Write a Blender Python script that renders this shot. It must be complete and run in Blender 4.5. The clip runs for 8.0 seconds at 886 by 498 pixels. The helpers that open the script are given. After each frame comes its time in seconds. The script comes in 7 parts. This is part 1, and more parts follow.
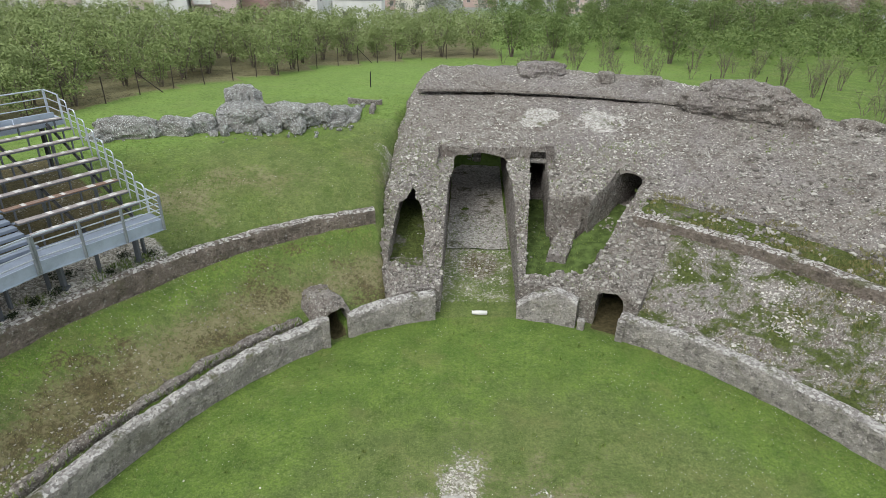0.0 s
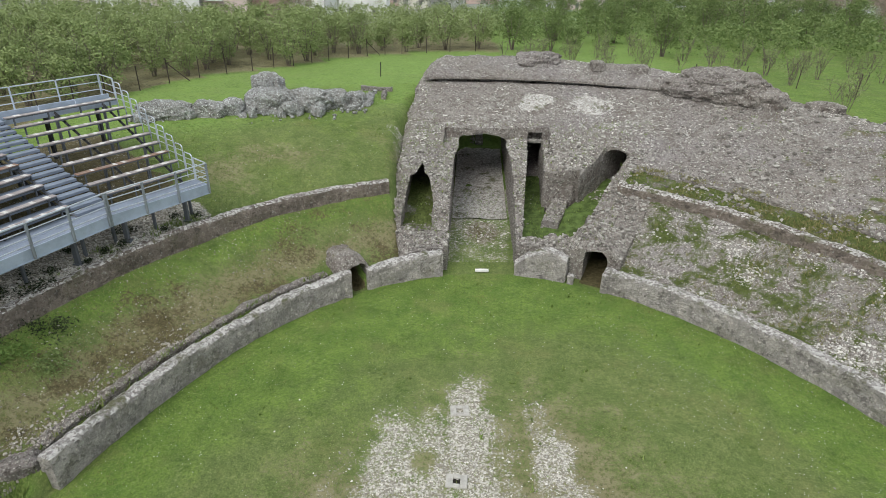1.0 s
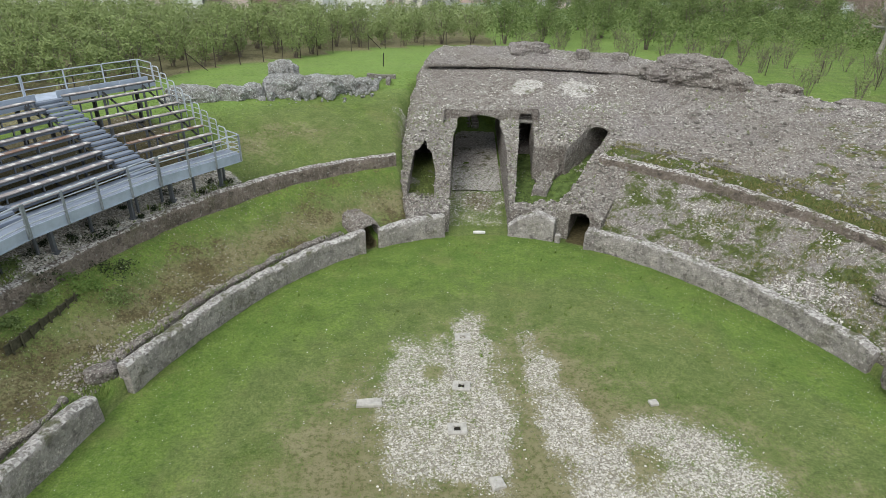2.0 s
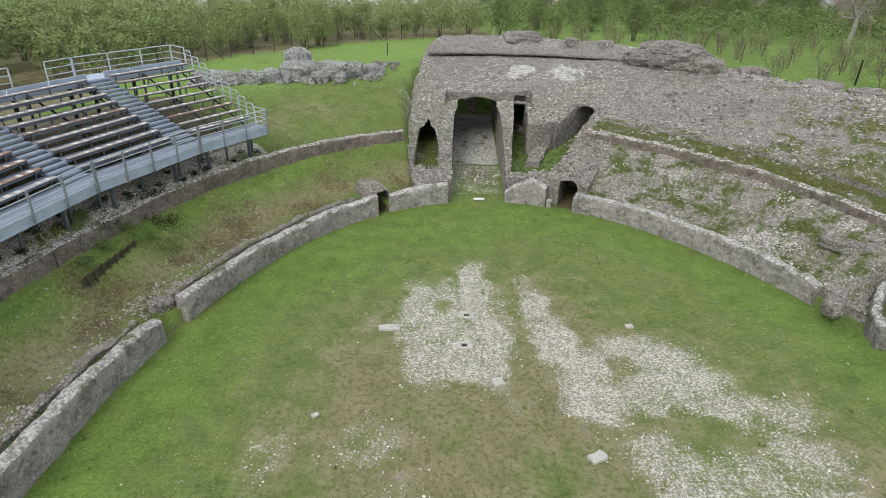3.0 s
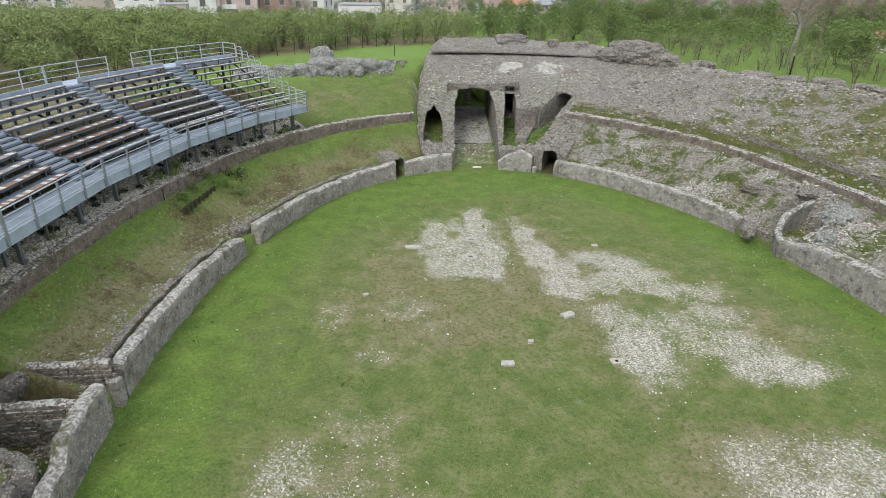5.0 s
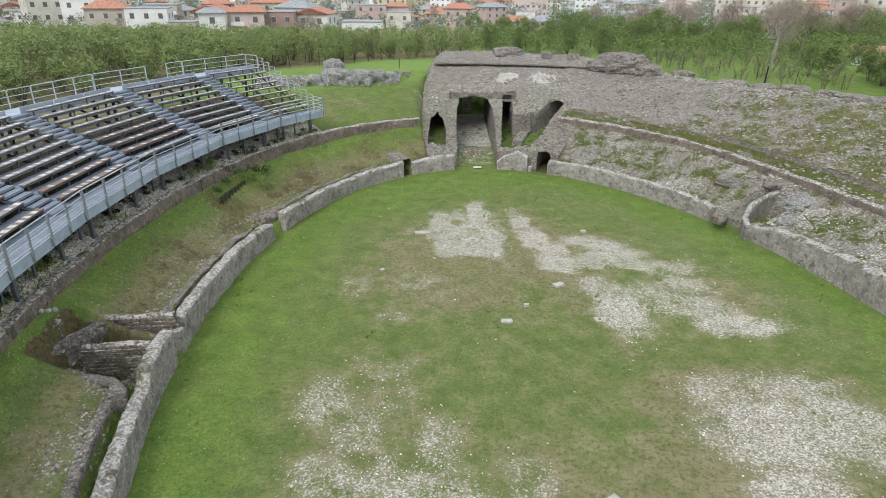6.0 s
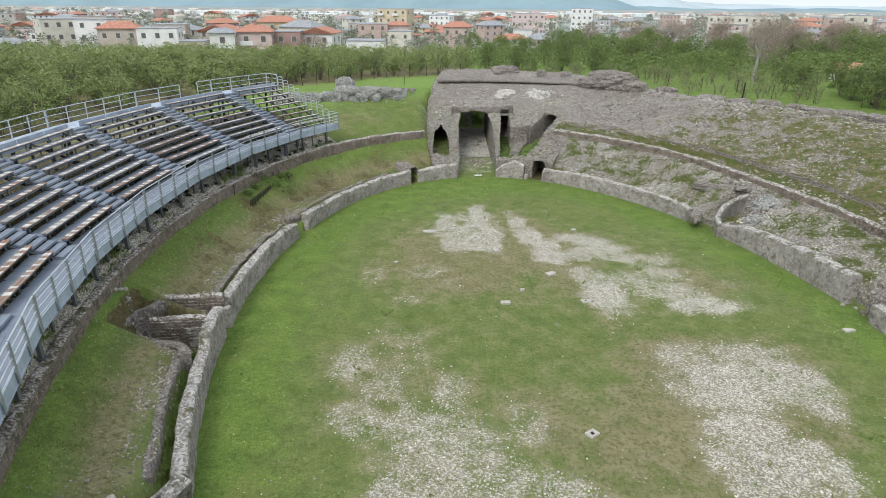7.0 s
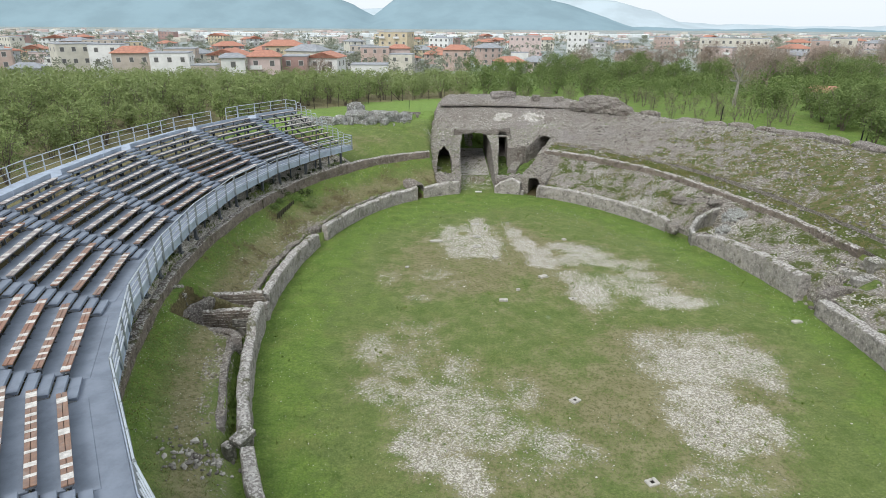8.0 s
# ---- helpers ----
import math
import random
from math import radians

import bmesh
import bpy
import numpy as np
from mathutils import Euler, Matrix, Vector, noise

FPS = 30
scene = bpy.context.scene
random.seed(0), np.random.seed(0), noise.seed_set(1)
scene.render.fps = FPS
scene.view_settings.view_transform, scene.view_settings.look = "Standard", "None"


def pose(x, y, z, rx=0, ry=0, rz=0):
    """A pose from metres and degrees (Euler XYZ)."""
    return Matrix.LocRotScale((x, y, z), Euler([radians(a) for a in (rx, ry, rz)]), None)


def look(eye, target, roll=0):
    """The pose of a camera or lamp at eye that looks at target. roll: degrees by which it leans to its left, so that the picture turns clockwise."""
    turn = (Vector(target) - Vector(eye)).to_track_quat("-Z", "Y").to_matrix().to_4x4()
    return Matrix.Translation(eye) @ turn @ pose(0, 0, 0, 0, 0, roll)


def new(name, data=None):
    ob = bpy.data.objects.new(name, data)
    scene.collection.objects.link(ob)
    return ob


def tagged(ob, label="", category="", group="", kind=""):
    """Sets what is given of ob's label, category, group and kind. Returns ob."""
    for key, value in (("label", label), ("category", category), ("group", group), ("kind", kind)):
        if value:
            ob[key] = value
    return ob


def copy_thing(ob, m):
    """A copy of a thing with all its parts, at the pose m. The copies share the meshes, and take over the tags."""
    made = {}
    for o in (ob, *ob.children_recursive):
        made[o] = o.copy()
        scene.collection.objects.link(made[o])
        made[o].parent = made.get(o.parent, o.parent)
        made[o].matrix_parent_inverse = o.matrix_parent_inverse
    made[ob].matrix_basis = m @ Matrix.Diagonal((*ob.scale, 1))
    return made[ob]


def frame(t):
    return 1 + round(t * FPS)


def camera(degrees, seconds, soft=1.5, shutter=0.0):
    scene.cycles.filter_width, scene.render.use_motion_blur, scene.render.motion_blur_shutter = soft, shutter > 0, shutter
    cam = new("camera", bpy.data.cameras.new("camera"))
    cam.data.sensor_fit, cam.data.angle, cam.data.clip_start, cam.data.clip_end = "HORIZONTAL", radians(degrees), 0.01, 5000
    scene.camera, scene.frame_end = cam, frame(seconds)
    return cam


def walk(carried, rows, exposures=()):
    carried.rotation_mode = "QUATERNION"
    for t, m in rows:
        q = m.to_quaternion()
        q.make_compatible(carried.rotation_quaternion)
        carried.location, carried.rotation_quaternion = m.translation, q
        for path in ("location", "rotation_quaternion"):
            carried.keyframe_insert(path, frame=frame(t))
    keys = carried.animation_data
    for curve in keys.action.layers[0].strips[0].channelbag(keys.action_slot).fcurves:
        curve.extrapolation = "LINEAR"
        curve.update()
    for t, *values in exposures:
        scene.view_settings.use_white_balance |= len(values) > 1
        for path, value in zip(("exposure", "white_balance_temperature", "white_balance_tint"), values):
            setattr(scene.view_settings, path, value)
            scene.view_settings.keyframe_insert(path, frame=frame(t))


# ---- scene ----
cam = camera(72.0, 8.0, soft=0.7)
PATH = [
    (0, (-0.369, -0.305, 15.843), (-0.417, 1.49, 14.961), 1.1),
    (0.5, (-0.384, -2.434, 15.969), (-0.439, -0.642, 15.084), 1.0),
    (1, (-0.472, -4.697, 16.029), (-0.526, -2.907, 15.14), 1.0),
    (1.5, (-0.599, -7.086, 16.004), (-0.643, -5.295, 15.116), 1.0),
    (3, (-1.251, -14.5, 15.778), (-1.269, -12.709, 14.887), 0.8),
    (3.5, (-1.48, -16.928, 15.682), (-1.487, -15.138, 14.79), 0.8),
    (4, (-1.774, -19.553, 15.662), (-1.773, -17.76, 14.778), 0.8),
    (4.5, (-2.078, -22.165, 15.653), (-2.069, -20.363, 14.784), 0.9),
    (5, (-2.337, -24.587, 15.616), (-2.324, -22.775, 14.768), 0.8),
    (6.5, (-3.129, -32.223, 15.929), (-3.108, -30.381, 15.15), 0.6),
    (7, (-3.391, -34.744, 16.444), (-3.369, -32.892, 15.687), 0.5),
    (7.5, (-3.636, -37.268, 16.964), (-3.612, -35.407, 16.232), 0.5),
    (8, (-3.955, -40.35, 17.771), (-3.93, -38.477, 17.069), 0.4),
]
walk(cam, [(t, look(eye, target, roll)) for t, eye, target, roll in PATH], exposures=[(0.0, 0.33), (3.5, 0.37), (5.0, 0.39), (6.5, 0.43), (8.0, 0.38)])

# ---- sky and sun: bright overcast ----
world = bpy.data.worlds.new("overcast_sky")
scene.world = world
world.use_nodes = True
wn = world.node_tree.nodes
wn.clear()
sky = wn.new("ShaderNodeTexSky")
sky.sky_type = "NISHITA"
sky.sun_disc = False
sky.sun_elevation = radians(48)
sky.sun_rotation = radians(200)
sky.air_density = 1.0
sky.dust_density = 4.0
grey = wn.new("ShaderNodeHueSaturation")
grey.inputs["Saturation"].default_value = 0.28
back = wn.new("ShaderNodeBackground")
back.inputs["Strength"].default_value = 0.13
wout = wn.new("ShaderNodeOutputWorld")
cloud = wn.new("ShaderNodeMix")
cloud.data_type = "RGBA"
cloud.inputs[0].default_value = 0.8
cloud.inputs[7].default_value = (6.4, 6.9, 7.3, 1)
world.node_tree.links.new(sky.outputs[0], grey.inputs["Color"])
world.node_tree.links.new(grey.outputs[0], cloud.inputs[6])
world.node_tree.links.new(cloud.outputs[2], back.inputs["Color"])
world.node_tree.links.new(back.outputs[0], wout.inputs["Surface"])

sun = new("sun", bpy.data.lights.new("sun", "SUN"))
sun.data.energy = 1.3
sun.data.angle = radians(25)
sun.data.color = (1.0, 0.96, 0.9)
sun.matrix_world = look((-30, -40, 60), (0, 10, 0))

# ---- noise and ellipse helpers ----
CX, CY, TH, EA, EB = 3.295, -5.335, 0.0981, 17.7, 30.04
UX, UY = math.cos(TH), math.sin(TH)


def hash3(i, j, k, seed):
    n = (i * 374761393 + j * 668265263 + k * 1274126177 + seed * 974634277) & 0xFFFFFFFF
    n = ((n ^ (n >> 13)) * 1274126177) & 0xFFFFFFFF
    return ((n ^ (n >> 16)) & 0xFFFF) / 65535.0


def vnoise(x, y, z=0.0, seed=0):
    """Smooth value noise, 0 to 1."""
    x, y = np.asarray(x, float), np.asarray(y, float)
    z = np.asarray(z, float) + 0 * x
    i, j, k = np.floor(x).astype(np.int64), np.floor(y).astype(np.int64), np.floor(z).astype(np.int64)
    u, v, w = x - i, y - j, z - k
    u, v, w = u * u * (3 - 2 * u), v * v * (3 - 2 * v), w * w * (3 - 2 * w)
    out = 0
    for a in (0, 1):
        for b in (0, 1):
            for c in (0, 1):
                out = out + hash3(i + a, j + b, k + c, seed) * (u if a else 1 - u) * (v if b else 1 - v) * (w if c else 1 - w)
    return out


def fbm(x, y, z=0.0, seed=0, octaves=4):
    """Layered noise, about -1 to 1."""
    total, amp, norm = 0, 1.0, 0
    for n in range(octaves):
        f = 2.03**n
        total = total + amp * (vnoise(np.asarray(x) * f, np.asarray(y) * f, np.asarray(z) * f, seed + n) * 2 - 1)
        norm += amp
        amp *= 0.5
    return total / norm


def ring_xy(phi, d):
    """The place at d metres outside the arena's edge, at the angle phi in degrees (0 right, 90 far end, 180 left)."""
    p = np.radians(np.asarray(phi, float))
    d = np.asarray(d, float)
    c, s = np.cos(p), np.sin(p)
    nx, ny = c / EA, s / EB
    l = np.hypot(nx, ny)
    lx, ly = EA * c + nx / l * d, EB * s + ny / l * d
    return CX + lx * UX - ly * UY, CY + lx * UY + ly * UX


def ring(phi, d, z=0.0):
    x, y = ring_xy(phi, d)
    return Vector((float(x), float(y), z))


def outward(phi):
    return (ring(phi, 1) - ring(phi, 0)).normalized()


def ring_pos(x, y):
    """The inverse of ring_xy: degrees and metres outside the edge."""
    qx, qy = np.asarray(x, float) - CX, np.asarray(y, float) - CY
    lx, ly = qx * UX + qy * UY, -qx * UY + qy * UX
    p = np.arctan2(ly / EB, lx / EA)
    for _ in range(14):
        c, s = np.cos(p), np.sin(p)
        rx, ry = lx - EA * c, ly - EB * s
        tx, ty = -EA * s, EB * c
        f = rx * tx + ry * ty
        g = -(tx * tx + ty * ty) + rx * (-EA * c) + ry * (-EB * s)
        g = np.where(np.abs(g) < 1e-3, -1e-3, g)
        p = p - np.clip(f / g, -0.3, 0.3)
    c, s = np.cos(p), np.sin(p)
    nx, ny = c / EA, s / EB
    l = np.hypot(nx, ny)
    return np.degrees(p), ((lx - EA * c) * nx + (ly - EB * s) * ny) / l


def table(keys, rows, nodes, key, d):
    """Heights from rows of a table: one row for each key angle, over the nodes; blended both ways."""
    rows = np.asarray(rows, float)
    key, d = np.broadcast_arrays(np.asarray(key, float), np.asarray(d, float))
    n = np.clip(np.searchsorted(keys, key, "right") - 1, 0, len(keys) - 2)
    keys = np.asarray(keys, float)
    w = np.clip((key - keys[n]) / (keys[n + 1] - keys[n]), 0, 1)
    w = w * w * (3 - 2 * w)
    m = np.clip(np.searchsorted(nodes, d, "right") - 1, 0, len(nodes) - 2)
    nodes = np.asarray(nodes, float)
    v = np.clip((d - nodes[m]) / (nodes[m + 1] - nodes[m]), 0, 1)
    return (rows[n, m] * (1 - v) + rows[n, m + 1] * v) * (1 - w) + (rows[n + 1, m] * (1 - v) + rows[n + 1, m + 1] * v) * w


# ---- mesh helpers ----
def mesh_from(name, verts, faces, material, smooth=False):
    me = bpy.data.meshes.new(name)
    me.from_pydata(np.asarray(verts, float).tolist(), [], faces.tolist() if isinstance(faces, np.ndarray) else faces)
    me.materials.append(material)
    if smooth:
        me.polygons.foreach_set("use_smooth", [True] * len(me.polygons))
    me.update()
    return me


def grid_faces(rows, cols, closed=False):
    out = []
    span = cols if closed else cols - 1
    for r in range(rows - 1):
        for c in range(span):
            a, b = r * cols + c, r * cols + (c + 1) % cols
            out.append((a, b, b + cols, a + cols))
    return out


def part(name, bm, material, parent=None, label="", smooth=False):
    """Links a bmesh as one mesh object under a thing or a part."""
    me = bpy.data.meshes.new(name)
    bmesh.ops.recalc_face_normals(bm, faces=bm.faces)
    bm.to_mesh(me)
    bm.free()
    me.materials.append(material)
    if smooth:
        me.polygons.foreach_set("use_smooth", [True] * len(me.polygons))
    ob = new(name, me)
    ob.parent = parent
    if label:
        ob["label"] = label
    return ob


def box(bm, lo, hi, m=None, bevel=0.0):
    """A box between two corners, in the frame m."""
    made = bmesh.ops.create_cube(bm, size=1.0)["verts"]
    lo, hi = Vector(lo), Vector(hi)
    for v in made:
        v.co = Vector([(lo[i] + hi[i]) / 2 + v.co[i] * (hi[i] - lo[i]) for i in range(3)])
    if bevel:
        edges = {e for v in made for e in v.link_edges}
        made = list({v for f in bmesh.ops.bevel(bm, geom=list(edges), offset=bevel, segments=1, affect="EDGES")["faces"] for v in f.verts} | {v for v in made if v.is_valid})
    if m is not None:
        for v in made:
            v.co = m @ v.co
    return made


def rod(bm, a, b, radius, sides=8):
    """A round bar from a to b."""
    a, b = Vector(a), Vector(b)
    way = b - a
    m = Matrix.Translation((a + b) / 2) @ way.to_track_quat("Z", "Y").to_matrix().to_4x4()
    bmesh.ops.create_cone(bm, cap_ends=True, segments=sides, radius1=radius, radius2=radius, depth=way.length, matrix=m)


def pipe(bm, points, radius, sides=6):
    for a, b in zip(points, points[1:]):
        rod(bm, a, b, radius, sides)


def empty(name, place=(0, 0, 0), turn=0.0):
    ob = new(name)
    ob.matrix_world = pose(*place, 0, 0, turn)
    return ob


# ---- materials ----
class Nodes:
    """A short way to write a node material."""

    def __init__(self, name):
        self.mat = bpy.data.materials.new(name)
        self.mat.use_nodes = True
        self.tree = self.mat.node_tree
        self.bsdf = self.tree.nodes["Principled BSDF"]
        self.geo = self.tree.nodes.new("ShaderNodeNewGeometry")
        self.pos = self.geo.outputs["Position"]

    def put(self, value, socket):
        if hasattr(value, "is_linked") and hasattr(value, "node"):
            self.tree.links.new(value, socket)
        elif isinstance(value, (tuple, list)) and len(value) == 3 and len(socket.default_value) == 4:
            socket.default_value = (*value, 1)
        else:
            socket.default_value = value

    def noise(self, scale, detail=5.0, rough=0.6, vec=None, distort=0.0):
        n = self.tree.nodes.new("ShaderNodeTexNoise")
        n.inputs["Scale"].default_value = scale
        n.inputs["Detail"].default_value = detail
        n.inputs["Roughness"].default_value = rough
        n.inputs["Distortion"].default_value = distort
        self.put(vec or self.pos, n.inputs["Vector"])
        return n.outputs["Fac"]

    def cells(self, scale, out="Distance", feature="F1", vec=None):
        n = self.tree.nodes.new("ShaderNodeTexVoronoi")
        n.feature = feature
        n.inputs["Scale"].default_value = scale
        self.put(vec or self.pos, n.inputs["Vector"])
        return n.outputs[out]

    def ramp(self, fac, lo, hi, a=0.0, b=1.0):
        n = self.tree.nodes.new("ShaderNodeMapRange")
        n.interpolation_type = "SMOOTHSTEP"
        for key, v in zip(("Value", "From Min", "From Max", "To Min", "To Max"), (fac, lo, hi, a, b)):
            self.put(v, n.inputs[key])
        return n.outputs["Result"]

    def math(self, op, a, b=0.0):
        n = self.tree.nodes.new("ShaderNodeMath")
        n.operation = op
        self.put(a, n.inputs[0])
        self.put(b, n.inputs[1])
        return n.outputs[0]

    def mix(self, fac, a, b):
        n = self.tree.nodes.new("ShaderNodeMix")
        n.data_type = "RGBA"
        self.put(fac, n.inputs[0])
        self.put(a, n.inputs[6])
        self.put(b, n.inputs[7])
        return n.outputs[2]

    def attr(self, name):
        n = self.tree.nodes.new("ShaderNodeAttribute")
        n.attribute_name = name
        return n.outputs["Fac"]

    def up(self):
        """How far a surface faces upwards, 0 to 1."""
        n = self.tree.nodes.new("ShaderNodeSeparateXYZ")
        self.put(self.geo.outputs["Normal"], n.inputs[0])
        return n.outputs["Z"]

    def random(self):
        return self.tree.nodes.new("ShaderNodeObjectInfo").outputs["Random"]

    def island(self):
        return self.geo.outputs["Random Per Island"]

    def split(self, color):
        n = self.tree.nodes.new("ShaderNodeSeparateColor")
        self.put(color, n.inputs[0])
        return n.outputs[0]

    def bump(self, height, strength=0.5, distance=0.05):
        n = self.tree.nodes.new("ShaderNodeBump")
        n.inputs["Strength"].default_value = strength
        n.inputs["Distance"].default_value = distance
        self.put(height, n.inputs["Height"])
        self.put(n.outputs[0], self.bsdf.inputs["Normal"])

    def done(self, color, rough=0.9, metal=0.0, spec=0.3):
        self.put(color, self.bsdf.inputs["Base Color"])
        self.put(rough, self.bsdf.inputs["Roughness"])
        self.put(metal, self.bsdf.inputs["Metallic"])
        self.bsdf.inputs["Specular IOR Level"].default_value = spec
        return self.mat


def ground_material():
    n = Nodes("meadow_and_gravel")
    big, mid, fine = n.noise(0.13, 4), n.noise(0.9, 5), n.noise(9.0, 5, 0.7)
    tiny, tuft = n.noise(19.0, 4, 0.75), n.noise(4.6, 6, 0.8)
    green = n.mix(n.ramp(mid, 0.3, 0.7), (0.112, 0.156, 0.046), (0.185, 0.222, 0.076))
    green = n.mix(n.ramp(fine, 0.42, 0.64, 0, 0.75), green, (0.085, 0.116, 0.038))
    lush = n.mix(n.ramp(mid, 0.3, 0.7), (0.094, 0.168, 0.028), (0.170, 0.254, 0.050))
    lush = n.mix(n.ramp(fine, 0.42, 0.64, 0, 0.7), lush, (0.075, 0.125, 0.030))
    dry = n.mix(n.ramp(mid, 0.3, 0.7), (0.190, 0.172, 0.092), (0.250, 0.232, 0.135))
    dry = n.mix(n.ramp(tuft, 0.46, 0.62, 0, 0.85), dry, (0.095, 0.100, 0.038))
    col = n.mix(n.ramp(n.math("ADD", n.attr("lush"), n.math("MULTIPLY", n.math("SUBTRACT", mid, 0.5), 1.2)), 0.25, 0.8), green, lush)
    col = n.mix(n.ramp(n.noise(0.32, 6, 0.7), 0.5, 0.68, 0, 0.5), col, (0.180, 0.182, 0.070))
    col = n.mix(n.ramp(n.noise(0.55, 6, 0.7), 0.52, 0.66, 0, 0.65), col, (0.070, 0.118, 0.022))
    col = n.mix(n.ramp(tiny, 0.52, 0.68, 0, 0.55), col, (0.060, 0.085, 0.022))
    col = n.mix(n.ramp(tiny, 0.48, 0.36, 0, 0.6), col, (0.228, 0.275, 0.105))
    col = n.mix(n.ramp(tuft, 0.50, 0.64, 0, 0.46), col, (0.048, 0.080, 0.024))
    col = n.mix(n.ramp(tuft, 0.45, 0.34, 0, 0.5), col, (0.252, 0.300, 0.125))
    spread = n.math("MULTIPLY", n.math("ADD", n.math("SUBTRACT", mid, 0.5), n.math("SUBTRACT", fine, 0.5)), 1.1)
    col = n.mix(n.ramp(n.math("ADD", n.attr("dry"), spread), 0.3, 0.85), col, dry)
    # earth colour, which also paints shade in doors, chamber and under the stand
    soil = n.mix(n.ramp(tuft, 0.36, 0.62), (0.138, 0.116, 0.060), (0.066, 0.058, 0.028))
    col = n.mix(n.ramp(n.math("ADD", n.attr("soil"), spread), 0.4, 0.75), col, soil)
    peb = n.split(n.cells(17.0, "Color"))
    gravel = n.mix(n.ramp(peb, 0.1, 1.0), (0.22, 0.20, 0.165), (0.64, 0.61, 0.55))
    gravel = n.mix(n.ramp(tiny, 0.45, 0.7, 0, 0.6), gravel, (0.30, 0.28, 0.22))
    gm = n.math("ADD", n.attr("gravel"), n.math("MULTIPLY", n.math("ADD", n.math("SUBTRACT", fine, 0.5), n.math("SUBTRACT", tuft, 0.5)), 1.9))
    gm = n.math("ADD", gm, n.math("MULTIPLY", n.math("SUBTRACT", mid, 0.5), 1.0))
    gm = n.ramp(gm, 0.44, 1.06)
    col = n.mix(gm, col, gravel)
    col = n.mix(n.math("MULTIPLY", n.attr("fresh"), n.ramp(tuft, 0.62, 0.42, 0.25, 0.8)), col, (0.215, 0.330, 0.085))
    # far fields, paled to grey by painted distance haze
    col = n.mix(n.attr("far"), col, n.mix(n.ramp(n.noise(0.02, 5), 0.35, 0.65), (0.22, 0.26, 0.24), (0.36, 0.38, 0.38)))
    n.bump(n.math("ADD", fine, n.math("MULTIPLY", tiny, 0.7)), 0.6, 0.07)
    return n.done(col, 0.95, spec=0.15)


def rubble_material(name, grass=0.0, pale=0.0, tint=1.0, mossy=False, hue=(1, 1, 1)):
    """Roman concrete: grey mortar full of fist-sized stones, lichen, and moss where asked."""
    n = Nodes(name)
    big, mid, fine = n.noise(0.2, 5), n.noise(1.3, 6, 0.65), n.noise(6.0, 6, 0.8)
    tone = lambda *c: tuple(tint * v * h for v, h in zip(c, hue))
    base = n.mix(n.ramp(mid, 0.3, 0.7), tone(0.175, 0.150, 0.132), tone(0.300, 0.275, 0.248))
    base = n.mix(n.ramp(big, 0.42, 0.66, 0, 0.75), base, tone(0.255, 0.230, 0.226))
    warp = n.tree.nodes.new("ShaderNodeVectorMath")
    warp.operation = "MULTIPLY_ADD"
    rnd = n.tree.nodes.new("ShaderNodeTexNoise")
    rnd.inputs["Scale"].default_value = 9.0
    n.put(n.pos, rnd.inputs["Vector"])
    n.put(rnd.outputs["Color"], warp.inputs[0])
    warp.inputs[1].default_value = (0.09, 0.09, 0.09)
    n.put(n.pos, warp.inputs[2])
    vec = warp.outputs[0]
    col = base
    height = n.math("ADD", n.math("MULTIPLY", fine, 0.7), n.math("MULTIPLY", mid, 0.8))
    for scale, size, keep, light in ((4.6, 0.46, 0.56, (0.44, 0.41, 0.37)), (8.5, 0.44, 0.52, (0.60, 0.575, 0.525)), (17.0, 0.46, 0.49, (0.76, 0.74, 0.69))):
        cid = n.split(n.cells(scale, "Color", vec=vec))
        dist = n.cells(scale, "Distance", vec=vec)
        chance = n.math("ADD", cid, n.math("MULTIPLY", n.math("SUBTRACT", n.noise(0.8 + 0.05 * scale, 5), 0.5), 0.9))
        show = n.math("MULTIPLY", n.ramp(dist, size, size - 0.16), n.ramp(chance, keep - pale, keep + 0.12 - pale))
        shade = n.mix(n.ramp(n.split(n.cells(scale * 1.37, "Color", vec=vec)), 0.1, 0.9), tone(0.20, 0.18, 0.16), tone(*light))
        col = n.mix(show, col, shade)
        height = n.math("ADD", height, n.math("MULTIPLY", show, 0.5))
    col = n.mix(n.ramp(fine, 0.50, 0.62, 0, 0.85), col, tone(0.078, 0.066, 0.058))
    col = n.mix(n.ramp(n.noise(0.45, 6, 0.7, distort=0.5), 0.55, 0.68, 0, 0.45), col, tone(0.120, 0.098, 0.082))
    lich = n.noise(3.1, 6, 0.7, distort=0.6)
    col = n.mix(n.math("MULTIPLY", n.ramp(lich, 0.56, 0.68), 0.45), col, tone(0.40, 0.40, 0.37))
    moss = n.mix(n.ramp(fine, 0.35, 0.65), (0.070, 0.095, 0.028), (0.140, 0.170, 0.050))
    where = n.math("ADD", n.noise(0.75, 6, 0.65, distort=0.4), n.math("MULTIPLY", n.math("SUBTRACT", fine, 0.5), 0.35))
    if mossy:
        where = n.math("ADD", where, n.attr("moss"))
        moss = n.mix(n.ramp(n.noise(2.2, 5), 0.4, 0.6), moss, (0.185, 0.165, 0.085))
    where = n.math("MULTIPLY", n.ramp(where, 0.66 - grass, 0.80 - grass), n.ramp(n.up(), 0.35, 0.8))
    col = n.mix(where, col, moss)
    n.bump(height, 1.0, 0.14)
    return n.done(col, 0.95, spec=0.15)


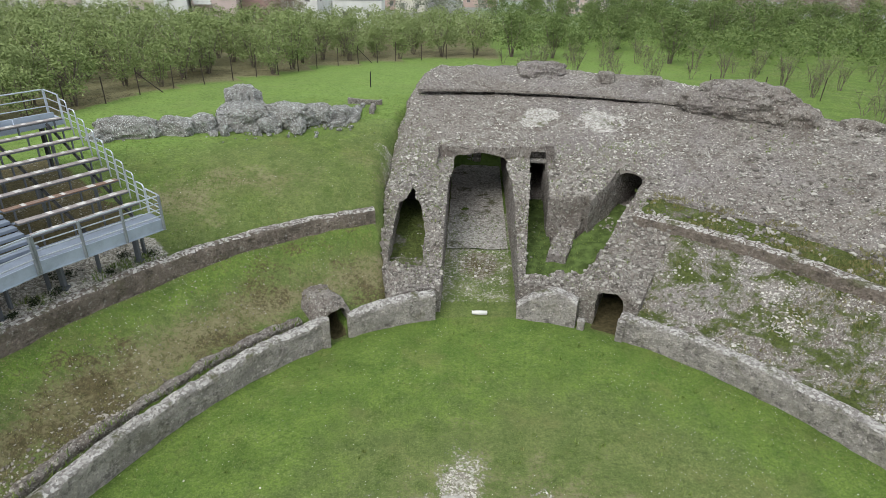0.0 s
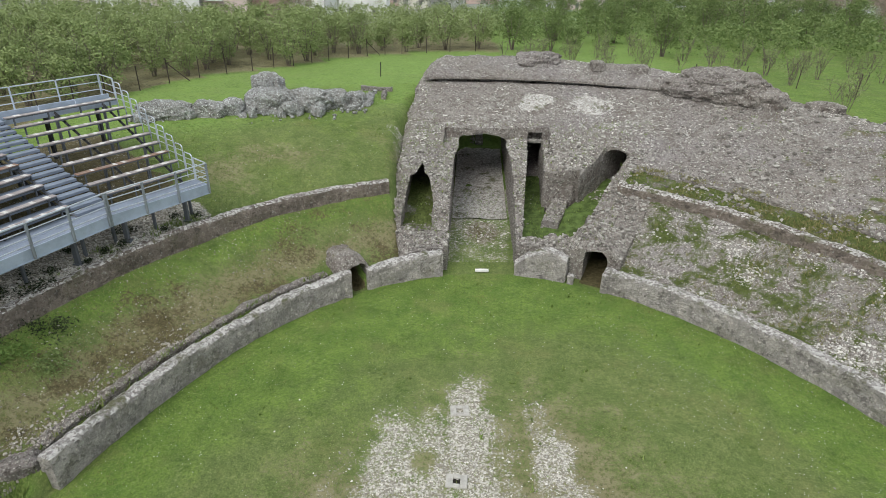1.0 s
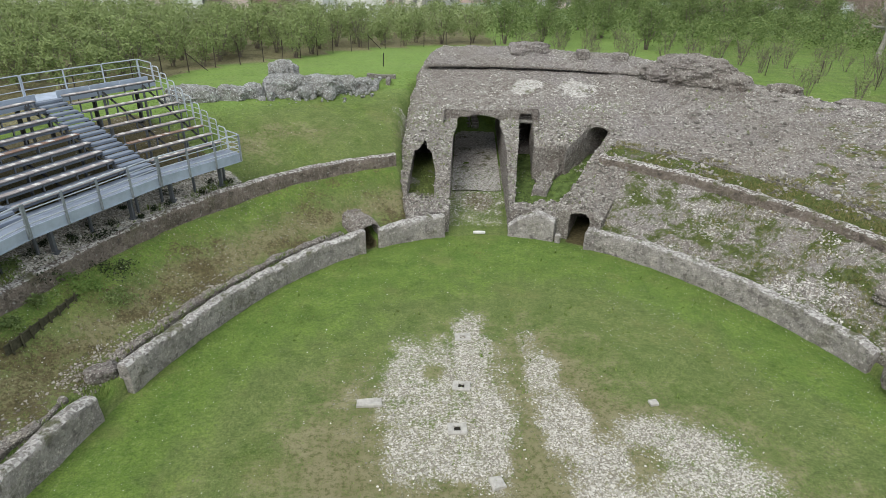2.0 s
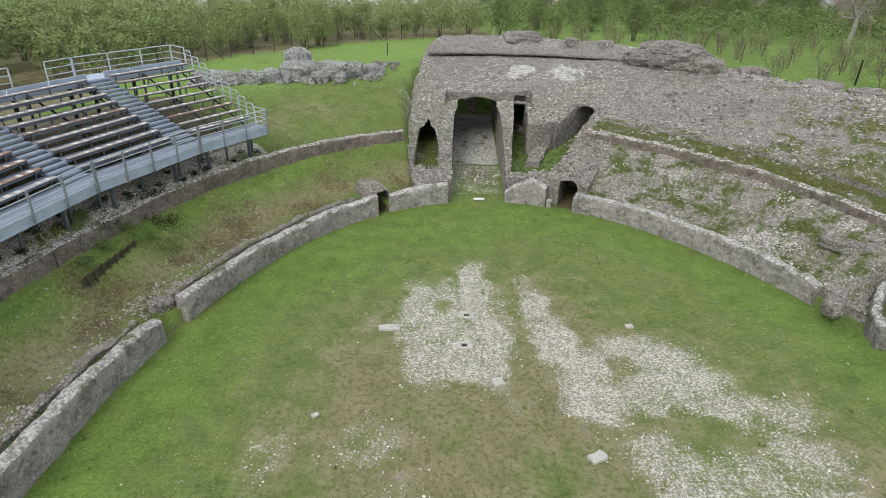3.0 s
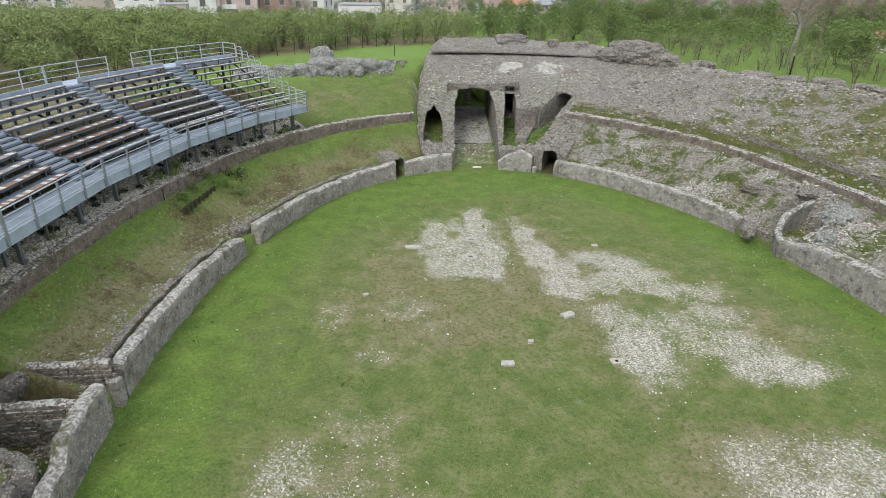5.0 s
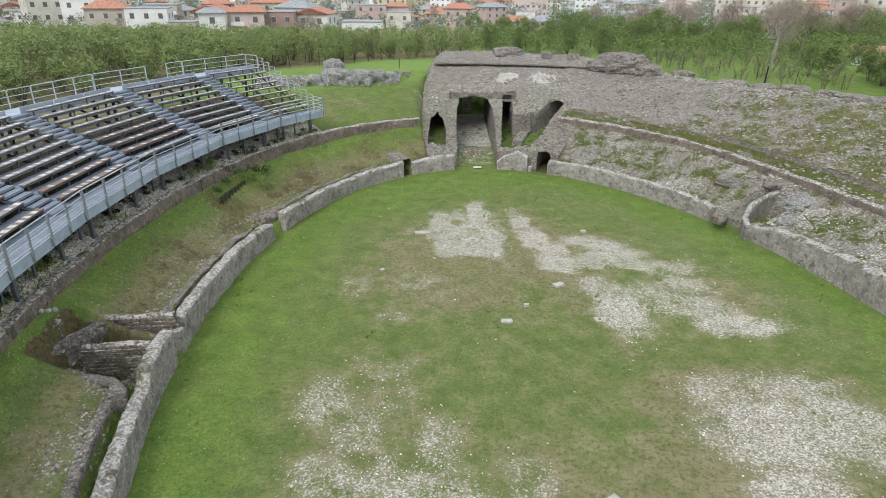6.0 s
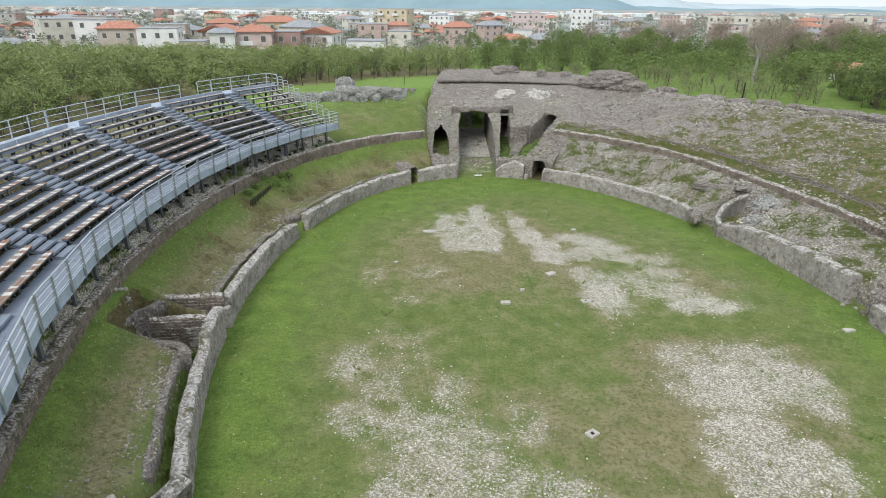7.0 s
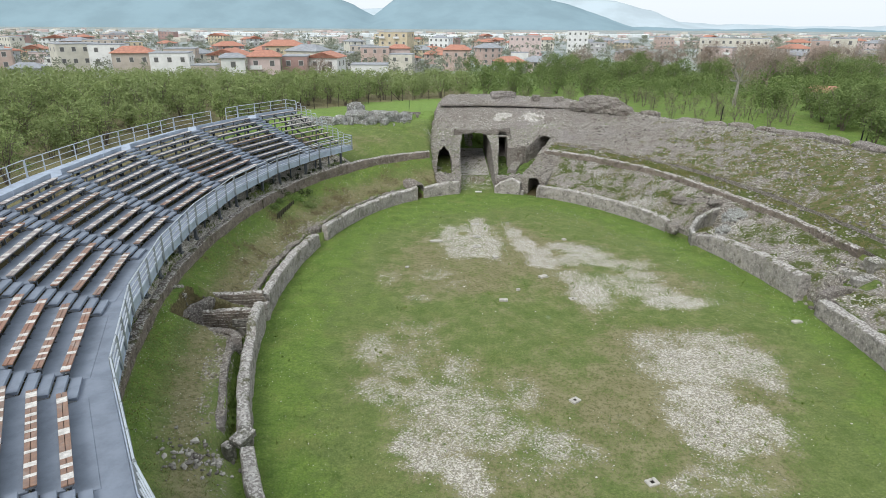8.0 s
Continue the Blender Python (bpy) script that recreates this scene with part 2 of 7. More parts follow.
def wall_material(name, tone=(0.500, 0.462, 0.436)):
    """Old plastered rubble wall, stained and weathered, with pale lichen on its top."""
    n = Nodes(name)
    mid, fine = n.noise(1.7, 6, 0.65), n.noise(14.0, 5, 0.7)
    dark = tuple(0.55 * c for c in tone)
    col = n.mix(n.ramp(mid, 0.3, 0.72), dark, tone)
    col = n.mix(n.ramp(n.noise(0.5, 4), 0.45, 0.7, 0, 0.5), col, tuple(1.25 * c for c in tone))
    col = n.mix(n.ramp(fine, 0.5, 0.68, 0, 0.7), col, tuple(0.42 * c for c in tone))
    rub = n.noise(5.0, 6, 0.75)
    col = n.mix(n.ramp(rub, 0.52, 0.66, 0, 0.75), col, tuple(1.5 * c for c in tone))
    col = n.mix(n.ramp(n.noise(2.6, 6, 0.7), 0.53, 0.64, 0, 0.8), col, tuple(0.34 * c for c in tone))
    lich = n.noise(4.2, 6, 0.72, distort=0.5)
    chip = n.split(n.cells(11.0, "Color"))
    stone = n.mix(n.ramp(chip, 0.1, 0.9), tuple(0.6 * c for c in tone), (0.74, 0.72, 0.69))
    top = n.math("MULTIPLY", n.ramp(n.up(), 0.3, 0.75), n.ramp(lich, 0.30, 0.50))
    col = n.mix(n.math("MULTIPLY", top, 0.9), col, stone)
    col = n.mix(n.math("MULTIPLY", n.ramp(lich, 0.58, 0.68), 0.7), col, (0.56, 0.55, 0.51))
    mossy = n.math("MULTIPLY", n.ramp(n.noise(0.9, 6, 0.7), 0.52, 0.64), n.ramp(n.up(), -0.2, 0.6, 0.15, 0.85))
    col = n.mix(mossy, col, (0.115, 0.120, 0.050))
    pits = n.cells(9.0, "Distance")
    n.bump(n.math("ADD", n.math("ADD", fine, n.math("ADD", mid, n.math("MULTIPLY", rub, 1.5))), n.math("MULTIPLY", pits, 0.8)), 1.0, 0.10)
    return n.done(col, 0.95, spec=0.15)


def metal_material(name, tone, rough=0.5, metal=0.35, wear=0.35):
    n = Nodes(name)
    mid, fine = n.noise(1.1, 5), n.noise(16.0, 4)
    col = n.mix(n.ramp(mid, 0.35, 0.7), tone, tuple(0.78 * c for c in tone))
    col = n.mix(n.ramp(fine, 0.55, 0.8, 0, wear), col, tuple(0.5 * c for c in tone))
    n.bump(fine, 0.1, 0.01)
    return n.done(col, n.ramp(mid, 0.3, 0.7, rough - 0.08, rough + 0.12), metal, 0.4)


def plain_material(name, tone, rough=0.85, vary=0.3, scale=2.0, spec=0.25):
    n = Nodes(name)
    mid, fine = n.noise(scale, 6), n.noise(scale * 9, 4)
    col = n.mix(n.ramp(mid, 0.3, 0.7), tuple((1 - vary) * c for c in tone), tone)
    col = n.mix(n.ramp(fine, 0.5, 0.75, 0, vary), col, tuple(0.6 * c for c in tone))
    n.bump(n.math("ADD", mid, fine), 0.35, 0.02)
    return n.done(col, rough, spec=spec)


GROUND = ground_material()
CONCRETE = rubble_material("roman_concrete", 0.0, 0.04, 1.12)
SLOPE = rubble_material("mossy_roman_concrete", 0.02, 0.04, 1.12, True)
OUTCROP = rubble_material("lichened_limestone", 0.0, 0.26, 1.5, hue=(0.90, 0.99, 1.04))
RUBBLE = rubble_material("rubble_with_grass", 0.215, 0.24, 1.25)
LIMESTONE = rubble_material("grey_limestone_rubble", 0.03, 0.16, 1.05)
PODIUM = wall_material("weathered_podium_plaster")
BALTEUS = wall_material("mossy_concrete_kerb_wall", (0.290, 0.245, 0.210))
STEEL = metal_material("galvanised_steel", (0.54, 0.59, 0.65), 0.45, 0.5)
RAILPOST = metal_material("dull_grey_steel_posts", (0.27, 0.30, 0.32), 0.55, 0.3)
PANEL = metal_material("pale_blue_grey_steel_sheet", (0.42, 0.49, 0.60), 0.5, 0.25)
TREAD = metal_material("grey_steel_treads", (0.215, 0.252, 0.315), 0.7, 0.1)
DARKSTEEL = metal_material("dark_steel_frame", (0.05, 0.052, 0.056), 0.6, 0.3)

# ---- the ground: one sheet from the arena to the horizon ----
GN = [0, 0.3, 0.36, 1.0, 1.3, 1.9, 3.4, 4.9, 5.3, 5.45, 7, 9, 12, 15, 17, 19, 20.5, 22, 24, 28, 40]
LEFT = [0, 0, 0.66, 0.66, 1.02, 1.12, 1.95, 2.95, 3.0, 3.7, 4.1, 4.5, 5.2, 5.7, 5.8, 5.8, 5.75, 5.7, 5.7, 5.65, 5.6]
TRENCH = [0, 0, 0.4, 0.55, 1.45, 1.66, 2.1, 2.75, 2.8, 3.4, 3.9, 4.4, 5.1, 5.6, 5.7, 5.7, 5.7, 5.7, 5.7, 5.65, 5.6]
BANK = [0, 0, 0.66, 0.7, 1.02, 1.15, 2.1, 3.05, 3.1, 3.7, 4.3, 4.9, 5.5, 5.9, 6.0, 6.0, 5.95, 5.9, 5.8, 5.7, 5.6]
TUNNEL = [0, 0, 0, 0.04, 0.06, 0.1, 0.18, 0.25, 0.28, 0.3, 0.4, 0.5, 0.7, 0.8, 0.9, 1.0, 1.3, 2.0, 3.1, 5.2, 5.6]
RIGHT = [0, 0, 0.4, 0.6, 0.7, 0.9, 1.5, 2.0, 2.1, 2.6, 3.1, 3.8, 4.8, 5.4, 5.7, 5.9, 5.9, 5.9, 5.85, 5.8, 5.7]
NEAR = [0, 0, 0.66, 0.7, 1.0, 1.1, 1.9, 2.9, 3.0, 3.1, 3.6, 4.3, 5.0, 5.4, 5.6, 5.6, 5.6, 5.6, 5.6, 5.6, 5.6]
GKEYS = [-100, -60, 64, 68, 99, 102.5, 113, 128, 184, 187, 202, 206, 240, 262]
GROWS = [NEAR, RIGHT, RIGHT, TUNNEL, TUNNEL, BANK, BANK, LEFT, LEFT, TRENCH, TRENCH, LEFT, LEFT, NEAR]


def wrap(phi):
    """Angles from -97 to 263 degrees."""
    return (np.asarray(phi, float) + 97) % 360 - 97


def ground_height(phi, d):
    phi = wrap(phi)
    slide = np.interp(d, [0.7, 3, 5.9, 14, 17, 20.5, 24, 27], [0, 1.2, 2.6, 7.0, 8.2, 11.5, 13.0, 13.0])
    z = table(GKEYS, GROWS, GN, phi + slide * np.clip((phi - 78) / 8, 0, 1) * np.clip((125 - phi) / 10, 0, 1), d)
    x, y = ring_xy(phi, d)
    out = np.clip(d / 2.0, 0, 1)
    z = z + fbm(x * 0.35, y * 0.35, 0, 3) * 0.05 + out * fbm(x * 0.8, y * 0.8, 0, 8) * 0.09 + np.clip((d - 12) / 20, 0, 1) * fbm(x * 0.05, y * 0.05, 0, 21) * 0.4
    # the land falls away towards the town
    z = z - 0.052 * np.clip(y - 48, 0, 140) - 0.006 * np.clip(y - 188, 0, 5000)
    # door passages and breaks in the podium lie at arena level
    for mid, half, deep, floor in ((109.9, 1.3, 2.6, 0.0), (70.3, 2.1, 3.0, 0.0), (149.6, 1.0, 1.5, 0.35), (181.0, 3.4, 4.6, 0.1), (203.6, 1.1, 1.6, 0.1), (26.4, 3.4, 4.8, 0.2), (-0.5, 2.0, 3.0, 0.2)):
        w = np.clip((half - np.abs(wrap(phi) - mid)) / 0.5, 0, 1) * np.clip((deep - d) / 0.5, 0, 1) * (d > 0.1)
        z = z * (1 - w) + np.minimum(z, floor) * w
    return z


# gravel showing through the arena's grass: middle x, y, half sizes, how dense
WORN_NORTH = [
    (-0.9, 9.4, 1.5, 3.0, 0.9), (-0.4, 11.6, 1.4, 1.8, 0.8), (2.5, 13.0, 0.4, 1.2, 0.6),
    (0.0, 12.6, 0.8, 2.5, 1.0), (-2.4, 10.3, 1.1, 2.6, 0.9), (0.7, 7.9, 0.7, 2.7, 1.0), (-1.6, 6.6, 1.5, 1.4, 0.95), (0.0, 5.9, 1.3, 0.8, 1.0),
    (-4.0, 10.5, 0.8, 1.0, 0.4), (-3.6, 9.0, 1.4, 2.4, 0.35), (1.3, 8.8, 0.5, 3.2, 0.6), (1.4, 4.0, 1.2, 0.5, 0.45),
]
WORN_EAST = [
    (3.0, 11.2, 0.7, 1.3, 0.95), (3.5, 8.3, 1.1, 1.6, 1.0), (4.4, 6.4, 1.1, 1.3, 1.0), (4.6, 4.2, 1.2, 1.4, 1.0), (7.5, 7.3, 2.0, 1.1, 1.0), (8.2, 5.8, 1.8, 1.0, 1.0),
    (6.3, 4.2, 1.4, 0.9, 0.9), (9.0, 4.2, 1.8, 0.9, 0.85), (11.1, 3.6, 1.7, 1.2, 0.75), (6.3, 1.2, 1.3, 1.2, 0.8), (6.9, -1.6, 1.4, 2.2, 1.0), (9.1, 0.3, 1.4, 1.3, 0.75),
    (11.5, 1.3, 1.4, 1.3, 0.75), (9.3, -1.4, 1.3, 1.0, 0.7), (11.4, -1.3, 1.6, 1.4, 0.85), (12.0, -2.9, 1.6, 1.2, 1.0), (13.3, -3.1, 1.0, 0.9, 0.9), (14.8, -3.0, 0.9, 0.7, 0.6), (15.4, -0.2, 1.2, 0.7, 0.4),
]
WORN_SOUTH = [
    (10.0, -8.8, 2.3, 1.3, 0.75), (12.6, -8.2, 2.0, 1.0, 0.8), (8.2, -11.3, 1.4, 1.5, 0.7), (10.3, -11.2, 1.9, 2.1, 1.0), (13.1, -10.7, 1.8, 1.8, 0.95), (13.5, -12.4, 0.9, 1.4, 0.8),
    (9.6, -14.0, 1.7, 1.1, 0.95), (8.5, -15.9, 1.4, 1.3, 0.9), (10.1, -15.9, 1.5, 1.3, 1.0), (11.7, -16.1, 0.9, 1.8, 0.85), (8.9, -17.8, 1.4, 1.0, 0.95), (10.3, -17.8, 1.0, 0.7, 0.8),
    (8.1, -19.5, 1.1, 0.7, 0.55), (6.9, -20.5, 1.2, 0.6, 0.75), (8.9, -20.1, 1.2, 1.0, 0.6), (4.7, -16.7, 1.1, 1.3, 0.3),
]
WORN_MIDDLE = [
    (-7.6, -9.2, 1.0, 1.4, 0.62), (-5.8, -11.3, 1.1, 1.5, 0.58), (-7.1, -13.5, 0.9, 1.0, 0.6), (-5.4, -13.5, 1.5, 1.3, 0.6), (-5.0, -8.8, 1.3, 1.7, 0.35), (-2.6, -11.9, 0.8, 1.7, 0.6),
    (-4.0, -14.9, 1.5, 1.9, 0.68), (-2.0, -15.0, 1.5, 1.5, 0.65), (0.6, -13.9, 0.9, 1.4, 0.55), (-1.4, -17.1, 1.7, 1.2, 0.66), (-3.7, -17.1, 1.7, 1.2, 0.7), (-5.3, -17.8, 0.6, 0.8, 0.85),
    (-4.2, -18.9, 1.0, 0.7, 0.9), (-2.8, -19.6, 1.1, 0.9, 0.95), (-2.1, -20.4, 0.8, 0.5, 0.8), (1.4, -17.8, 1.1, 1.0, 0.7), (2.7, -18.6, 0.9, 0.7, 0.55), (0.4, -19.5, 1.8, 0.8, 0.38),
]
WORN_WEST = [(-7.4, 1.0, 0.8, 1.2, 0.4), (-3.9, 1.8, 1.3, 1.2, 0.45), (-5.1, -2.3, 0.7, 0.5, 0.45), (-2.7, -0.5, 1.3, 1.0, 0.3), (-5.2, -6.4, 1.3, 0.6, 0.4)]
PATCHES = WORN_NORTH + WORN_EAST + WORN_SOUTH + [(x, y, rx, ry, min(1.0, g + 0.10)) for x, y, rx, ry, g in WORN_MIDDLE + WORN_WEST]
TURF = [(-1.5, 11.0, 0.45, 0.55), (6.2, 6.4, 0.6, 0.8), (6.2, 3.0, 0.6, 0.6), (-1.6, -11.8, 0.6, 0.7), (-5.4, -12.7, 0.5, 0.5), (1.2, -15.7, 0.6, 0.55), (7.2, -20.4, 0.6, 0.4), (11.9, -14.4, 0.5, 0.45), (-1.1, -19.4, 0.6, 0.4)]


def blobs(x, y, rows, grow=1.0):
    """Ragged ovals: 1 in their middles, 0 outside."""
    out = np.zeros_like(x)
    wx = x + 0.45 * fbm(x * 0.6, y * 0.6, 0, 31) + 0.35 * fbm(x * 1.7, y * 1.7, 0, 33)
    wy = y + 0.45 * fbm(x * 0.6, y * 0.6, 0, 37) + 0.35 * fbm(x * 1.7, y * 1.7, 0, 39)
    for cx, cy, rx, ry, dense in rows:
        out = np.maximum(out, dense * np.clip(1.75 - np.hypot((wx - cx) / (rx * grow), (wy - cy) / (ry * grow)), 0, 0.95) / 0.95)
    return out


FENCE = [(-27.5, 33.0), (-26.3, 38.7), (-24.5, 45.0), (-20.0, 52.2), (-15.0, 62.0), (-8.0, 70.0), (-2.4, 73.6), (4.0, 75.5)]


def build_ground():
    cols = 720
    phi = np.linspace(-97, 263, cols, endpoint=False)
    inner = np.linspace(0.012, 1.0, 96)
    outer = np.concatenate([np.array([0.15, 0.3, 0.36]), np.arange(0.6, 30, 0.3), np.geomspace(31, 4600, 60)])
    p, s = np.meshgrid(phi, inner)
    r = np.radians(p)
    lx, ly = EA * np.cos(r) * s, EB * np.sin(r) * s
    x1, y1 = CX + lx * UX - ly * UY, CY + lx * UY + ly * UX
    edge = np.minimum((1 - s) * 22, 20)
    z1 = fbm(x1 * 0.35, y1 * 0.35, 0, 3) * 0.05 + fbm(x1 * 1.4, y1 * 1.4, 0, 5) * 0.02
    p2, d2 = np.meshgrid(phi, outer)
    x2, y2 = ring_xy(p2, d2)
    z2 = ground_height(p2, d2)
    x, y, z = (np.concatenate([a.ravel(), b.ravel()]) for a, b in ((x1, x2), (y1, y2), (z1, z2)))
    d = np.concatenate([(-edge).ravel(), d2.ravel()])
    ph = wrap(np.concatenate([p.ravel(), p2.ravel()]))
    n = len(x)
    verts = np.c_[x, y, z]
    me = mesh_from("ground", np.vstack([verts, [CX, CY, 0.0]]), grid_faces(len(inner) + len(outer), cols, True) + [(n, (c + 1) % cols, c) for c in range(cols)], GROUND, True)
    me.flip_normals()
    inside = d <= 0
    big = fbm(x * 0.12, y * 0.12, 0, 41)
    gravel = np.where(inside, blobs(x, y, PATCHES), 0)
    for cx, cy, rx, ry in TURF:
        gravel = gravel * np.clip(np.hypot((x - cx) / rx, (y - cy) / ry) - 0.3, 0, 1)
    lush = np.where(inside, np.clip(1.0 - (-d - 1.0) / 5.0, 0, 1) * 0.9 + 0.15 + 0.5 * big, 0.25 + 0.3 * big)
    dry = np.where(inside, np.clip((-d - 3.0) / 6.0, 0, 1) * (0.40 + 0.45 * fbm(x * 0.22, y * 0.22, 0, 46)) + 0.26 * blobs(x, y, [(a, b, c, e, 1) for a, b, c, e, f in PATCHES], 1.6), 0)
    left = (ph > 100) & (ph < 262)
    slope = (d > 1.0) & (d < 5.0)
    dry = np.where(left & slope, 0.30 + 0.5 * big + 0.70 * np.clip(1 - np.abs(d - 2.5) / 1.6, 0, 1), dry)
    lush = np.where(left & (d > 0.3) & (d < 5.0), 0.30 + 0.5 * (d < 1.0) + 0.5 * np.clip(d - 3.3, 0, 1) + 0.3 * big, lush)
    wisps = fbm(x * 0.45, y * 0.45, 0, 44)
    soil = np.where(left & (d > 1.0) & (d < 5.0), 0.55 + 0.45 * wisps - 0.12 * np.clip(d - 2, 0, 2) - 0.25 * np.clip((ph - 165) / 20, 0, 1), 0.0)
    # shade of the sunken chamber, painted with the dark earth tone
    soil = np.where((ph > 177.8) & (ph < 184.2) & (d > 0.5) & (d < 4.6), 1.4, soil)
    # shade inside the two arena doors, painted the same way
    soil = np.where(((ph > 68.3) & (ph < 72.4) & (d < 4.5) | (ph > 108.7) & (ph < 111.1) & (d < 2.4)) & (d > 0.35), 1.4, soil)
    # soil at the gate; the term for 14 to 18 m paints passage shade
    soil = soil + np.where((ph > 66) & (ph < 100) & (d > 0.5) & (d < 11.5), 0.3, 0) + np.where((ph > 80) & (ph < 95) & (d > 14) & (d < 18), 0.5, 0) + 1.2 * np.exp(-(((x - 0.9) / 0.9) ** 2 + ((y - 29.6) / 1.3) ** 2) * 1.2)
    stand = (ph > 121.5 + fbm(x, y, 0, 43)) & (ph < 262) & (d > 5.3) & (d < 17)
    gravel = np.where(stand & (d < 7.3), 1.3, gravel)
    # shade below the benches, painted on the ground as dark earth
    soil = np.where(stand & (d > 7.3), 1.1, soil)
    gravel = np.where(stand & (d > 7.3), 0.35, gravel)
    gravel = np.where(left & (d > 1.15) & (d < 2.2), np.interp(ph, [146, 156], [0.20, 0.46]) + 0.3 * big, gravel)
    gravel = np.where((ph > 72) & (ph < 98) & (d > 1.2) & (d < 11.5), np.where((ph > 84) & (ph < 97), 0.58, 0.35) + 0.02 * d, gravel)
    lush = np.where(d > 6, 0.75 + 0.3 * big, lush)
    dry = np.where(d > 10, 0.05 + 0.25 * fbm(x * 0.06, y * 0.06, 0, 47), dry)
    near = (d > 5.6) & (d < 15) & (ph > 90) & (ph < 124)
    dry = np.where(near, np.clip((15 - d) / 6, 0, 1) * (0.34 + 0.7 * fbm(x * 0.3, y * 0.3, 0, 48)), dry)
    lush = np.where(near, 0.35 + 0.6 * fbm(x * 0.25, y * 0.25, 0, 52), lush)
    # bare tan earth between the fence and the trees
    fy = np.interp(x, [p[0] for p in FENCE], [p[1] for p in FENCE])
    grove = ((x < FENCE[0][0]) & (y > -60) & (d > 17)) | ((x < 4.0) & (y > fy + 0.5 + fbm(x * 0.4, y * 0.4, 0, 49)))
    dry = np.where(grove & (d > 17), 1.0, dry)
    soil = np.where(grove & (d > 17), 0.45 + 0.3 * big, soil)
    # amount of painted haze on the ground, growing with distance
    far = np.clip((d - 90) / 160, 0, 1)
    fresh = np.where(grove | stand, 0, np.clip((d - 12.5) / 4, 0, 1) * np.clip((ph - 66) / 10, 0.25, 1) * np.clip((ph - 5) / 10, 0, 1) * np.clip((128 - ph) / 8, 0, 1) * (0.85 + 0.3 * big))
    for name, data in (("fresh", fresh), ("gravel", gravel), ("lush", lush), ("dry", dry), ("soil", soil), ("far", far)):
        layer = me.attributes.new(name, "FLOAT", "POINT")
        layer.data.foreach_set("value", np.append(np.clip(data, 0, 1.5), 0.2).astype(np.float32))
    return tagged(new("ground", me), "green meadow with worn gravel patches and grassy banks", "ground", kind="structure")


build_ground()


# ---- curved walls ----
def arc_wall(name, phi0, phi1, d0, thick, low, tops, material, label, rough=0.085, step=0.16, ragged=0.10, seed=1, lean=0.0):
    """A curved wall with uneven faces and a rounded, broken top. tops: rows of angle, height. low: its foot, a number or rows of angle, height."""
    length = sum((ring(a, d0) - ring(b, d0)).length for a, b in zip(np.linspace(phi0, phi1, 40), np.linspace(phi0, phi1, 40)[1:]))
    cols = max(4, int(length / step))
    phi = np.linspace(phi0, phi1, cols)
    order = np.argsort([a for a, _ in tops])
    top = np.interp(phi, np.array([a for a, _ in tops], float)[order], np.array([b for _, b in tops], float)[order])
    if isinstance(low, (list, tuple)):
        o = np.argsort([a for a, _ in low])
        foot = np.interp(phi, np.array([a for a, _ in low], float)[o], np.array([b for _, b in low], float)[o])
    else:
        foot = np.full(cols, float(low))
    run = np.linspace(0, length, cols)
    top = top + ragged * fbm(run * 0.9, run * 0 + seed, 0, seed) + ragged * 0.6 * fbm(run * 3.1, run * 0 + seed, 0, seed + 5)
    # around the section: front foot, up the face, over the top, down the back
    up = np.linspace(0, 0.86, 7)
    prof = [(0.0, u) for u in up] + [(0.04, 0.94), (0.16, 0.985), (0.35, 1.0), (0.55, 1.005), (0.75, 1.0), (0.9, 0.98), (0.98, 0.92)] + [(1.0, u) for u in up[::-1]]
    verts = []
    for t, u in prof:
        d = d0 + t * thick - lean * (1 - u)
        z = foot + (top - foot) * u
        off = rough * fbm(run * 1.3, z * 1.3, t * 3.0 + seed, seed + 9) + rough * 0.5 * fbm(run * 4.0, z * 4.0, t * 3.0, seed + 13)
        x, y = ring_xy(phi, d + off * (1 if t < 0.5 else -1))
        verts.append(np.c_[x, y, z + (rough * 0.6 * fbm(run * 3.0, t * 4.0 + run * 0, 0, seed + 17) if 0 < t < 1 else 0)])
    k = len(prof)
    v = np.concatenate(verts)
    faces = grid_faces(k, cols)
    faces += [tuple(r * cols for r in range(k)), tuple(r * cols + cols - 1 for r in reversed(range(k)))]
    ob = new(name, mesh_from(name, v, faces, material, False))
    bm = bmesh.new()
    bm.from_mesh(ob.data)
    bmesh.ops.recalc_face_normals(bm, faces=bm.faces)
    bm.to_mesh(ob.data)
    bm.free()
    return tagged(ob, label, "wall", kind="structure")


POD = "low weathered grey podium wall curving round the arena"
arc_wall("wall_podium_1", 107.6, 95.5, 0.0, 0.6, -0.1, [(95, 1.35), (98, 1.4), (104, 1.3), (107.6, 1.15)], PODIUM, POD, seed=1)
arc_wall("wall_podium_2", 147.9, 111.6, 0.0, 0.55, -0.1, [(111, 1.45), (114, 1.25), (130, 1.25), (147.9, 1.3)], PODIUM, POD, seed=2)
arc_wall("wall_podium_3", 176.6, 151.2, 0.0, 0.6, -0.1, [(151.2, 1.15), (154, 1.35), (165, 1.4), (176.6, 1.55)], PODIUM, POD, seed=3)
arc_wall("wall_podium_4", 202.0, 179.3, 0.0, 0.6, -0.1, [(179.3, 1.75), (185.0, 1.8), (186.0, 1.2), (192, 1.35), (202, 1.2)], PODIUM, POD, seed=4, ragged=0.1)
arc_wall("wall_podium_5", 258.0, 204.8, 0.0, 0.6, -0.1, [(204, 1.25), (258, 1.25)], PODIUM, POD, seed=5)
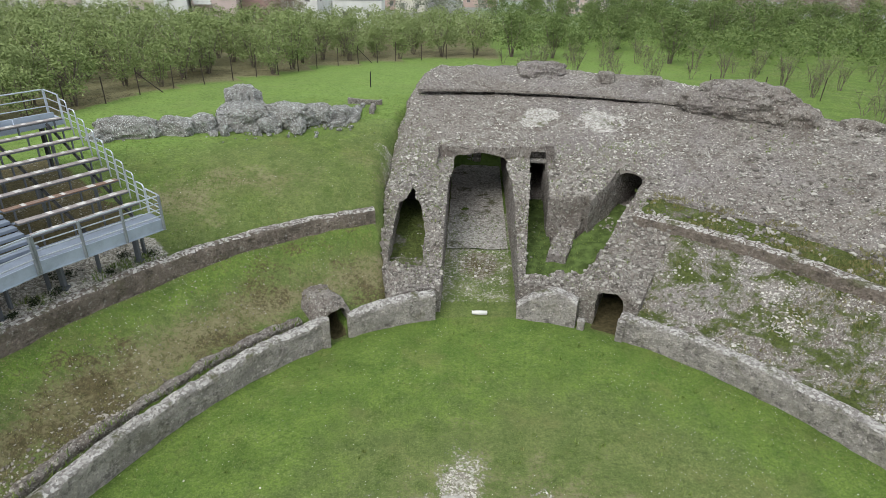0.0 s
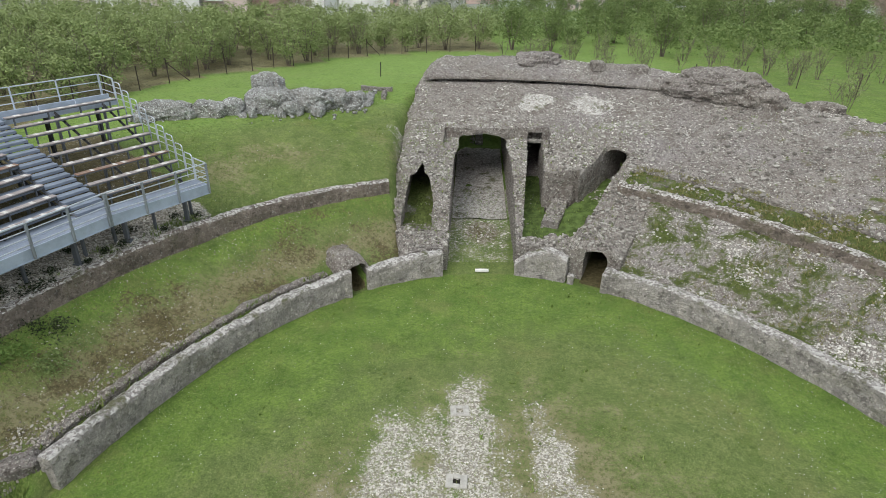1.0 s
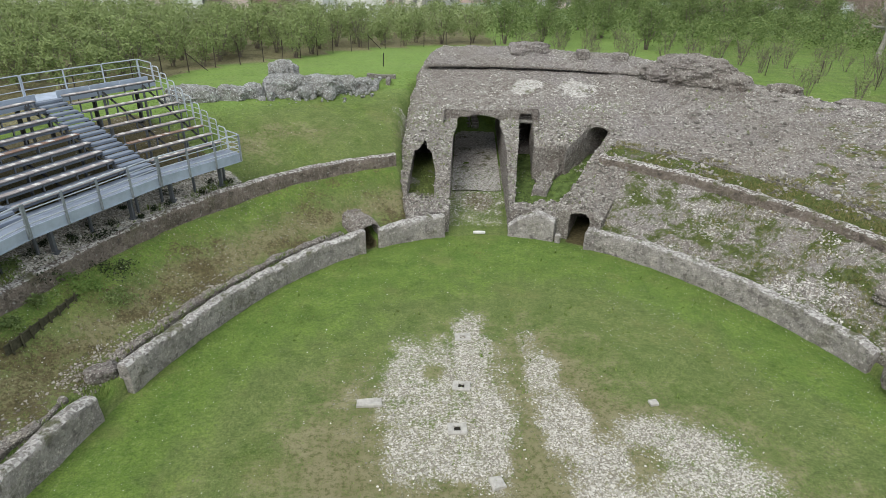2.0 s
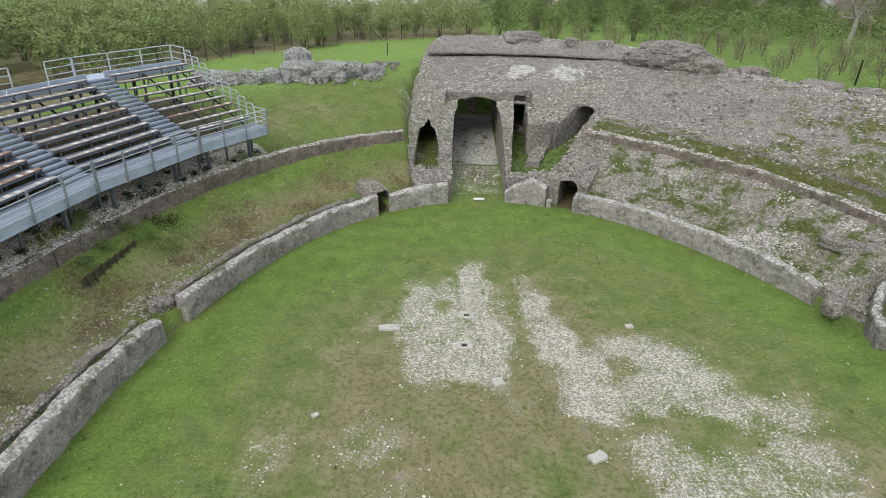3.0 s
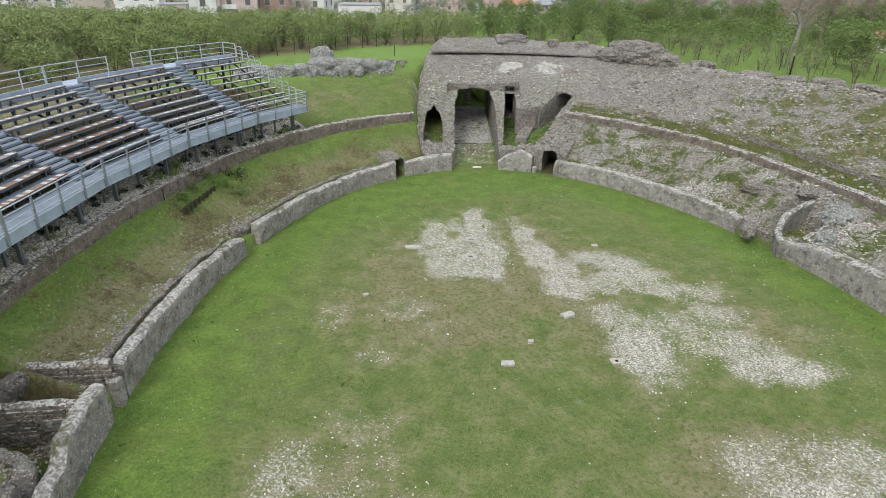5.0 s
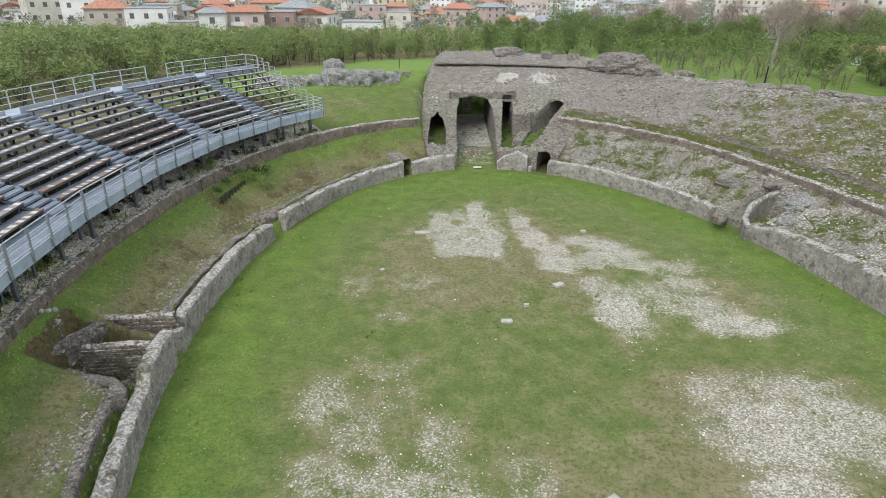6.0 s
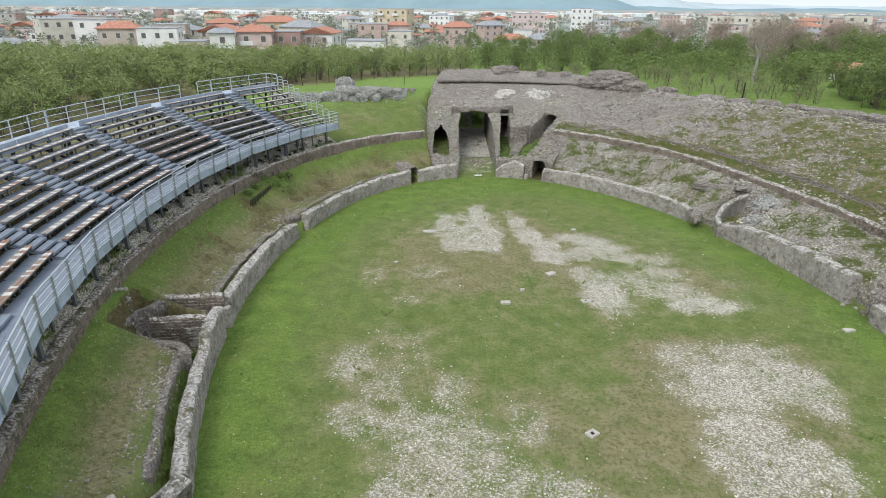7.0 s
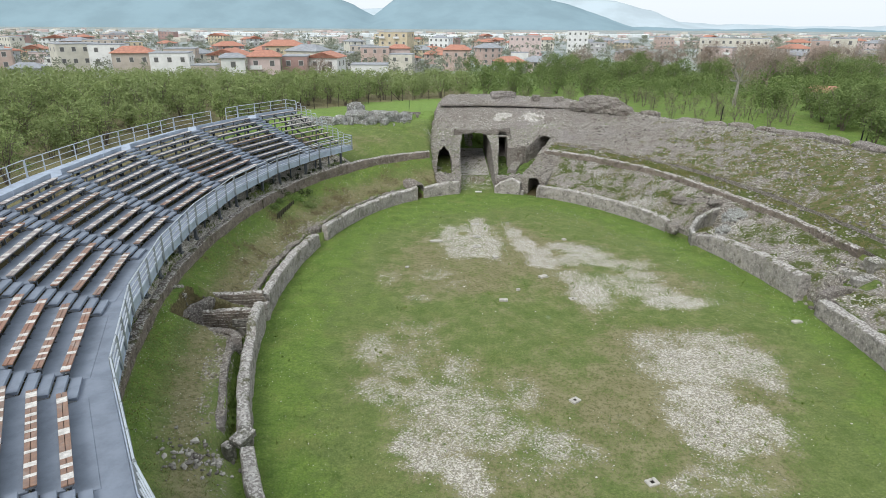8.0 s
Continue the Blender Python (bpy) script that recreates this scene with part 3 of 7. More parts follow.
arc_wall("wall_podium_6", 83.0, 74.4, 0.0, 0.7, -0.1, [(74, 1.25), (77, 1.75), (79, 1.6), (83, 0.8)], PODIUM, POD, seed=6, ragged=0.12)
arc_wall("wall_podium_7", 68.6, 31.4, 0.0, 0.6, -0.1, [(68.6, 1.25), (60, 1.3), (45, 1.3), (33, 1.25), (31.4, 1.0)], PODIUM, POD, seed=7)
arc_wall("wall_podium_8", 25.0, 1.4, -0.2, 0.8, -0.1, [(25.0, 0.8), (23, 1.0), (19.5, 1.5), (10, 1.75), (1.4, 1.9)], PODIUM, POD, seed=8)
arc_wall("wall_podium_9", -2.6, -97.0, -0.4, 0.8, -0.1, [(-2.6, 1.2), (-8, 1.2), (-20, 1.4), (-97, 1.3)], PODIUM, POD, seed=9)
KERB = "long curved mossy concrete retaining wall on the grass bank"
arc_wall("wall_balteus_1", 240, 100.2, 5.0, 0.5, [(100, 2.7), (240, 2.3)], [(100, 3.85), (112, 3.9), (125, 3.95), (140, 3.85), (160, 3.75), (176, 3.65), (196, 3.4), (240, 3.2)], BALTEUS, KERB, rough=0.06, step=0.22, ragged=0.08, seed=11)
arc_wall("wall_balteus_2", 71.0, 4.2, 5.0, 0.6, [(71, 2.6), (4, 1.8)], [(71, 4.15), (55, 4.0), (45, 3.9), (30, 3.5), (15, 3.25), (4, 3.0)], BALTEUS, KERB, rough=0.06, step=0.22, ragged=0.08, seed=12)


# ---- the cavea: rubble bank and concrete slope of the seating, and the gate ruin ----
SN = [0.5, 2, 4, 5.7, 7, 9, 11, 13, 15, 16.5, 16.7, 18.5, 20.5, 22, 24]
SK = [-12, 0, 26, 38, 50, 62, 70, 76, 85, 95, 104]
SR = [
    [1.3, 1.7, 2.4, 2.9, 3.3, 4.3, 5.3, 6.2, 6.8, 7.0, 7.0, 7.0, 6.4, 6.2, 5.6],
    [1.3, 1.7, 2.4, 2.9, 3.4, 4.4, 5.4, 6.3, 6.9, 7.1, 7.1, 7.1, 6.4, 6.2, 5.6],
    [1.3, 1.7, 2.6, 3.4, 3.9, 4.9, 5.8, 6.6, 7.1, 7.2, 7.2, 7.1, 6.4, 6.2, 5.6],
    [1.3, 1.7, 2.7, 3.7, 4.2, 5.2, 5.95, 6.7, 7.2, 7.2, 7.2, 6.9, 6.3, 6.1, 5.6],
    [1.3, 1.8, 2.8, 3.85, 4.2, 5.4, 6.2, 6.8, 7.15, 7.1, 7.1, 6.6, 6.0, 5.9, 5.6],
    [1.3, 1.9, 3.0, 4.0, 4.3, 5.1, 5.8, 6.4, 7.0, 7.3, 7.35, 7.4, 6.9, 6.2, 5.6],
    [1.3, 1.75, 3.1, 4.1, 4.4, 5.2, 5.8, 6.3, 6.95, 7.3, 7.45, 7.8, 7.9, 7.4, 5.6],
    [1.4, 1.75, 2.9, 3.7, 4.2, 4.9, 5.4, 6.0, 6.7, 7.15, 7.5, 7.9, 8.2, 7.9, 5.6],
    [1.5, 1.75, 2.8, 3.5, 4.0, 4.6, 5.1, 5.7, 6.6, 7.1, 7.5, 7.95, 8.4, 8.1, 5.6],
    [1.3, 1.7, 2.7, 3.3, 3.75, 4.35, 4.85, 5.5, 6.5, 7.1, 7.5, 7.9, 8.3, 8.0, 5.6],
    [1.2, 1.8, 2.7, 3.5, 4.0, 4.6, 5.1, 5.6, 6.4, 6.9, 7.2, 7.6, 8.0, 7.6, 5.6],
]


def slope_height(phi, d):
    x, y = ring_xy(phi, d)
    z = table(SK, SR, SN, phi, d)
    # the bank swells over the arena door
    z = z + 0.55 * np.clip((4.4 - np.abs(phi - 70.6)) / 1.6, 0, 1) * np.clip((d - 0.4) / 0.4, 0, 1) * np.clip((3.6 - d) / 1.2, 0, 1)
    return z + 0.10 * fbm(x * 0.5, y * 0.5, 0, 51) + 0.06 * fbm(x * 1.7, y * 1.7, 0, 55) + 0.035 * fbm(x * 5.0, y * 5.0, 0, 58)


def solid_sheet(name, phi, d, top, low, material):
    """A closed block with an uneven top: arrays of angles and distances, the top's heights, and one foot height."""
    rows, cols = phi.shape
    x, y = ring_xy(phi, d)
    n = rows * cols
    verts = np.vstack([np.c_[x.ravel(), y.ravel(), top.ravel()], np.c_[x.ravel(), y.ravel(), np.full(n, low)]])
    faces = grid_faces(rows, cols)
    faces += [tuple(n + i for i in reversed(f)) for f in grid_faces(rows, cols)]
    rim = [c for c in range(cols)] + [r * cols + cols - 1 for r in range(1, rows)] + [(rows - 1) * cols + c for c in reversed(range(cols - 1))] + [r * cols for r in reversed(range(1, rows - 1))]
    faces += [(b, a, n + a, n + b) for a, b in zip(rim, rim[1:] + rim[:1])]
    me = mesh_from(name, verts, faces, material)
    bm = bmesh.new()
    bm.from_mesh(me)
    bmesh.ops.recalc_face_normals(bm, faces=bm.faces)
    bm.to_mesh(me)
    bm.free()
    return me


def build_upper_slope():
    p, d = np.meshgrid(np.linspace(-12, 68.6, 300), np.concatenate([np.arange(7.0, 16.5, 0.22), [16.5, 16.7], np.arange(17, 24.1, 0.35)]))
    me = solid_sheet("concrete_slope", p, d, slope_height(p, d) + 0.12 * np.clip((7.6 - d) / 0.6, 0, 1), 2.0, SLOPE)
    layer = me.attributes.new("moss", "FLOAT", "POINT")
    moss = np.interp(p, [-12, 15, 30, 48, 60], [0.28, 0.28, 0.25, 0.17, 0.0])
    layer.data.foreach_set("value", np.tile(moss.ravel(), 2).astype(np.float32))
    tagged(new("concrete_slope", me), "bare grey concrete seating slope studded with pale stones", "ruin slope", kind="structure")


def build_lower_slope():
    p, d = np.meshgrid(np.linspace(-12, 66.9, 330), np.arange(0.5, 5.1, 0.16))
    x, y = ring_xy(p, d)
    nodes = [0.5, 1.4, 1.6, 3.4, 5.2]
    keys = [-12, 4, 20, 30, 45, 69]
    rows = [[1.0, 1.1, 1.25, 1.7, 2.3], [1.2, 1.5, 1.6, 2.0, 2.5], [1.2, 1.4, 1.55, 2.2, 2.95], [1.0, 1.2, 1.4, 2.3, 3.1], [1.1, 1.25, 1.5, 2.5, 3.4], [1.1, 1.25, 1.5, 2.6, 3.65]]
    z = table(keys, rows, nodes, p, d)
    z = z + 0.16 * fbm(x * 0.7, y * 0.7, 0, 61) + 0.12 * fbm(x * 2.2, y * 2.2, 0, 65) + 0.05 * fbm(x * 6.0, y * 6.0, 0, 68)
    for mid, half, deep, floor in ((26.4, 3.4, 4.9, 0.6), (-0.5, 2.2, 4.6, 0.2)):
        w = np.clip((half - np.abs(p - mid)) / 1.5, 0, 1) * np.clip((deep - d) / 1.2, 0, 1)
        z = z * (1 - w) + np.minimum(z, floor) * w
    me = solid_sheet("rubble_bank", p, d, z, -0.2, RUBBLE)
    tagged(new("rubble_bank", me), "pale rubble bank with tufts of grass below the retaining wall", "rubble bank", kind="structure")
    # grass ledge behind the retaining wall
    p, d = np.meshgrid(np.linspace(-12, 70.5, 300), np.arange(5.55, 7.6, 0.15))
    x, y = ring_xy(p, d)
    z = np.interp(p, [-12, 4, 15, 30, 45, 55, 71], [2.8, 2.95, 3.2, 3.45, 3.85, 3.95, 4.1]) + 0.06 * fbm(x * 1.5, y * 1.5, 0, 71) + 0.25 * (d - 5.6)
    me = solid_sheet("grass_ledge", p, d, z - 0.06, 2.0, LEDGE)
    tagged(new("grass_ledge", me), "narrow grass ledge strewn with stones above the retaining wall", "grass", kind="structure")


def cutter(points, width, floor, sides, peak, rough=0.07, seed=3):
    """A passage to cut: along points (x, y, floor height, width, roof's spring, roof's peak); sides: 'arch', 'point' or 'flat'."""
    bm = bmesh.new()
    shape = {"arch": [(-1, 0), (-1, 1)] + [(math.cos(a), 2 + math.sin(a)) for a in np.linspace(math.pi, 0, 9)][1:-1] + [(1, 1), (1, 0)],
             "point": [(-1, 0), (-1, 1), (-0.75, 2.35), (-0.35, 2.55), (0, 3), (0.35, 2.5), (0.7, 2.3), (1, 1), (1, 0)],
             "broad": [(-1, 0), (-1, 1), (-0.96, 2.1), (-0.78, 2.72), (-0.35, 2.95), (0, 3), (0.4, 2.93), (0.8, 2.7), (0.97, 2.1), (1, 1), (1, 0)],
             "flat": [(-1, 0), (-1, 1), (-1, 3), (0, 3.02), (1, 3), (1, 1), (1, 0)]}[sides]
    rings = []
    pts = [Vector(p[:2]) for p in points]
    for n, p in enumerate(points):
        way = (pts[min(n + 1, len(pts) - 1)] - pts[max(n - 1, 0)]).normalized()
        side = Vector((way.y, -way.x))
        loop = []
        levels = []
        for a, b in shape:
            z = p[2] + (p[4] - p[2]) * min(b, 1) + (0 if b <= 1 else (p[5] - p[4]) * (b - 1) / 2 if sides != "arch" else (p[5] - p[4]) * (b - 1) / 2)
            levels.append((a * p[3] / 2, z))
        rings.append((p, side, levels))
    # the same count of points on every ring
    count = 64
    loops = []
    for n, (p, side, levels) in enumerate(rings):
        closed = levels + levels[:1]
        lens = [0.0]
        for a, b in zip(closed, closed[1:]):
            lens.append(lens[-1] + math.hypot(b[0] - a[0], b[1] - a[1]))
        loop = []
        for i in range(count):
            s = lens[-1] * i / count
            j = max(k for k in range(len(lens) - 1) if lens[k] <= s + 1e-9)
            f = (s - lens[j]) / max(lens[j + 1] - lens[j], 1e-6)
            a, z = closed[j][0] + (closed[j + 1][0] - closed[j][0]) * f, closed[j][1] + (closed[j + 1][1] - closed[j][1]) * f
            q = pts[n] + side * a
            loop.append((q.x, q.y, z, side.x * (1 if a > 0 else -1), side.y * (1 if a > 0 else -1)))
        loops.append(loop)
    for n, loop in enumerate(loops):
        x, y, z, sx, sy = np.array(loop).T
        k = rough * fbm(x * 1.8 + z, y * 1.8, z * 1.8, seed) + rough * 0.5 * fbm(x * 5, y * 5, z * 5, seed + 4)
        loops[n] = [bm.verts.new(c) for c in zip(x + sx * k, y + sy * k, z + 0.6 * k)]
    for a, b in zip(loops, loops[1:]):
        for i in range(count):
            bm.faces.new((a[i], a[(i + 1) % count], b[(i + 1) % count], b[i]))
    bm.faces.new(loops[0])
    bm.faces.new(list(reversed(loops[-1])))
    bmesh.ops.recalc_face_normals(bm, faces=bm.faces)
    me = bpy.data.meshes.new("cut")
    bm.to_mesh(me)
    bm.free()
    return new("cut", me)


def along(a, b, step=0.5):
    """Rows from a to b, blended in all their values."""
    a, b = np.array(a, float), np.array(b, float)
    n = max(2, int(np.hypot(*(b - a)[:2]) / step) + 1)
    return [tuple(a + (b - a) * t) for t in np.linspace(0, 1, n)]


def carve(ob, cuts):
    """Cuts the passages out of a block for good, one after the other."""
    for c in cuts:
        for solver in ("EXACT", "FAST"):
            m = ob.modifiers.new("cut", "BOOLEAN")
            m.operation, m.object, m.solver = "DIFFERENCE", c, solver
            bpy.context.view_layer.update()
            done = bpy.data.meshes.new_from_object(ob.evaluated_get(bpy.context.evaluated_depsgraph_get()))
            ob.modifiers.clear()
            if len(done.polygons) > 0.7 * len(ob.data.polygons):
                ob.data = done
                break
        bpy.data.objects.remove(c)


def box_cut(lo, hi, turn=0.0):
    bm = bmesh.new()
    box(bm, lo, hi)
    bmesh.ops.subdivide_edges(bm, edges=bm.edges[:], cuts=20, use_grid_fill=True)
    x, y, z = np.array([v.co[:] for v in bm.verts]).T
    p = np.stack([x + 0.22 * fbm(y * 1.9, z * 1.9, 3, 5), y + 0.40 * fbm(x * 1.3, z * 0.8, 7, 5), z + 0.05 * fbm(x * 1.5, y * 1.5, 9, 5)], 1)
    for v, c in zip(bm.verts, p):
        v.co = c
    bmesh.ops.recalc_face_normals(bm, faces=bm.faces)
    me = bpy.data.meshes.new("cut")
    bm.to_mesh(me)
    bm.free()
    return new("cut", me)


def build_gate():
    d = np.concatenate([np.arange(0.7, 16.5, 0.2), [16.5, 16.62], np.arange(17, 24.1, 0.25)])
    left = np.interp(d, [0.7, 3, 5.9, 14, 17, 20.5, 24], [102.4, 100.6, 99.3, 94.9, 93.6, 91.8, 91.0])
    right = np.interp(d, [0.7, 4.8, 7.0, 24], [66.9, 66.9, 68.6, 68.6])
    s = np.linspace(0, 1, 150)
    phi = right[:, None] + (left - right)[:, None] * s[None, :]
    dd = np.repeat(d[:, None], len(s), 1)
    phi = phi + (0.5 * fbm(d * 1.2, d * 0 + 4, 0, 81) + 0.3 * fbm(d * 3.2, d * 0 + 4, 0, 83))[:, None] * np.clip((s[None, :] - 0.9) / 0.1, 0, 1)
    top = slope_height(phi, dd)
    x, y = ring_xy(phi, dd)
    top = top + np.where(dd > 16.6, 0.14 * fbm(x * 1.1, y * 1.1, 0, 84), 0)
    # rough stony tops of the broken piers
    top = top + np.clip((9 - dd) / 4, 0, 1) * (0.16 * fbm(x * 2.6, y * 2.6, 0, 86) + 0.10 * fbm(x * 7, y * 7, 0, 88))
    # the slope swells over the slanting passage
    top = top + 0.6 * np.exp(-(((x - 9.3) / 1.9) ** 2 + ((y - 33.2) / 1.5) ** 2))
    # rounded left shoulder
    top = top - 1.1 * np.clip((s[None, :] - 0.93) / 0.07, 0, 1) ** 2 * np.clip((dd - 2) / 8, 0.25, 1)
    # a shadowed slot below the crest's overhanging course
    crest = top.copy()
    band = (dd > 16.55) & (dd < 17.5) & (phi > 69.3)
    top = np.where(band, np.minimum(top, 7.06), top)
    k0, k1 = np.searchsorted(d, 16.5), np.searchsorted(d, 18.4)
    cols = np.linspace(6, 143, 138).astype(int)
    jut = dd[k0:k1, cols] - np.where(np.arange(k1 - k0)[:, None] == 0, 0.10 + 0.12 * fbm(x[k0:k1, cols] * 1.5, y[k0:k1, cols] * 1.5, 0, 85), 0)
    course = crest[k0:k1, cols] + 0.03
    course[0] = np.maximum(course[1] - 0.03, 7.5)
    ledge = new("crest_course", solid_sheet("crest_course", phi[k0:k1, cols], jut, np.maximum(course, 7.46), 7.34, CONCRETE))
    tagged(ledge, "overhanging concrete course along the gate crest", "ruin", kind="structure")
    ob = new("gate_ruin", solid_sheet("gate_ruin", phi, dd, top, -0.6, CONCRETE))
    r0, r1 = ring(70.3, 0.0), ring(71.2, 4.2)
    cuts = [
        box_cut((-1.1, 45.4, 1.3), (2.9, 51.0, 12.0)),
        cutter(along((0.72, 22.5, -1.0, 3.75, 3.5, 4.72), (0.95, 50.5, -1.0, 3.7, 3.5, 4.72)), 0, 0, "broad", 0, 0.08, 3),
        box_cut((-1.75, 30.0, 4.45), (5.2, 35.7, 9.0)),
        cutter(along((-2.95, 26.3, 1.25, 1.75, 2.6, 3.9), (-3.0, 41.0, 2.6, 1.3, 3.2, 4.0)), 0, 0, "point", 0, 0.10, 7),
        cutter(along((3.6, 26.0, 1.25, 1.2, 8.0, 9.0), (4.36, 35.75, 1.6, 1.0, 8.0, 9.0)), 0, 0, "flat", 0, 0.10, 11),
        cutter(along((4.3, 35.0, 1.55, 0.95, 4.0, 4.9), (4.42, 36.5, 1.65, 0.95, 4.0, 4.9)), 0, 0, "flat", 0, 0.05, 12),
        cutter(along((4.3, 35.2, 1.55, 0.92, 3.6, 4.2), (4.85, 41.5, 2.2, 0.9, 3.6, 4.2)), 0, 0, "flat", 0, 0.06, 13),
        cutter(along((5.9, 27.6, 1.30, 2.2, 8.0, 9.0), (9.0, 31.7, 2.75, 1.5, 8.0, 9.0)), 0, 0, "flat", 0, 0.12, 14),
        cutter(along((8.3, 30.8, 2.45, 1.5, 4.2, 5.05), (13.2, 37.3, 3.3, 1.4, 4.2, 5.1)), 0, 0, "arch", 0, 0.06, 15),
        box_cut((3.5, 26.1, 1.25), (6.6, 30.7, 9.0)),
        cutter(along((r0.x, r0.y, -0.8, 1.25, 1.15, 1.85), (r1.x, r1.y, -0.8, 1.25, 1.15, 1.85)), 0, 0, "arch", 0, 0.07, 19),
    ]
    carve(ob, cuts)
    tagged(ob, "ruined grey concrete gate block with four dark passages", "ruin", kind="structure")
LEDGE = rubble_material("stony_turf", 0.34, 0.1)
build_upper_slope()
build_lower_slope()
build_gate()

# ---- the steel grandstand on the bank ----
def wood_material():
    n = Nodes("worn_bench_boards")
    r = n.random()
    base = n.mix(n.ramp(r, 0.0, 1.0), (0.225, 0.100, 0.058), (0.165, 0.120, 0.098))
    grain = n.noise(5.0, 6, 0.65)
    col = n.mix(n.ramp(grain, 0.35, 0.7, 0, 0.7), base, (0.30, 0.165, 0.10))
    col = n.mix(n.ramp(n.noise(1.6, 5), 0.52, 0.72, 0, 0.7), col, (0.30, 0.27, 0.245))
    n.bump(grain, 0.3, 0.01)
    return n.done(col, 0.42, spec=0.6)


WOOD = wood_material()
# boards with the far benches' grazing sky sheen painted in as grey
SHEENWOOD = plain_material("grey_sheen_bench_boards", (0.37, 0.325, 0.315), 0.45, 0.35, 4.0, 0.5)
LEGSTEEL = metal_material("grey_steel_legs", (0.15, 0.162, 0.18), 0.6, 0.3)
PLATE = plain_material("bleached_board_patches", (0.70, 0.68, 0.65), 0.5, 0.4, 6.0)
AISLES = [121.6, 131.6, 144.6, 158.3, 171.2, 182.3, 194.0, 206.0, 218.0, 230.0, 241.0]
DECK, RISE, PITCH, ROWS_OF_SEATS = 5.6, 0.31, 0.80, 9


def front(phi):
    return float(np.interp(phi, [120, 150, 170, 183, 200, 207, 218, 241], [5.35, 5.3, 5.0, 4.9, 4.7, 4.45, 3.85, 3.0]))


def chord(a, b, off, inset_a, inset_b):
    """The straight line across one section at off metres behind its front edge, drawn in at both ends."""
    p, q = ring(a, front(a) + off), ring(b, front(b) + off)
    way = (q - p).normalized()
    return p + way * inset_a, q - way * inset_b, way


def beam(bm, p, q, z0, z1, width, bevel=0.0):
    """A level board between two places in plan, from z0 to z1 high, width deep to its outer side."""
    way = (q - p).normalized()
    side = Vector((way.y, -way.x, 0))
    m = Matrix(((way.x, side.x, 0, p.x), (way.y, side.y, 0, p.y), (0, 0, 1, 0), (0, 0, 0, 1)))
    box(bm, (0, -width / 2, z0), ((q - p).length, width / 2, z1), m, bevel)


def ground_z(p):
    phi, d = ring_pos(p.x, p.y)
    return float(ground_height(phi, d))


def one(name, parent, material, build, label=""):
    bm = bmesh.new()
    build(bm)
    return part(name, bm, material, parent, label)


def patch_mesh():
    bm = bmesh.new()
    box(bm, (0, -0.153, 0), (1, 0.153, 0.004))
    me = bpy.data.meshes.new("bleached_patch")
    bm.to_mesh(me)
    bm.free()
    me.materials.append(PLATE)
    return me


PATCH_MESH = patch_mesh()


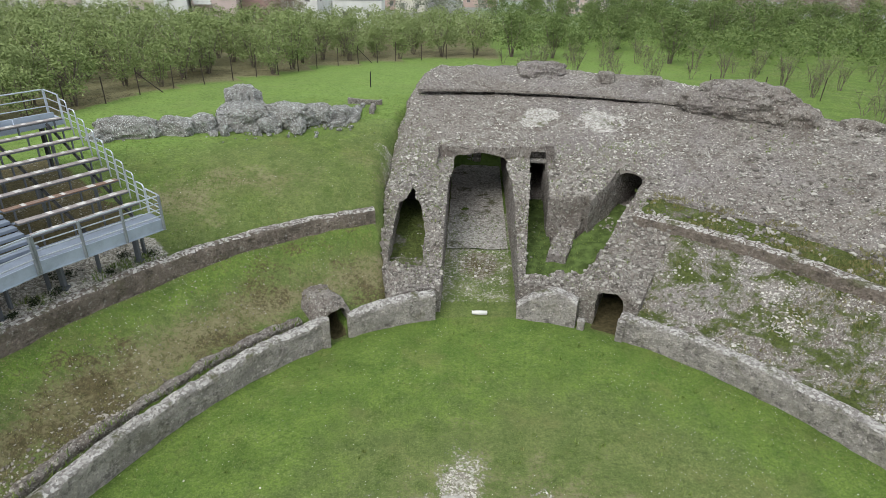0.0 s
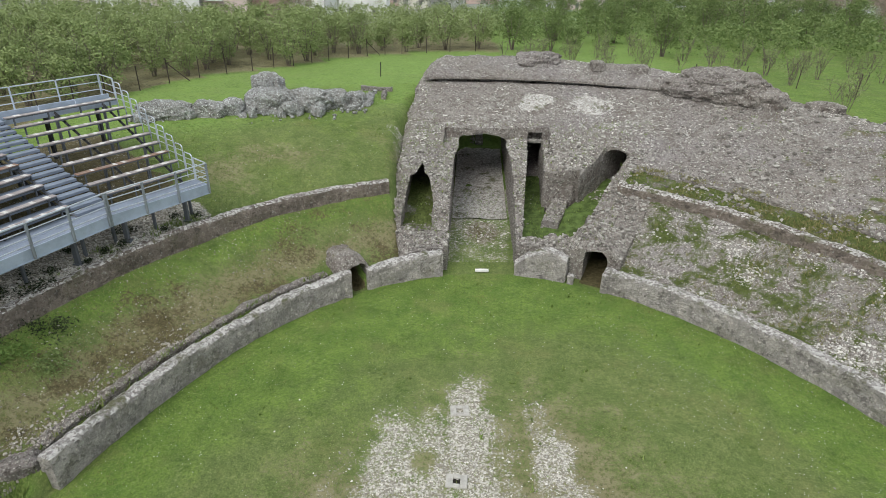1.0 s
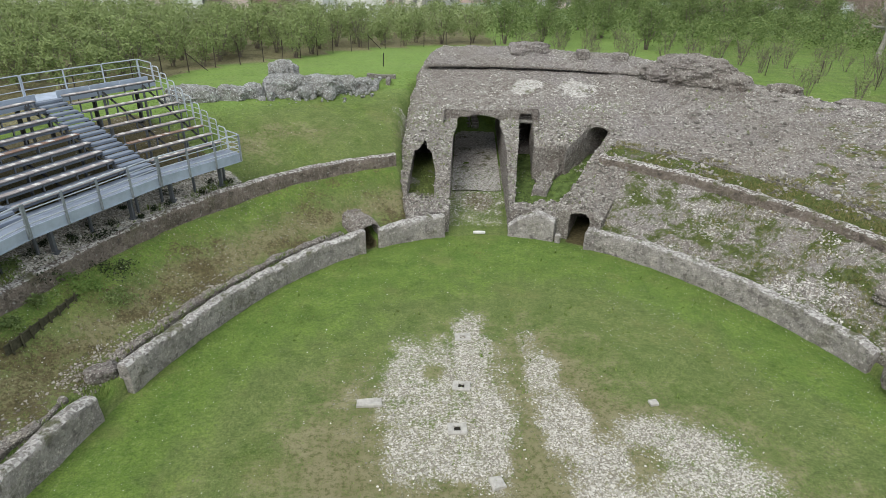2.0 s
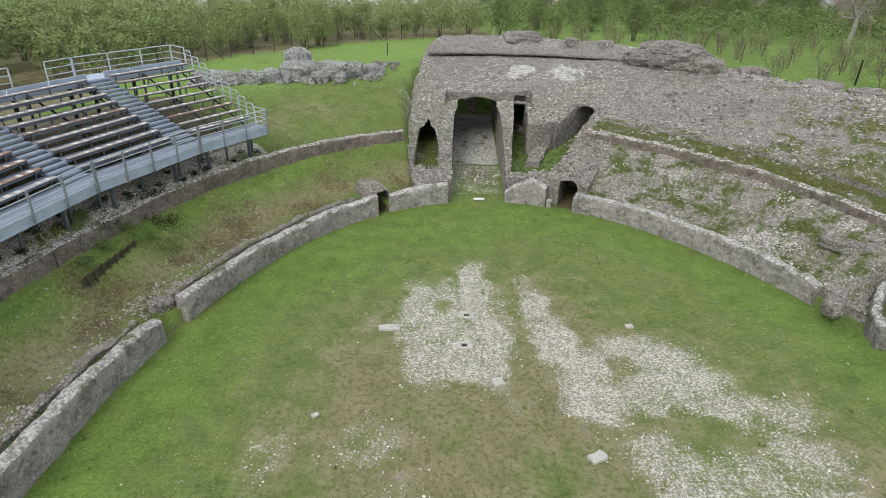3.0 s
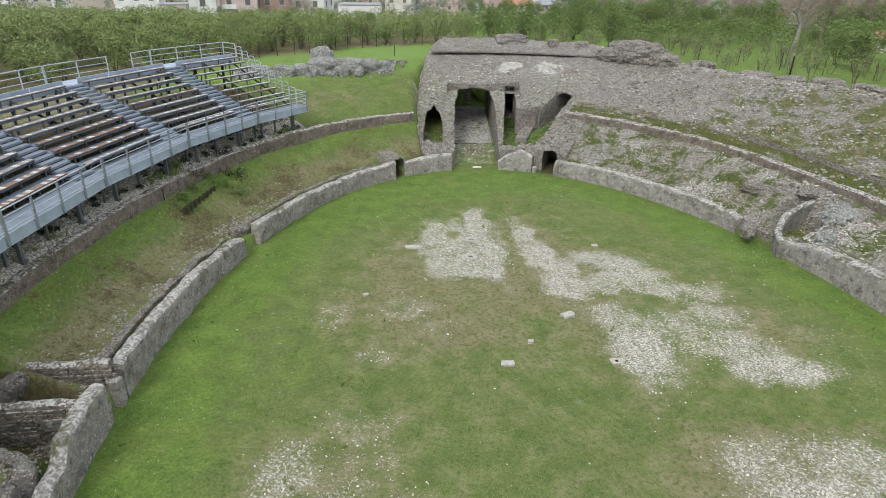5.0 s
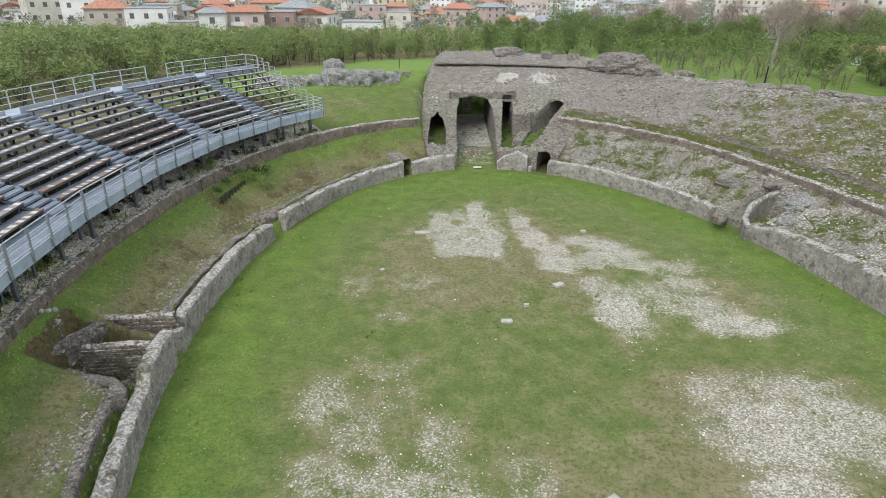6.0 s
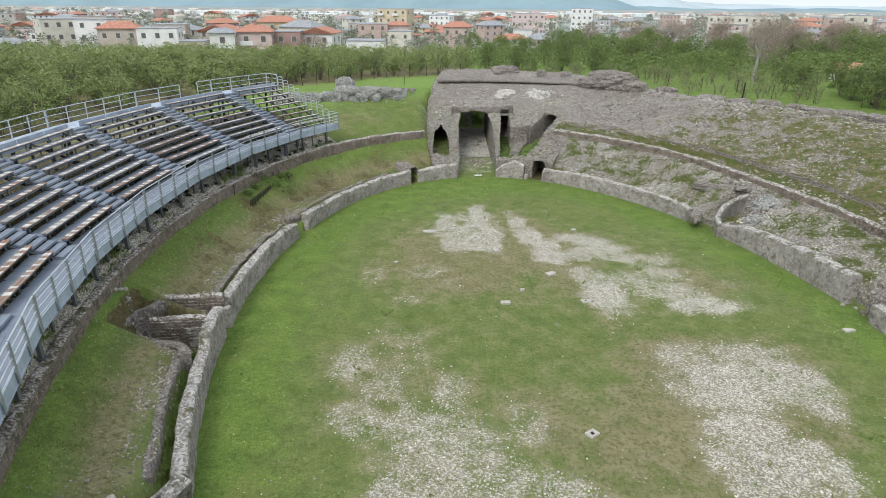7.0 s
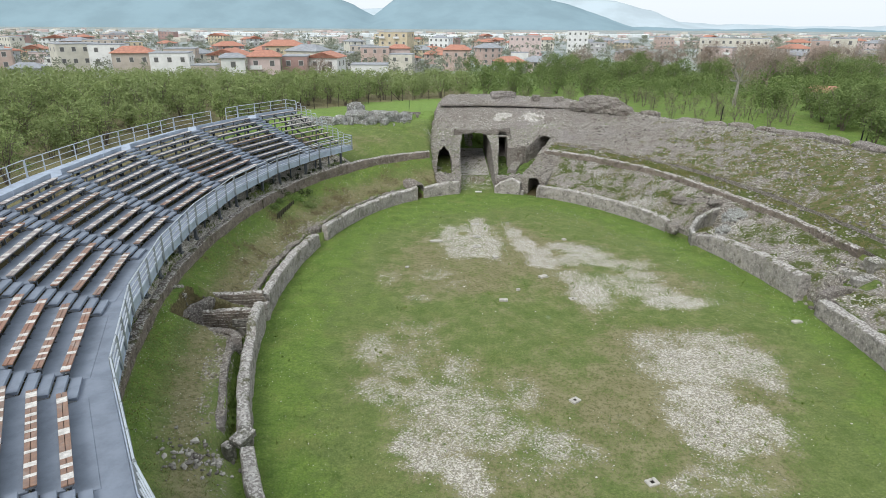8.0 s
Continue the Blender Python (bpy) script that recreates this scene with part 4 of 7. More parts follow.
def seat_section(a, b, n):
    rng = random.Random(100 + n)
    sec = tagged(new("grandstand_section"), "tiered steel grandstand section with worn brown plank benches", "grandstand", "grandstand sections")
    last = n == 0
    for k in range(ROWS_OF_SEATS):
        z = DECK + 0.02 + RISE * k
        p, q, way = chord(a, b, 1.5 + PITCH * k, 0.25 if last else 0.75, 0.75)
        # far sections get more of the boards with painted sheen
        seat = one("bench", sec, SHEENWOOD if rng.random() < (0.8 if n < 4 else 0.4 if n < 6 else 0.1) else WOOD, lambda bm: [beam(bm, p + Vector((way.y, -way.x, 0)) * s, q + Vector((way.y, -way.x, 0)) * s, z + 0.40, z + 0.445, 0.150, 0.008) for s in (-0.082, 0.082)])
        one("bench_frame", seat, LEGSTEEL, lambda bm: [beam(bm, p, q, z + 0.34, z + 0.397, 0.24)] + [beam(bm, p + way * s, p + way * (s + 0.06), z - 0.1, z + 0.38, 0.07) for s in np.linspace(0.3, (q - p).length - 0.4, 4)], "dark steel bench bearer")

        s = rng.uniform(0.1, 0.5)
        turn = math.degrees(math.atan2(way.y, way.x))
        while s < (q - p).length - 0.35:
            wide = rng.uniform(0.12, 0.34)
            u = p + way * s
            mark = new("bleached_patch", PATCH_MESH)
            mark.parent = seat
            mark.matrix_basis = pose(u.x, u.y, z + 0.4455, 0, 0, turn) @ Matrix.Diagonal((wide, 1, 1, 1))
            s += wide + rng.choice((0.28, 0.34, 0.45, 0.9))
        one("tread", sec, TREAD, lambda bm: beam(bm, *chord(a, b, 1.5 + PITCH * k - (0.42 if last else 0.34), 0.3 if last else 0.75, 0.75)[:2], z - (0.04 if last else 0.12), z, 0.20 if last else 0.76, 0.01))
    for f in (0.12, 0.5, 0.88):
        p, q, way = chord(a, b, 1.2, 0, 0)
        r, s, _ = chord(a, b, 1.2 + PITCH * ROWS_OF_SEATS, 0, 0)
        u, v = p.lerp(q, f), r.lerp(s, f)
        one("stringer", sec, DARKSTEEL, lambda bm: rod(bm, (u.x, u.y, DECK - 0.14), (v.x, v.y, DECK - 0.14 + RISE * ROWS_OF_SEATS), 0.08, 4))
        for off in (1.0, 4.6, 8.4):
            p, q, way = chord(a, b, off, 0, 0)
            u = p.lerp(q, f)
            top = DECK - 0.15 + RISE * max(0, (off - 1.25) / PITCH)
            foot = ground_z(u)
            one("leg", sec, LEGSTEEL, lambda bm: box(bm, (u.x - 0.06, u.y - 0.06, foot - 0.05), (u.x + 0.06, u.y + 0.06, top), None, 0.01))
    p, q, way = chord(a, b, 1.5 + PITCH * ROWS_OF_SEATS - 0.30, 0.35, 0.75)
    for f0, f1 in ((0.0, 0.325), (0.335, 0.66), (0.67, 1.0)):
        one("back_panel", sec, PANEL, lambda bm: beam(bm, p.lerp(q, f0), p.lerp(q, f1), DECK + RISE * 9 - 0.3, DECK + RISE * 9 + 0.34, 0.05, 0.01), "pale sheet steel panel")
    return sec


def stair(phi, n):
    st = tagged(new("grandstand_stair"), "steep grey steel stair between two blocks of benches", "stair", "grandstand stairs")
    mid = ring(phi, front(phi) + 1.0)
    out = outward(phi)
    side = Vector((-out.y, out.x, 0))
    for k in range(2 * ROWS_OF_SEATS):
        c = mid + out * (0.16 + PITCH / 2 * k)
        z = DECK + RISE / 2 * (k + 1)
        one("step", st, TREAD, lambda bm: beam(bm, c - side * 0.70, c + side * 0.70, z - 0.13, z, 0.37, 0.012))
    for s in (-0.72, 0.72):
        a, b = mid + side * s, mid + side * s + out * PITCH * 9
        one("stringer", st, LEGSTEEL, lambda bm: rod(bm, (a.x, a.y, DECK - 0.05), (b.x, b.y, DECK + RISE * 9 - 0.1), 0.06, 4))


def rail_run(owner, points, spacing, height, rails, post_r=0.032, rail_r=0.024, foot=0.25, steel=STEEL):
    """Posts and rails along points (x, y, z of the deck)."""
    for p, q in zip(points, points[1:]):
        p, q = Vector(p), Vector(q)
        n = max(1, round((q - p).length / spacing))
        for i in range(n):
            a, b = p.lerp(q, i / n), p.lerp(q, (i + 1) / n)
            one("post", owner, steel, lambda bm: box(bm, (a.x - post_r, a.y - post_r, a.z - foot), (a.x + post_r, a.y + post_r, a.z + height), None, 0.006))
            way = (b - a).normalized() * 0.05
            for r in rails:
                one("rail", owner, STEEL, lambda bm: rod(bm, a + way + Vector((0, 0, r)), b - way + Vector((0, 0, r)), rail_r if r < height - 0.1 else rail_r * 1.35, 6))
    e = Vector(points[-1])
    one("post", owner, steel, lambda bm: box(bm, (e.x - post_r, e.y - post_r, e.z - foot), (e.x + post_r, e.y + post_r, e.z + height), None, 0.006))


def walkways():
    for n, (a, b) in enumerate(zip(AISLES, AISLES[1:])):
        wk = tagged(new("front_walkway"), "grey steel walkway with pale fascia along the foot of the stand", "walkway", "grandstand walkways")

        def deck(bm):
            pts = [ring(a, front(a)), ring(b, front(b)), ring(b, front(b) + 1.12), ring(a, front(a) + 1.12)]
            low = [bm.verts.new((p.x, p.y, DECK - 0.06)) for p in pts]
            top = [bm.verts.new((p.x, p.y, DECK)) for p in pts]
            bm.faces.new(top)
            bm.faces.new(low[::-1])
            for i in range(4):
                bm.faces.new((low[i], low[(i + 1) % 4], top[(i + 1) % 4], top[i]))
        one("deck", wk, TREAD, deck)
        p, q, way = chord(a, b, -0.04, 0, 0)
        one("fascia", wk, PANEL, lambda bm: (beam(bm, p, q, DECK - 0.42, DECK + 0.05, 0.05, 0.008), beam(bm, p, q, DECK - 0.44, DECK - 0.40, 0.12)), "pale blue-grey steel fascia")
        for f in (0.2, 0.8):
            u = chord(a, b, 0.75, 0, 0)[0].lerp(chord(a, b, 0.75, 0, 0)[1], f)
            foot = ground_z(u)
            one("leg", wk, LEGSTEEL, lambda bm: (box(bm, (u.x - 0.09, u.y - 0.09, foot - 0.05), (u.x + 0.09, u.y + 0.09, DECK - 0.06), None, 0.01), box(bm, (u.x - 0.16, u.y - 0.16, foot - 0.06), (u.x + 0.16, u.y + 0.16, foot + 0.05))))
        rl = tagged(new("front_railing"), "galvanised steel railing with four rails on the walkway edge", "railing", "grandstand railings")
        r0, r1, way = chord(a, b, -0.115, 0.04, 0.04)
        rail_run(rl, [(r0.x, r0.y, DECK), (r1.x, r1.y, DECK)], 1.75, 1.08, (0.22, 0.5, 0.78, 1.08), 0.045, 0.026, 0.40, RAILPOST)
        # the walkway along the top
        top = DECK + RISE * 9
        bk = tagged(new("back_walkway"), "pale steel walkway along the top of the stand", "walkway", "grandstand walkways")
        o0, o1 = 1.5 + PITCH * 9 - 0.35, 10.1

        def back_deck(bm):
            pts = [ring(a, front(a) + o0), ring(b, front(b) + o0), ring(b, front(b) + o1), ring(a, front(a) + o1)]
            low = [bm.verts.new((p.x, p.y, top - 0.3)) for p in pts]
            up = [bm.verts.new((p.x, p.y, top - 0.04)) for p in pts]
            bm.faces.new(up)
            bm.faces.new(low[::-1])
            for i in range(4):
                bm.faces.new((low[i], low[(i + 1) % 4], up[(i + 1) % 4], up[i]))
        one("deck", bk, PANEL, back_deck)
        for f in (0.1, 0.5, 0.9):
            c = chord(a, b, 9.6, 0, 0)
            u = c[0].lerp(c[1], f)
            foot = ground_z(u)
            one("leg", bk, DARKSTEEL, lambda bm: box(bm, (u.x - 0.09, u.y - 0.09, foot - 0.05), (u.x + 0.09, u.y + 0.09, top - 0.3), None, 0.01))
        rb = tagged(new("back_railing"), "galvanised steel railing behind the top walkway", "railing", "grandstand railings")
        r0, r1, way = chord(a, b, 10.05, 0.04, 0.04)
        if n == 1:
            mid = r0.lerp(r1, 0.45)
            gap = r0.lerp(r1, 0.20)
            rail_run(rb, [(mid.x, mid.y, top), (r1.x, r1.y, top)], 1.9, 1.08, (0.28, 0.68, 1.08))
            rail_run(rb, [(r0.x, r0.y, top), (gap.x, gap.y, top)], 1.9, 1.08, (0.28, 0.68, 1.08))
        else:
            rail_run(rb, [(r0.x, r0.y, top), (r1.x, r1.y, top)], 1.9, 1.08, (0.28, 0.68, 1.08))


def side_railing():
    """Stepped railing up the open end of the stand, one panel a row."""
    a = AISLES[0]
    sr = tagged(new("side_railing"), "stepped galvanised railing up the end of the stand", "railing")
    out = outward(a)
    b0 = ring(a, front(a))
    c0 = b0 + out * 1.1
    rail_run(sr, [(b0.x, b0.y, DECK), (c0.x, c0.y, DECK)], 1.1, 1.08, (0.22, 0.5, 0.78, 1.08))
    for k in range(ROWS_OF_SEATS):
        z = DECK + RISE * k + 0.1
        p, q = b0 + out * (1.18 + PITCH * k), b0 + out * (1.18 + PITCH * (k + 1) - 0.1)

        def panel(bm):
            lo, hi = Vector((0, 0, -0.2)), Vector((0, 0, 1.12))
            c = Vector((0, 0, 1.02))
            ins = (q - p) * 0.14
            pipe(bm, [p + lo + Vector((0, 0, z)), p + c + Vector((0, 0, z)), p + ins + hi + Vector((0, 0, z)), q - ins + hi + Vector((0, 0, z)), q + c + Vector((0, 0, z)), q + lo + Vector((0, 0, z))], 0.028, 6)
            for r in (0.25, 0.55, 0.84):
                rod(bm, p + Vector((0, 0, z + r)), q + Vector((0, 0, z + r)), 0.02, 6)
        one("panel", sr, STEEL, panel)
    top = DECK + RISE * 9
    p, q = b0 + out * (1.18 + PITCH * 9), b0 + out * 10.05
    rail_run(sr, [(p.x, p.y, top), (q.x, q.y, top)], 1.2, 1.08, (0.28, 0.68, 1.08))


for n, (a, b) in enumerate(zip(AISLES, AISLES[1:])):
    seat_section(a, b, n)
for n, a in enumerate(AISLES[1:-1]):
    stair(a, n)
walkways()
side_railing()

# ---- the land around: orchard, fences, town, hills ----
def leaf_material(name, a, b, c):
    n = Nodes(name)
    r = n.island()
    col = n.mix(n.ramp(r, 0.0, 1.0), a, b)
    col = n.mix(n.ramp(n.random(), 0.3, 1.0, 0, 0.6), col, c)
    n.bsdf.inputs["Transmission Weight"].default_value = 0.0
    return n.done(col, 0.8, spec=0.2)


LEAF = leaf_material("spring_leaves", (0.165, 0.222, 0.080), (0.280, 0.340, 0.138), (0.205, 0.255, 0.108))
DARKLEAF = leaf_material("deep_green_leaves", (0.105, 0.158, 0.050), (0.195, 0.255, 0.092), (0.140, 0.190, 0.068))
BUDS = leaf_material("brown_twigs_and_buds", (0.24, 0.185, 0.15), (0.36, 0.29, 0.24), (0.30, 0.26, 0.22))
BARK = plain_material("grey_brown_bark", (0.19, 0.16, 0.13), 0.9, 0.4, 6.0)
TWIG = plain_material("pinkish_brown_twigs", (0.26, 0.21, 0.18), 0.9, 0.3, 6.0)
PALEBARK = plain_material("pale_plane_bark", (0.36, 0.345, 0.30), 0.9, 0.45, 3.0)


def field_z(x, y):
    phi, d = ring_pos(x, y)
    return float(ground_height(phi, d))


def tube(verts, faces, points, radii, sides=5):
    base = len(verts)
    for n, (p, r) in enumerate(zip(points, radii)):
        way = (points[min(n + 1, len(points) - 1)] - points[max(n - 1, 0)]).normalized()
        a = way.orthogonal().normalized()
        b = way.cross(a)
        for i in range(sides):
            t = 2 * math.pi * i / sides
            verts.append(p + a * (r * math.cos(t)) + b * (r * math.sin(t)))
    for n in range(len(points) - 1):
        for i in range(sides):
            j = (i + 1) % sides
            k = base + n * sides
            faces.append((k + i, k + j, k + sides + j, k + sides + i))


def leaves_at(rng, centres, count, spread, size):
    """Many small pointed leaves round the centres."""
    r = np.random.RandomState(rng.randrange(1 << 30))
    c = np.repeat(np.array([tuple(p) for p in centres], float), count, 0)
    n = len(c)
    spread, size = (np.repeat(np.broadcast_to(np.asarray(k, float), len(centres)), count) for k in (spread, size))
    p = c + r.normal(0, 1, (n, 3)) * spread[:, None] * np.array((1, 1, 0.75))
    a = r.normal(0, 1, (n, 3)) * np.array((1, 1, 0.7))
    a /= np.linalg.norm(a, axis=1)[:, None]
    b = np.cross(a, r.normal(0, 1, (n, 3)))
    b *= 0.55 / np.linalg.norm(b, axis=1)[:, None]
    s = (size * r.uniform(0.6, 1.35, n) / 2)[:, None]
    s = s * 1.25
    verts = np.stack([p - a * s, p + a * 0.4 * s + b * s, p + a * s - b * 0.6 * s], 1).reshape(-1, 3)
    return verts, np.arange(3 * n).reshape(-1, 3)


def crown_clumps(rng, tall, wide, low, count):
    """Middles of leaf clumps filling an uneven dome, most of them near its skin."""
    out = []
    lobes = [(rng.uniform(0, 6.28), rng.uniform(0.75, 1.15)) for _ in range(5)]
    while len(out) < count:
        a, f = rng.uniform(0, 6.28), rng.random()
        reach = max(g * max(0.25, math.cos(a - b)) for b, g in lobes)
        r = wide * reach * math.sqrt(max(0.03, 1 - (2.0 * f - 0.75) ** 2 * 0.6)) * rng.uniform(0.35, 1.0) ** 0.5
        out.append(Vector((r * math.cos(a), r * math.sin(a), tall * (low + (0.96 - low) * f) * (1.0 - 0.10 * r / wide))))
    return out


def shrub(seed, tall, stems, leaf_count, name="hazel_tree", leaf=LEAF, label="multi-stemmed hazel tree in young green leaf", clumps=34, size=0.19):
    """A tree of several slender stems rising from the ground, with a loose clumped crown."""
    rng = random.Random(seed)
    verts, faces = [], []
    tips = crown_clumps(rng, tall, 0.42 * tall, 0.24, clumps)
    for n in range(stems):
        turn = 2 * math.pi * (n + rng.uniform(-0.3, 0.3)) / stems
        out = rng.uniform(0.20, 0.40) * tall
        pts, p = [], Vector((0.12 * math.cos(turn), 0.12 * math.sin(turn), -0.1))
        for k in range(6):
            f = k / 5
            pts.append(p + Vector((math.cos(turn) * out * f**1.35 + rng.uniform(-0.1, 0.1), math.sin(turn) * out * f**1.35 + rng.uniform(-0.1, 0.1), tall * rng.uniform(0.86, 0.98) * f**0.9)))
        tube(verts, faces, pts, [r * tall / 4.2 for r in (0.050, 0.040, 0.032, 0.024, 0.016, 0.008)], 4)
        for k, q in zip((1, 2, 2, 3, 4), sorted(tips, key=lambda c: (c - pts[3]).length)):
            tube(verts, faces, [pts[k], pts[k].lerp(q, 0.5) + Vector((0, 0, 0.06)), q], [0.022, 0.016, 0.006], 3)
    tree = tagged(new(name), label, "tree", "orchard trees")
    t = new("trunk", mesh_from("trunk", verts, faces, BARK, True))
    lv, lf = leaves_at(rng, tips, max(1, leaf_count // len(tips)), [0.075 * tall * rng.uniform(0.7, 1.3) for _ in tips], size)
    c = new("crown", mesh_from("crown", lv, lf, leaf))
    t.parent = c.parent = tree
    return tree


def bare_tree(seed, tall, name="bare_tree", label="tall bare tree with pale trunk and brown twiggy crown", bark=PALEBARK, buds=3200):
    rng = random.Random(seed)
    verts, faces, tips = [], [], []

    def grow(p, way, length, radius, depth):
        pts, q = [p], p
        for k in range(3):
            way2 = (way + Vector((rng.gauss(0, 0.14), rng.gauss(0, 0.14), rng.gauss(0, 0.08)))).normalized()
            q = q + way2 * length / 3
            pts.append(q)
        tube(verts, faces, pts, [radius, radius * 0.85, radius * 0.72, radius * 0.6], 6 if depth == 0 else 4)
        if depth >= 4:
            tips.append(q)
            return
        for _ in range(4 if depth == 0 else 3):
            side = Vector((rng.gauss(0, 1), rng.gauss(0, 1), rng.gauss(0.25, 0.5))).normalized()
            grow(pts[rng.choice((2, 3, 3))], (way * 0.6 + side * 0.75).normalized(), length * rng.uniform(0.6, 0.8), radius * 0.55, depth + 1)
    grow(Vector((0, 0, -0.2)), Vector((0, 0, 1)), tall * 0.36, tall * 0.028, 0)
    tree = tagged(new(name), label, "tree")
    t = new("trunk", mesh_from("trunk", verts, faces, bark, True))
    lv, lf = leaves_at(rng, tips, max(1, buds // len(tips)), 0.055 * tall, 0.15)
    c = new("crown", mesh_from("crown", lv, lf, BUDS))
    t.parent = c.parent = tree
    return tree


def behind_fence(x, y):
    fy = np.interp(x, [p[0] for p in FENCE], [p[1] for p in FENCE])
    return (x < FENCE[0][0] and y > -60) or (x < 4.0 and y > fy + 1.6)


def orchard():
    rng = random.Random(5)
    kinds = [shrub(40 + n, t, s, l) for n, (t, s, l) in enumerate(((4.4, 7, 2600), (4.9, 8, 3000), (3.9, 6, 2300), (4.6, 9, 2700), (4.1, 7, 2000)))]
    thin = [shrub(60 + n, t, s, l, "young_hazel_tree", LEAF, "young thinly leaved hazel tree on the meadow", 12, 0.12) for n, (t, s, l) in enumerate(((2.6, 4, 330), (3.0, 4, 480), (2.3, 3, 240)))]
    deep = [shrub(50 + n, t, s, l, "hazel_tree", DARKLEAF, "bushy dark green hazel tree beyond the meadow", 40, 0.2) for n, (t, s, l) in enumerate(((4.6, 6, 2800), (5.2, 7, 3200), (4.0, 6, 2400)))]
    lofty = [shrub(80 + n, t, s, l, "leafy_tree", DARKLEAF, "taller leafy green tree beyond the meadow", 46, 0.26) for n, (t, s, l) in enumerate(((7.0, 4, 3000), (8.0, 5, 3400), (6.2, 4, 2600)))]
    spots, far, small = [], [], []
    for gx in np.arange(-150, 120, 4.0):
        for gy in np.arange(-44, 132, 4.2):
            x, y = gx + rng.uniform(-1.1, 1.1) + 0.2 * gy, gy + rng.uniform(-1.1, 1.1)
            if x < 4 and behind_fence(x, y) and not (x > -33 and y < 36):
                if x < -36 and y < 28 or y > 28:
                    (spots if math.hypot(x + 3, y - 10) < 82 else far).append((x, y))
            elif x >= 4 and y > 56:
                edge = 78 - 0.25 * (x - 4)
                if y > edge and rng.random() < 0.9:
                    (spots if math.hypot(x - 10, y - 30) < 76 else far).append((x, y))
                elif rng.random() < 0.85 and math.hypot(x - 8, y - 30) < 66 and y > 54:
                    small.append((x, y))
            elif x > 42 and y > 10 and rng.random() < 0.75:
                (spots if x < 60 else far).append((x, y))
            elif x > 26 and y > 34 and rng.random() < 0.85:
                small.append((x, y))
    rng.shuffle(spots)
    spots.sort(key=lambda p: math.hypot(p[0] + 3, p[1] - 10))
    far += spots[290:]
    first = {}
    for n, (x, y) in enumerate(spots[:290]):
        m = pose(x, y, field_z(x, y) - 0.05, 0, 0, rng.uniform(0, 360)) @ Matrix.Scale(rng.uniform(0.8, 1.12), 4)
        place_tree(rng.choice(kinds if x < 4 else deep), m, first)
    for x, y in small:
        k = rng.randrange(len(thin))
        m = pose(x, y, field_z(x, y) - 0.05, 0, 0, rng.uniform(0, 360)) @ Matrix.Scale(rng.uniform(0.8, 1.2), 4)
        place_tree(thin[k], m, first)
    for n in range(90):
        y = rng.uniform(84, 150)
        x = rng.uniform(6, 0.62 * y + 34)
        m = pose(x, y, field_z(x, y) - 0.05, 0, 0, rng.uniform(0, 360)) @ Matrix.Scale(rng.uniform(0.75, 1.1), 4)
        place_tree(lofty[rng.randrange(3)], m, first)
    # the further rows, one mass of loose crowns
    for side, leaf in ((-1, LEAF), (1, DARKLEAF)):
        cs = []
        for x, y in far:
            if (x - 4) * side > 0:
                at = Vector((x, y, field_z(x, y)))
                cs += [at + c for c in crown_clumps(rng, rng.uniform(3.6, 4.9), rng.uniform(1.5, 2.0), 0.2, 13)]
        lv, lf = leaves_at(rng, cs, 20, 0.38, 0.30)
        tagged(new("far_orchard", mesh_from("far_orchard", lv, lf, leaf)), "distant rows of green hazel orchard", "trees", kind="stuff")
    big = bare_tree(7, 11.5)
    big.matrix_world = pose(43.8, 58.6, field_z(43.8, 58.6), 0, 0, 40)
    brown = bare_tree(11, 11.0, "bare_tree", "leafless brown tree near the houses", TWIG, 6000)
    seen = False
    for x, y, s, r in ((62, 84, 1.0, 10), (77, 120, 1.1, 80), (95, 140, 1.0, 200), (112, 150, 1.15, 130), (60, 150, 1.0, 300), (128, 160, 1.2, 20), (140, 140, 1.1, 70), (-32, 116, 0.75, 50), (-36, 118, 0.6, 120), (150, 170, 1.2, 170), (84, 165, 1.1, 240), (104, 175, 1.0, 15), (70, 190, 1.2, 60), (120, 205, 1.3, 100), (135, 190, 1.2, 150), (150, 200, 1.3, 220), (95, 220, 1.2, 260), (168, 190, 1.3, 310), (45, 185, 1.0, 35), (180, 205, 1.3, 75), (112, 125, 1.0, 190), (132, 118, 1.1, 280), (-66, 150, 0.8, 33), (52, 118, 1.1, 5), (68, 104, 1.0, 115), (88, 112, 1.1, 222), (100, 100, 1.0, 65), (74, 140, 1.3, 170), (90, 150, 1.2, 280), (118, 132, 1.3, 340), (40, 150, 1.1, 25), (58, 170, 1.2, 95), (150, 150, 1.3, 12), (128, 175, 1.3, 61), (105, 160, 1.2, 144)):
        m = pose(x, y, field_z(x, y), 0, 0, r) @ Matrix.Scale(s, 4)
        if not seen:
            brown.matrix_world = m
            seen = True
        else:
            copy_thing(brown, m).scale = (s, s, s)


def place_tree(kind, m, first):
    s = m.to_scale()[0]
    if kind.name not in first:
        kind.matrix_world = m
        first[kind.name] = True
    else:
        copy_thing(kind, m.normalized()).scale = (s, s, s)


def wire_line(bm, points):
    """One thin wire, unbroken from post to post."""
    rings = [[bm.verts.new(p + Vector((0.006 * math.cos(a), 0, 0.006 * math.sin(a)))) for a in (0, 2.1, 4.2)] for p in points]
    for a, b in zip(rings, rings[1:]):
        for i in range(3):
            bm.faces.new((a[i], a[(i + 1) % 3], b[(i + 1) % 3], b[i]))


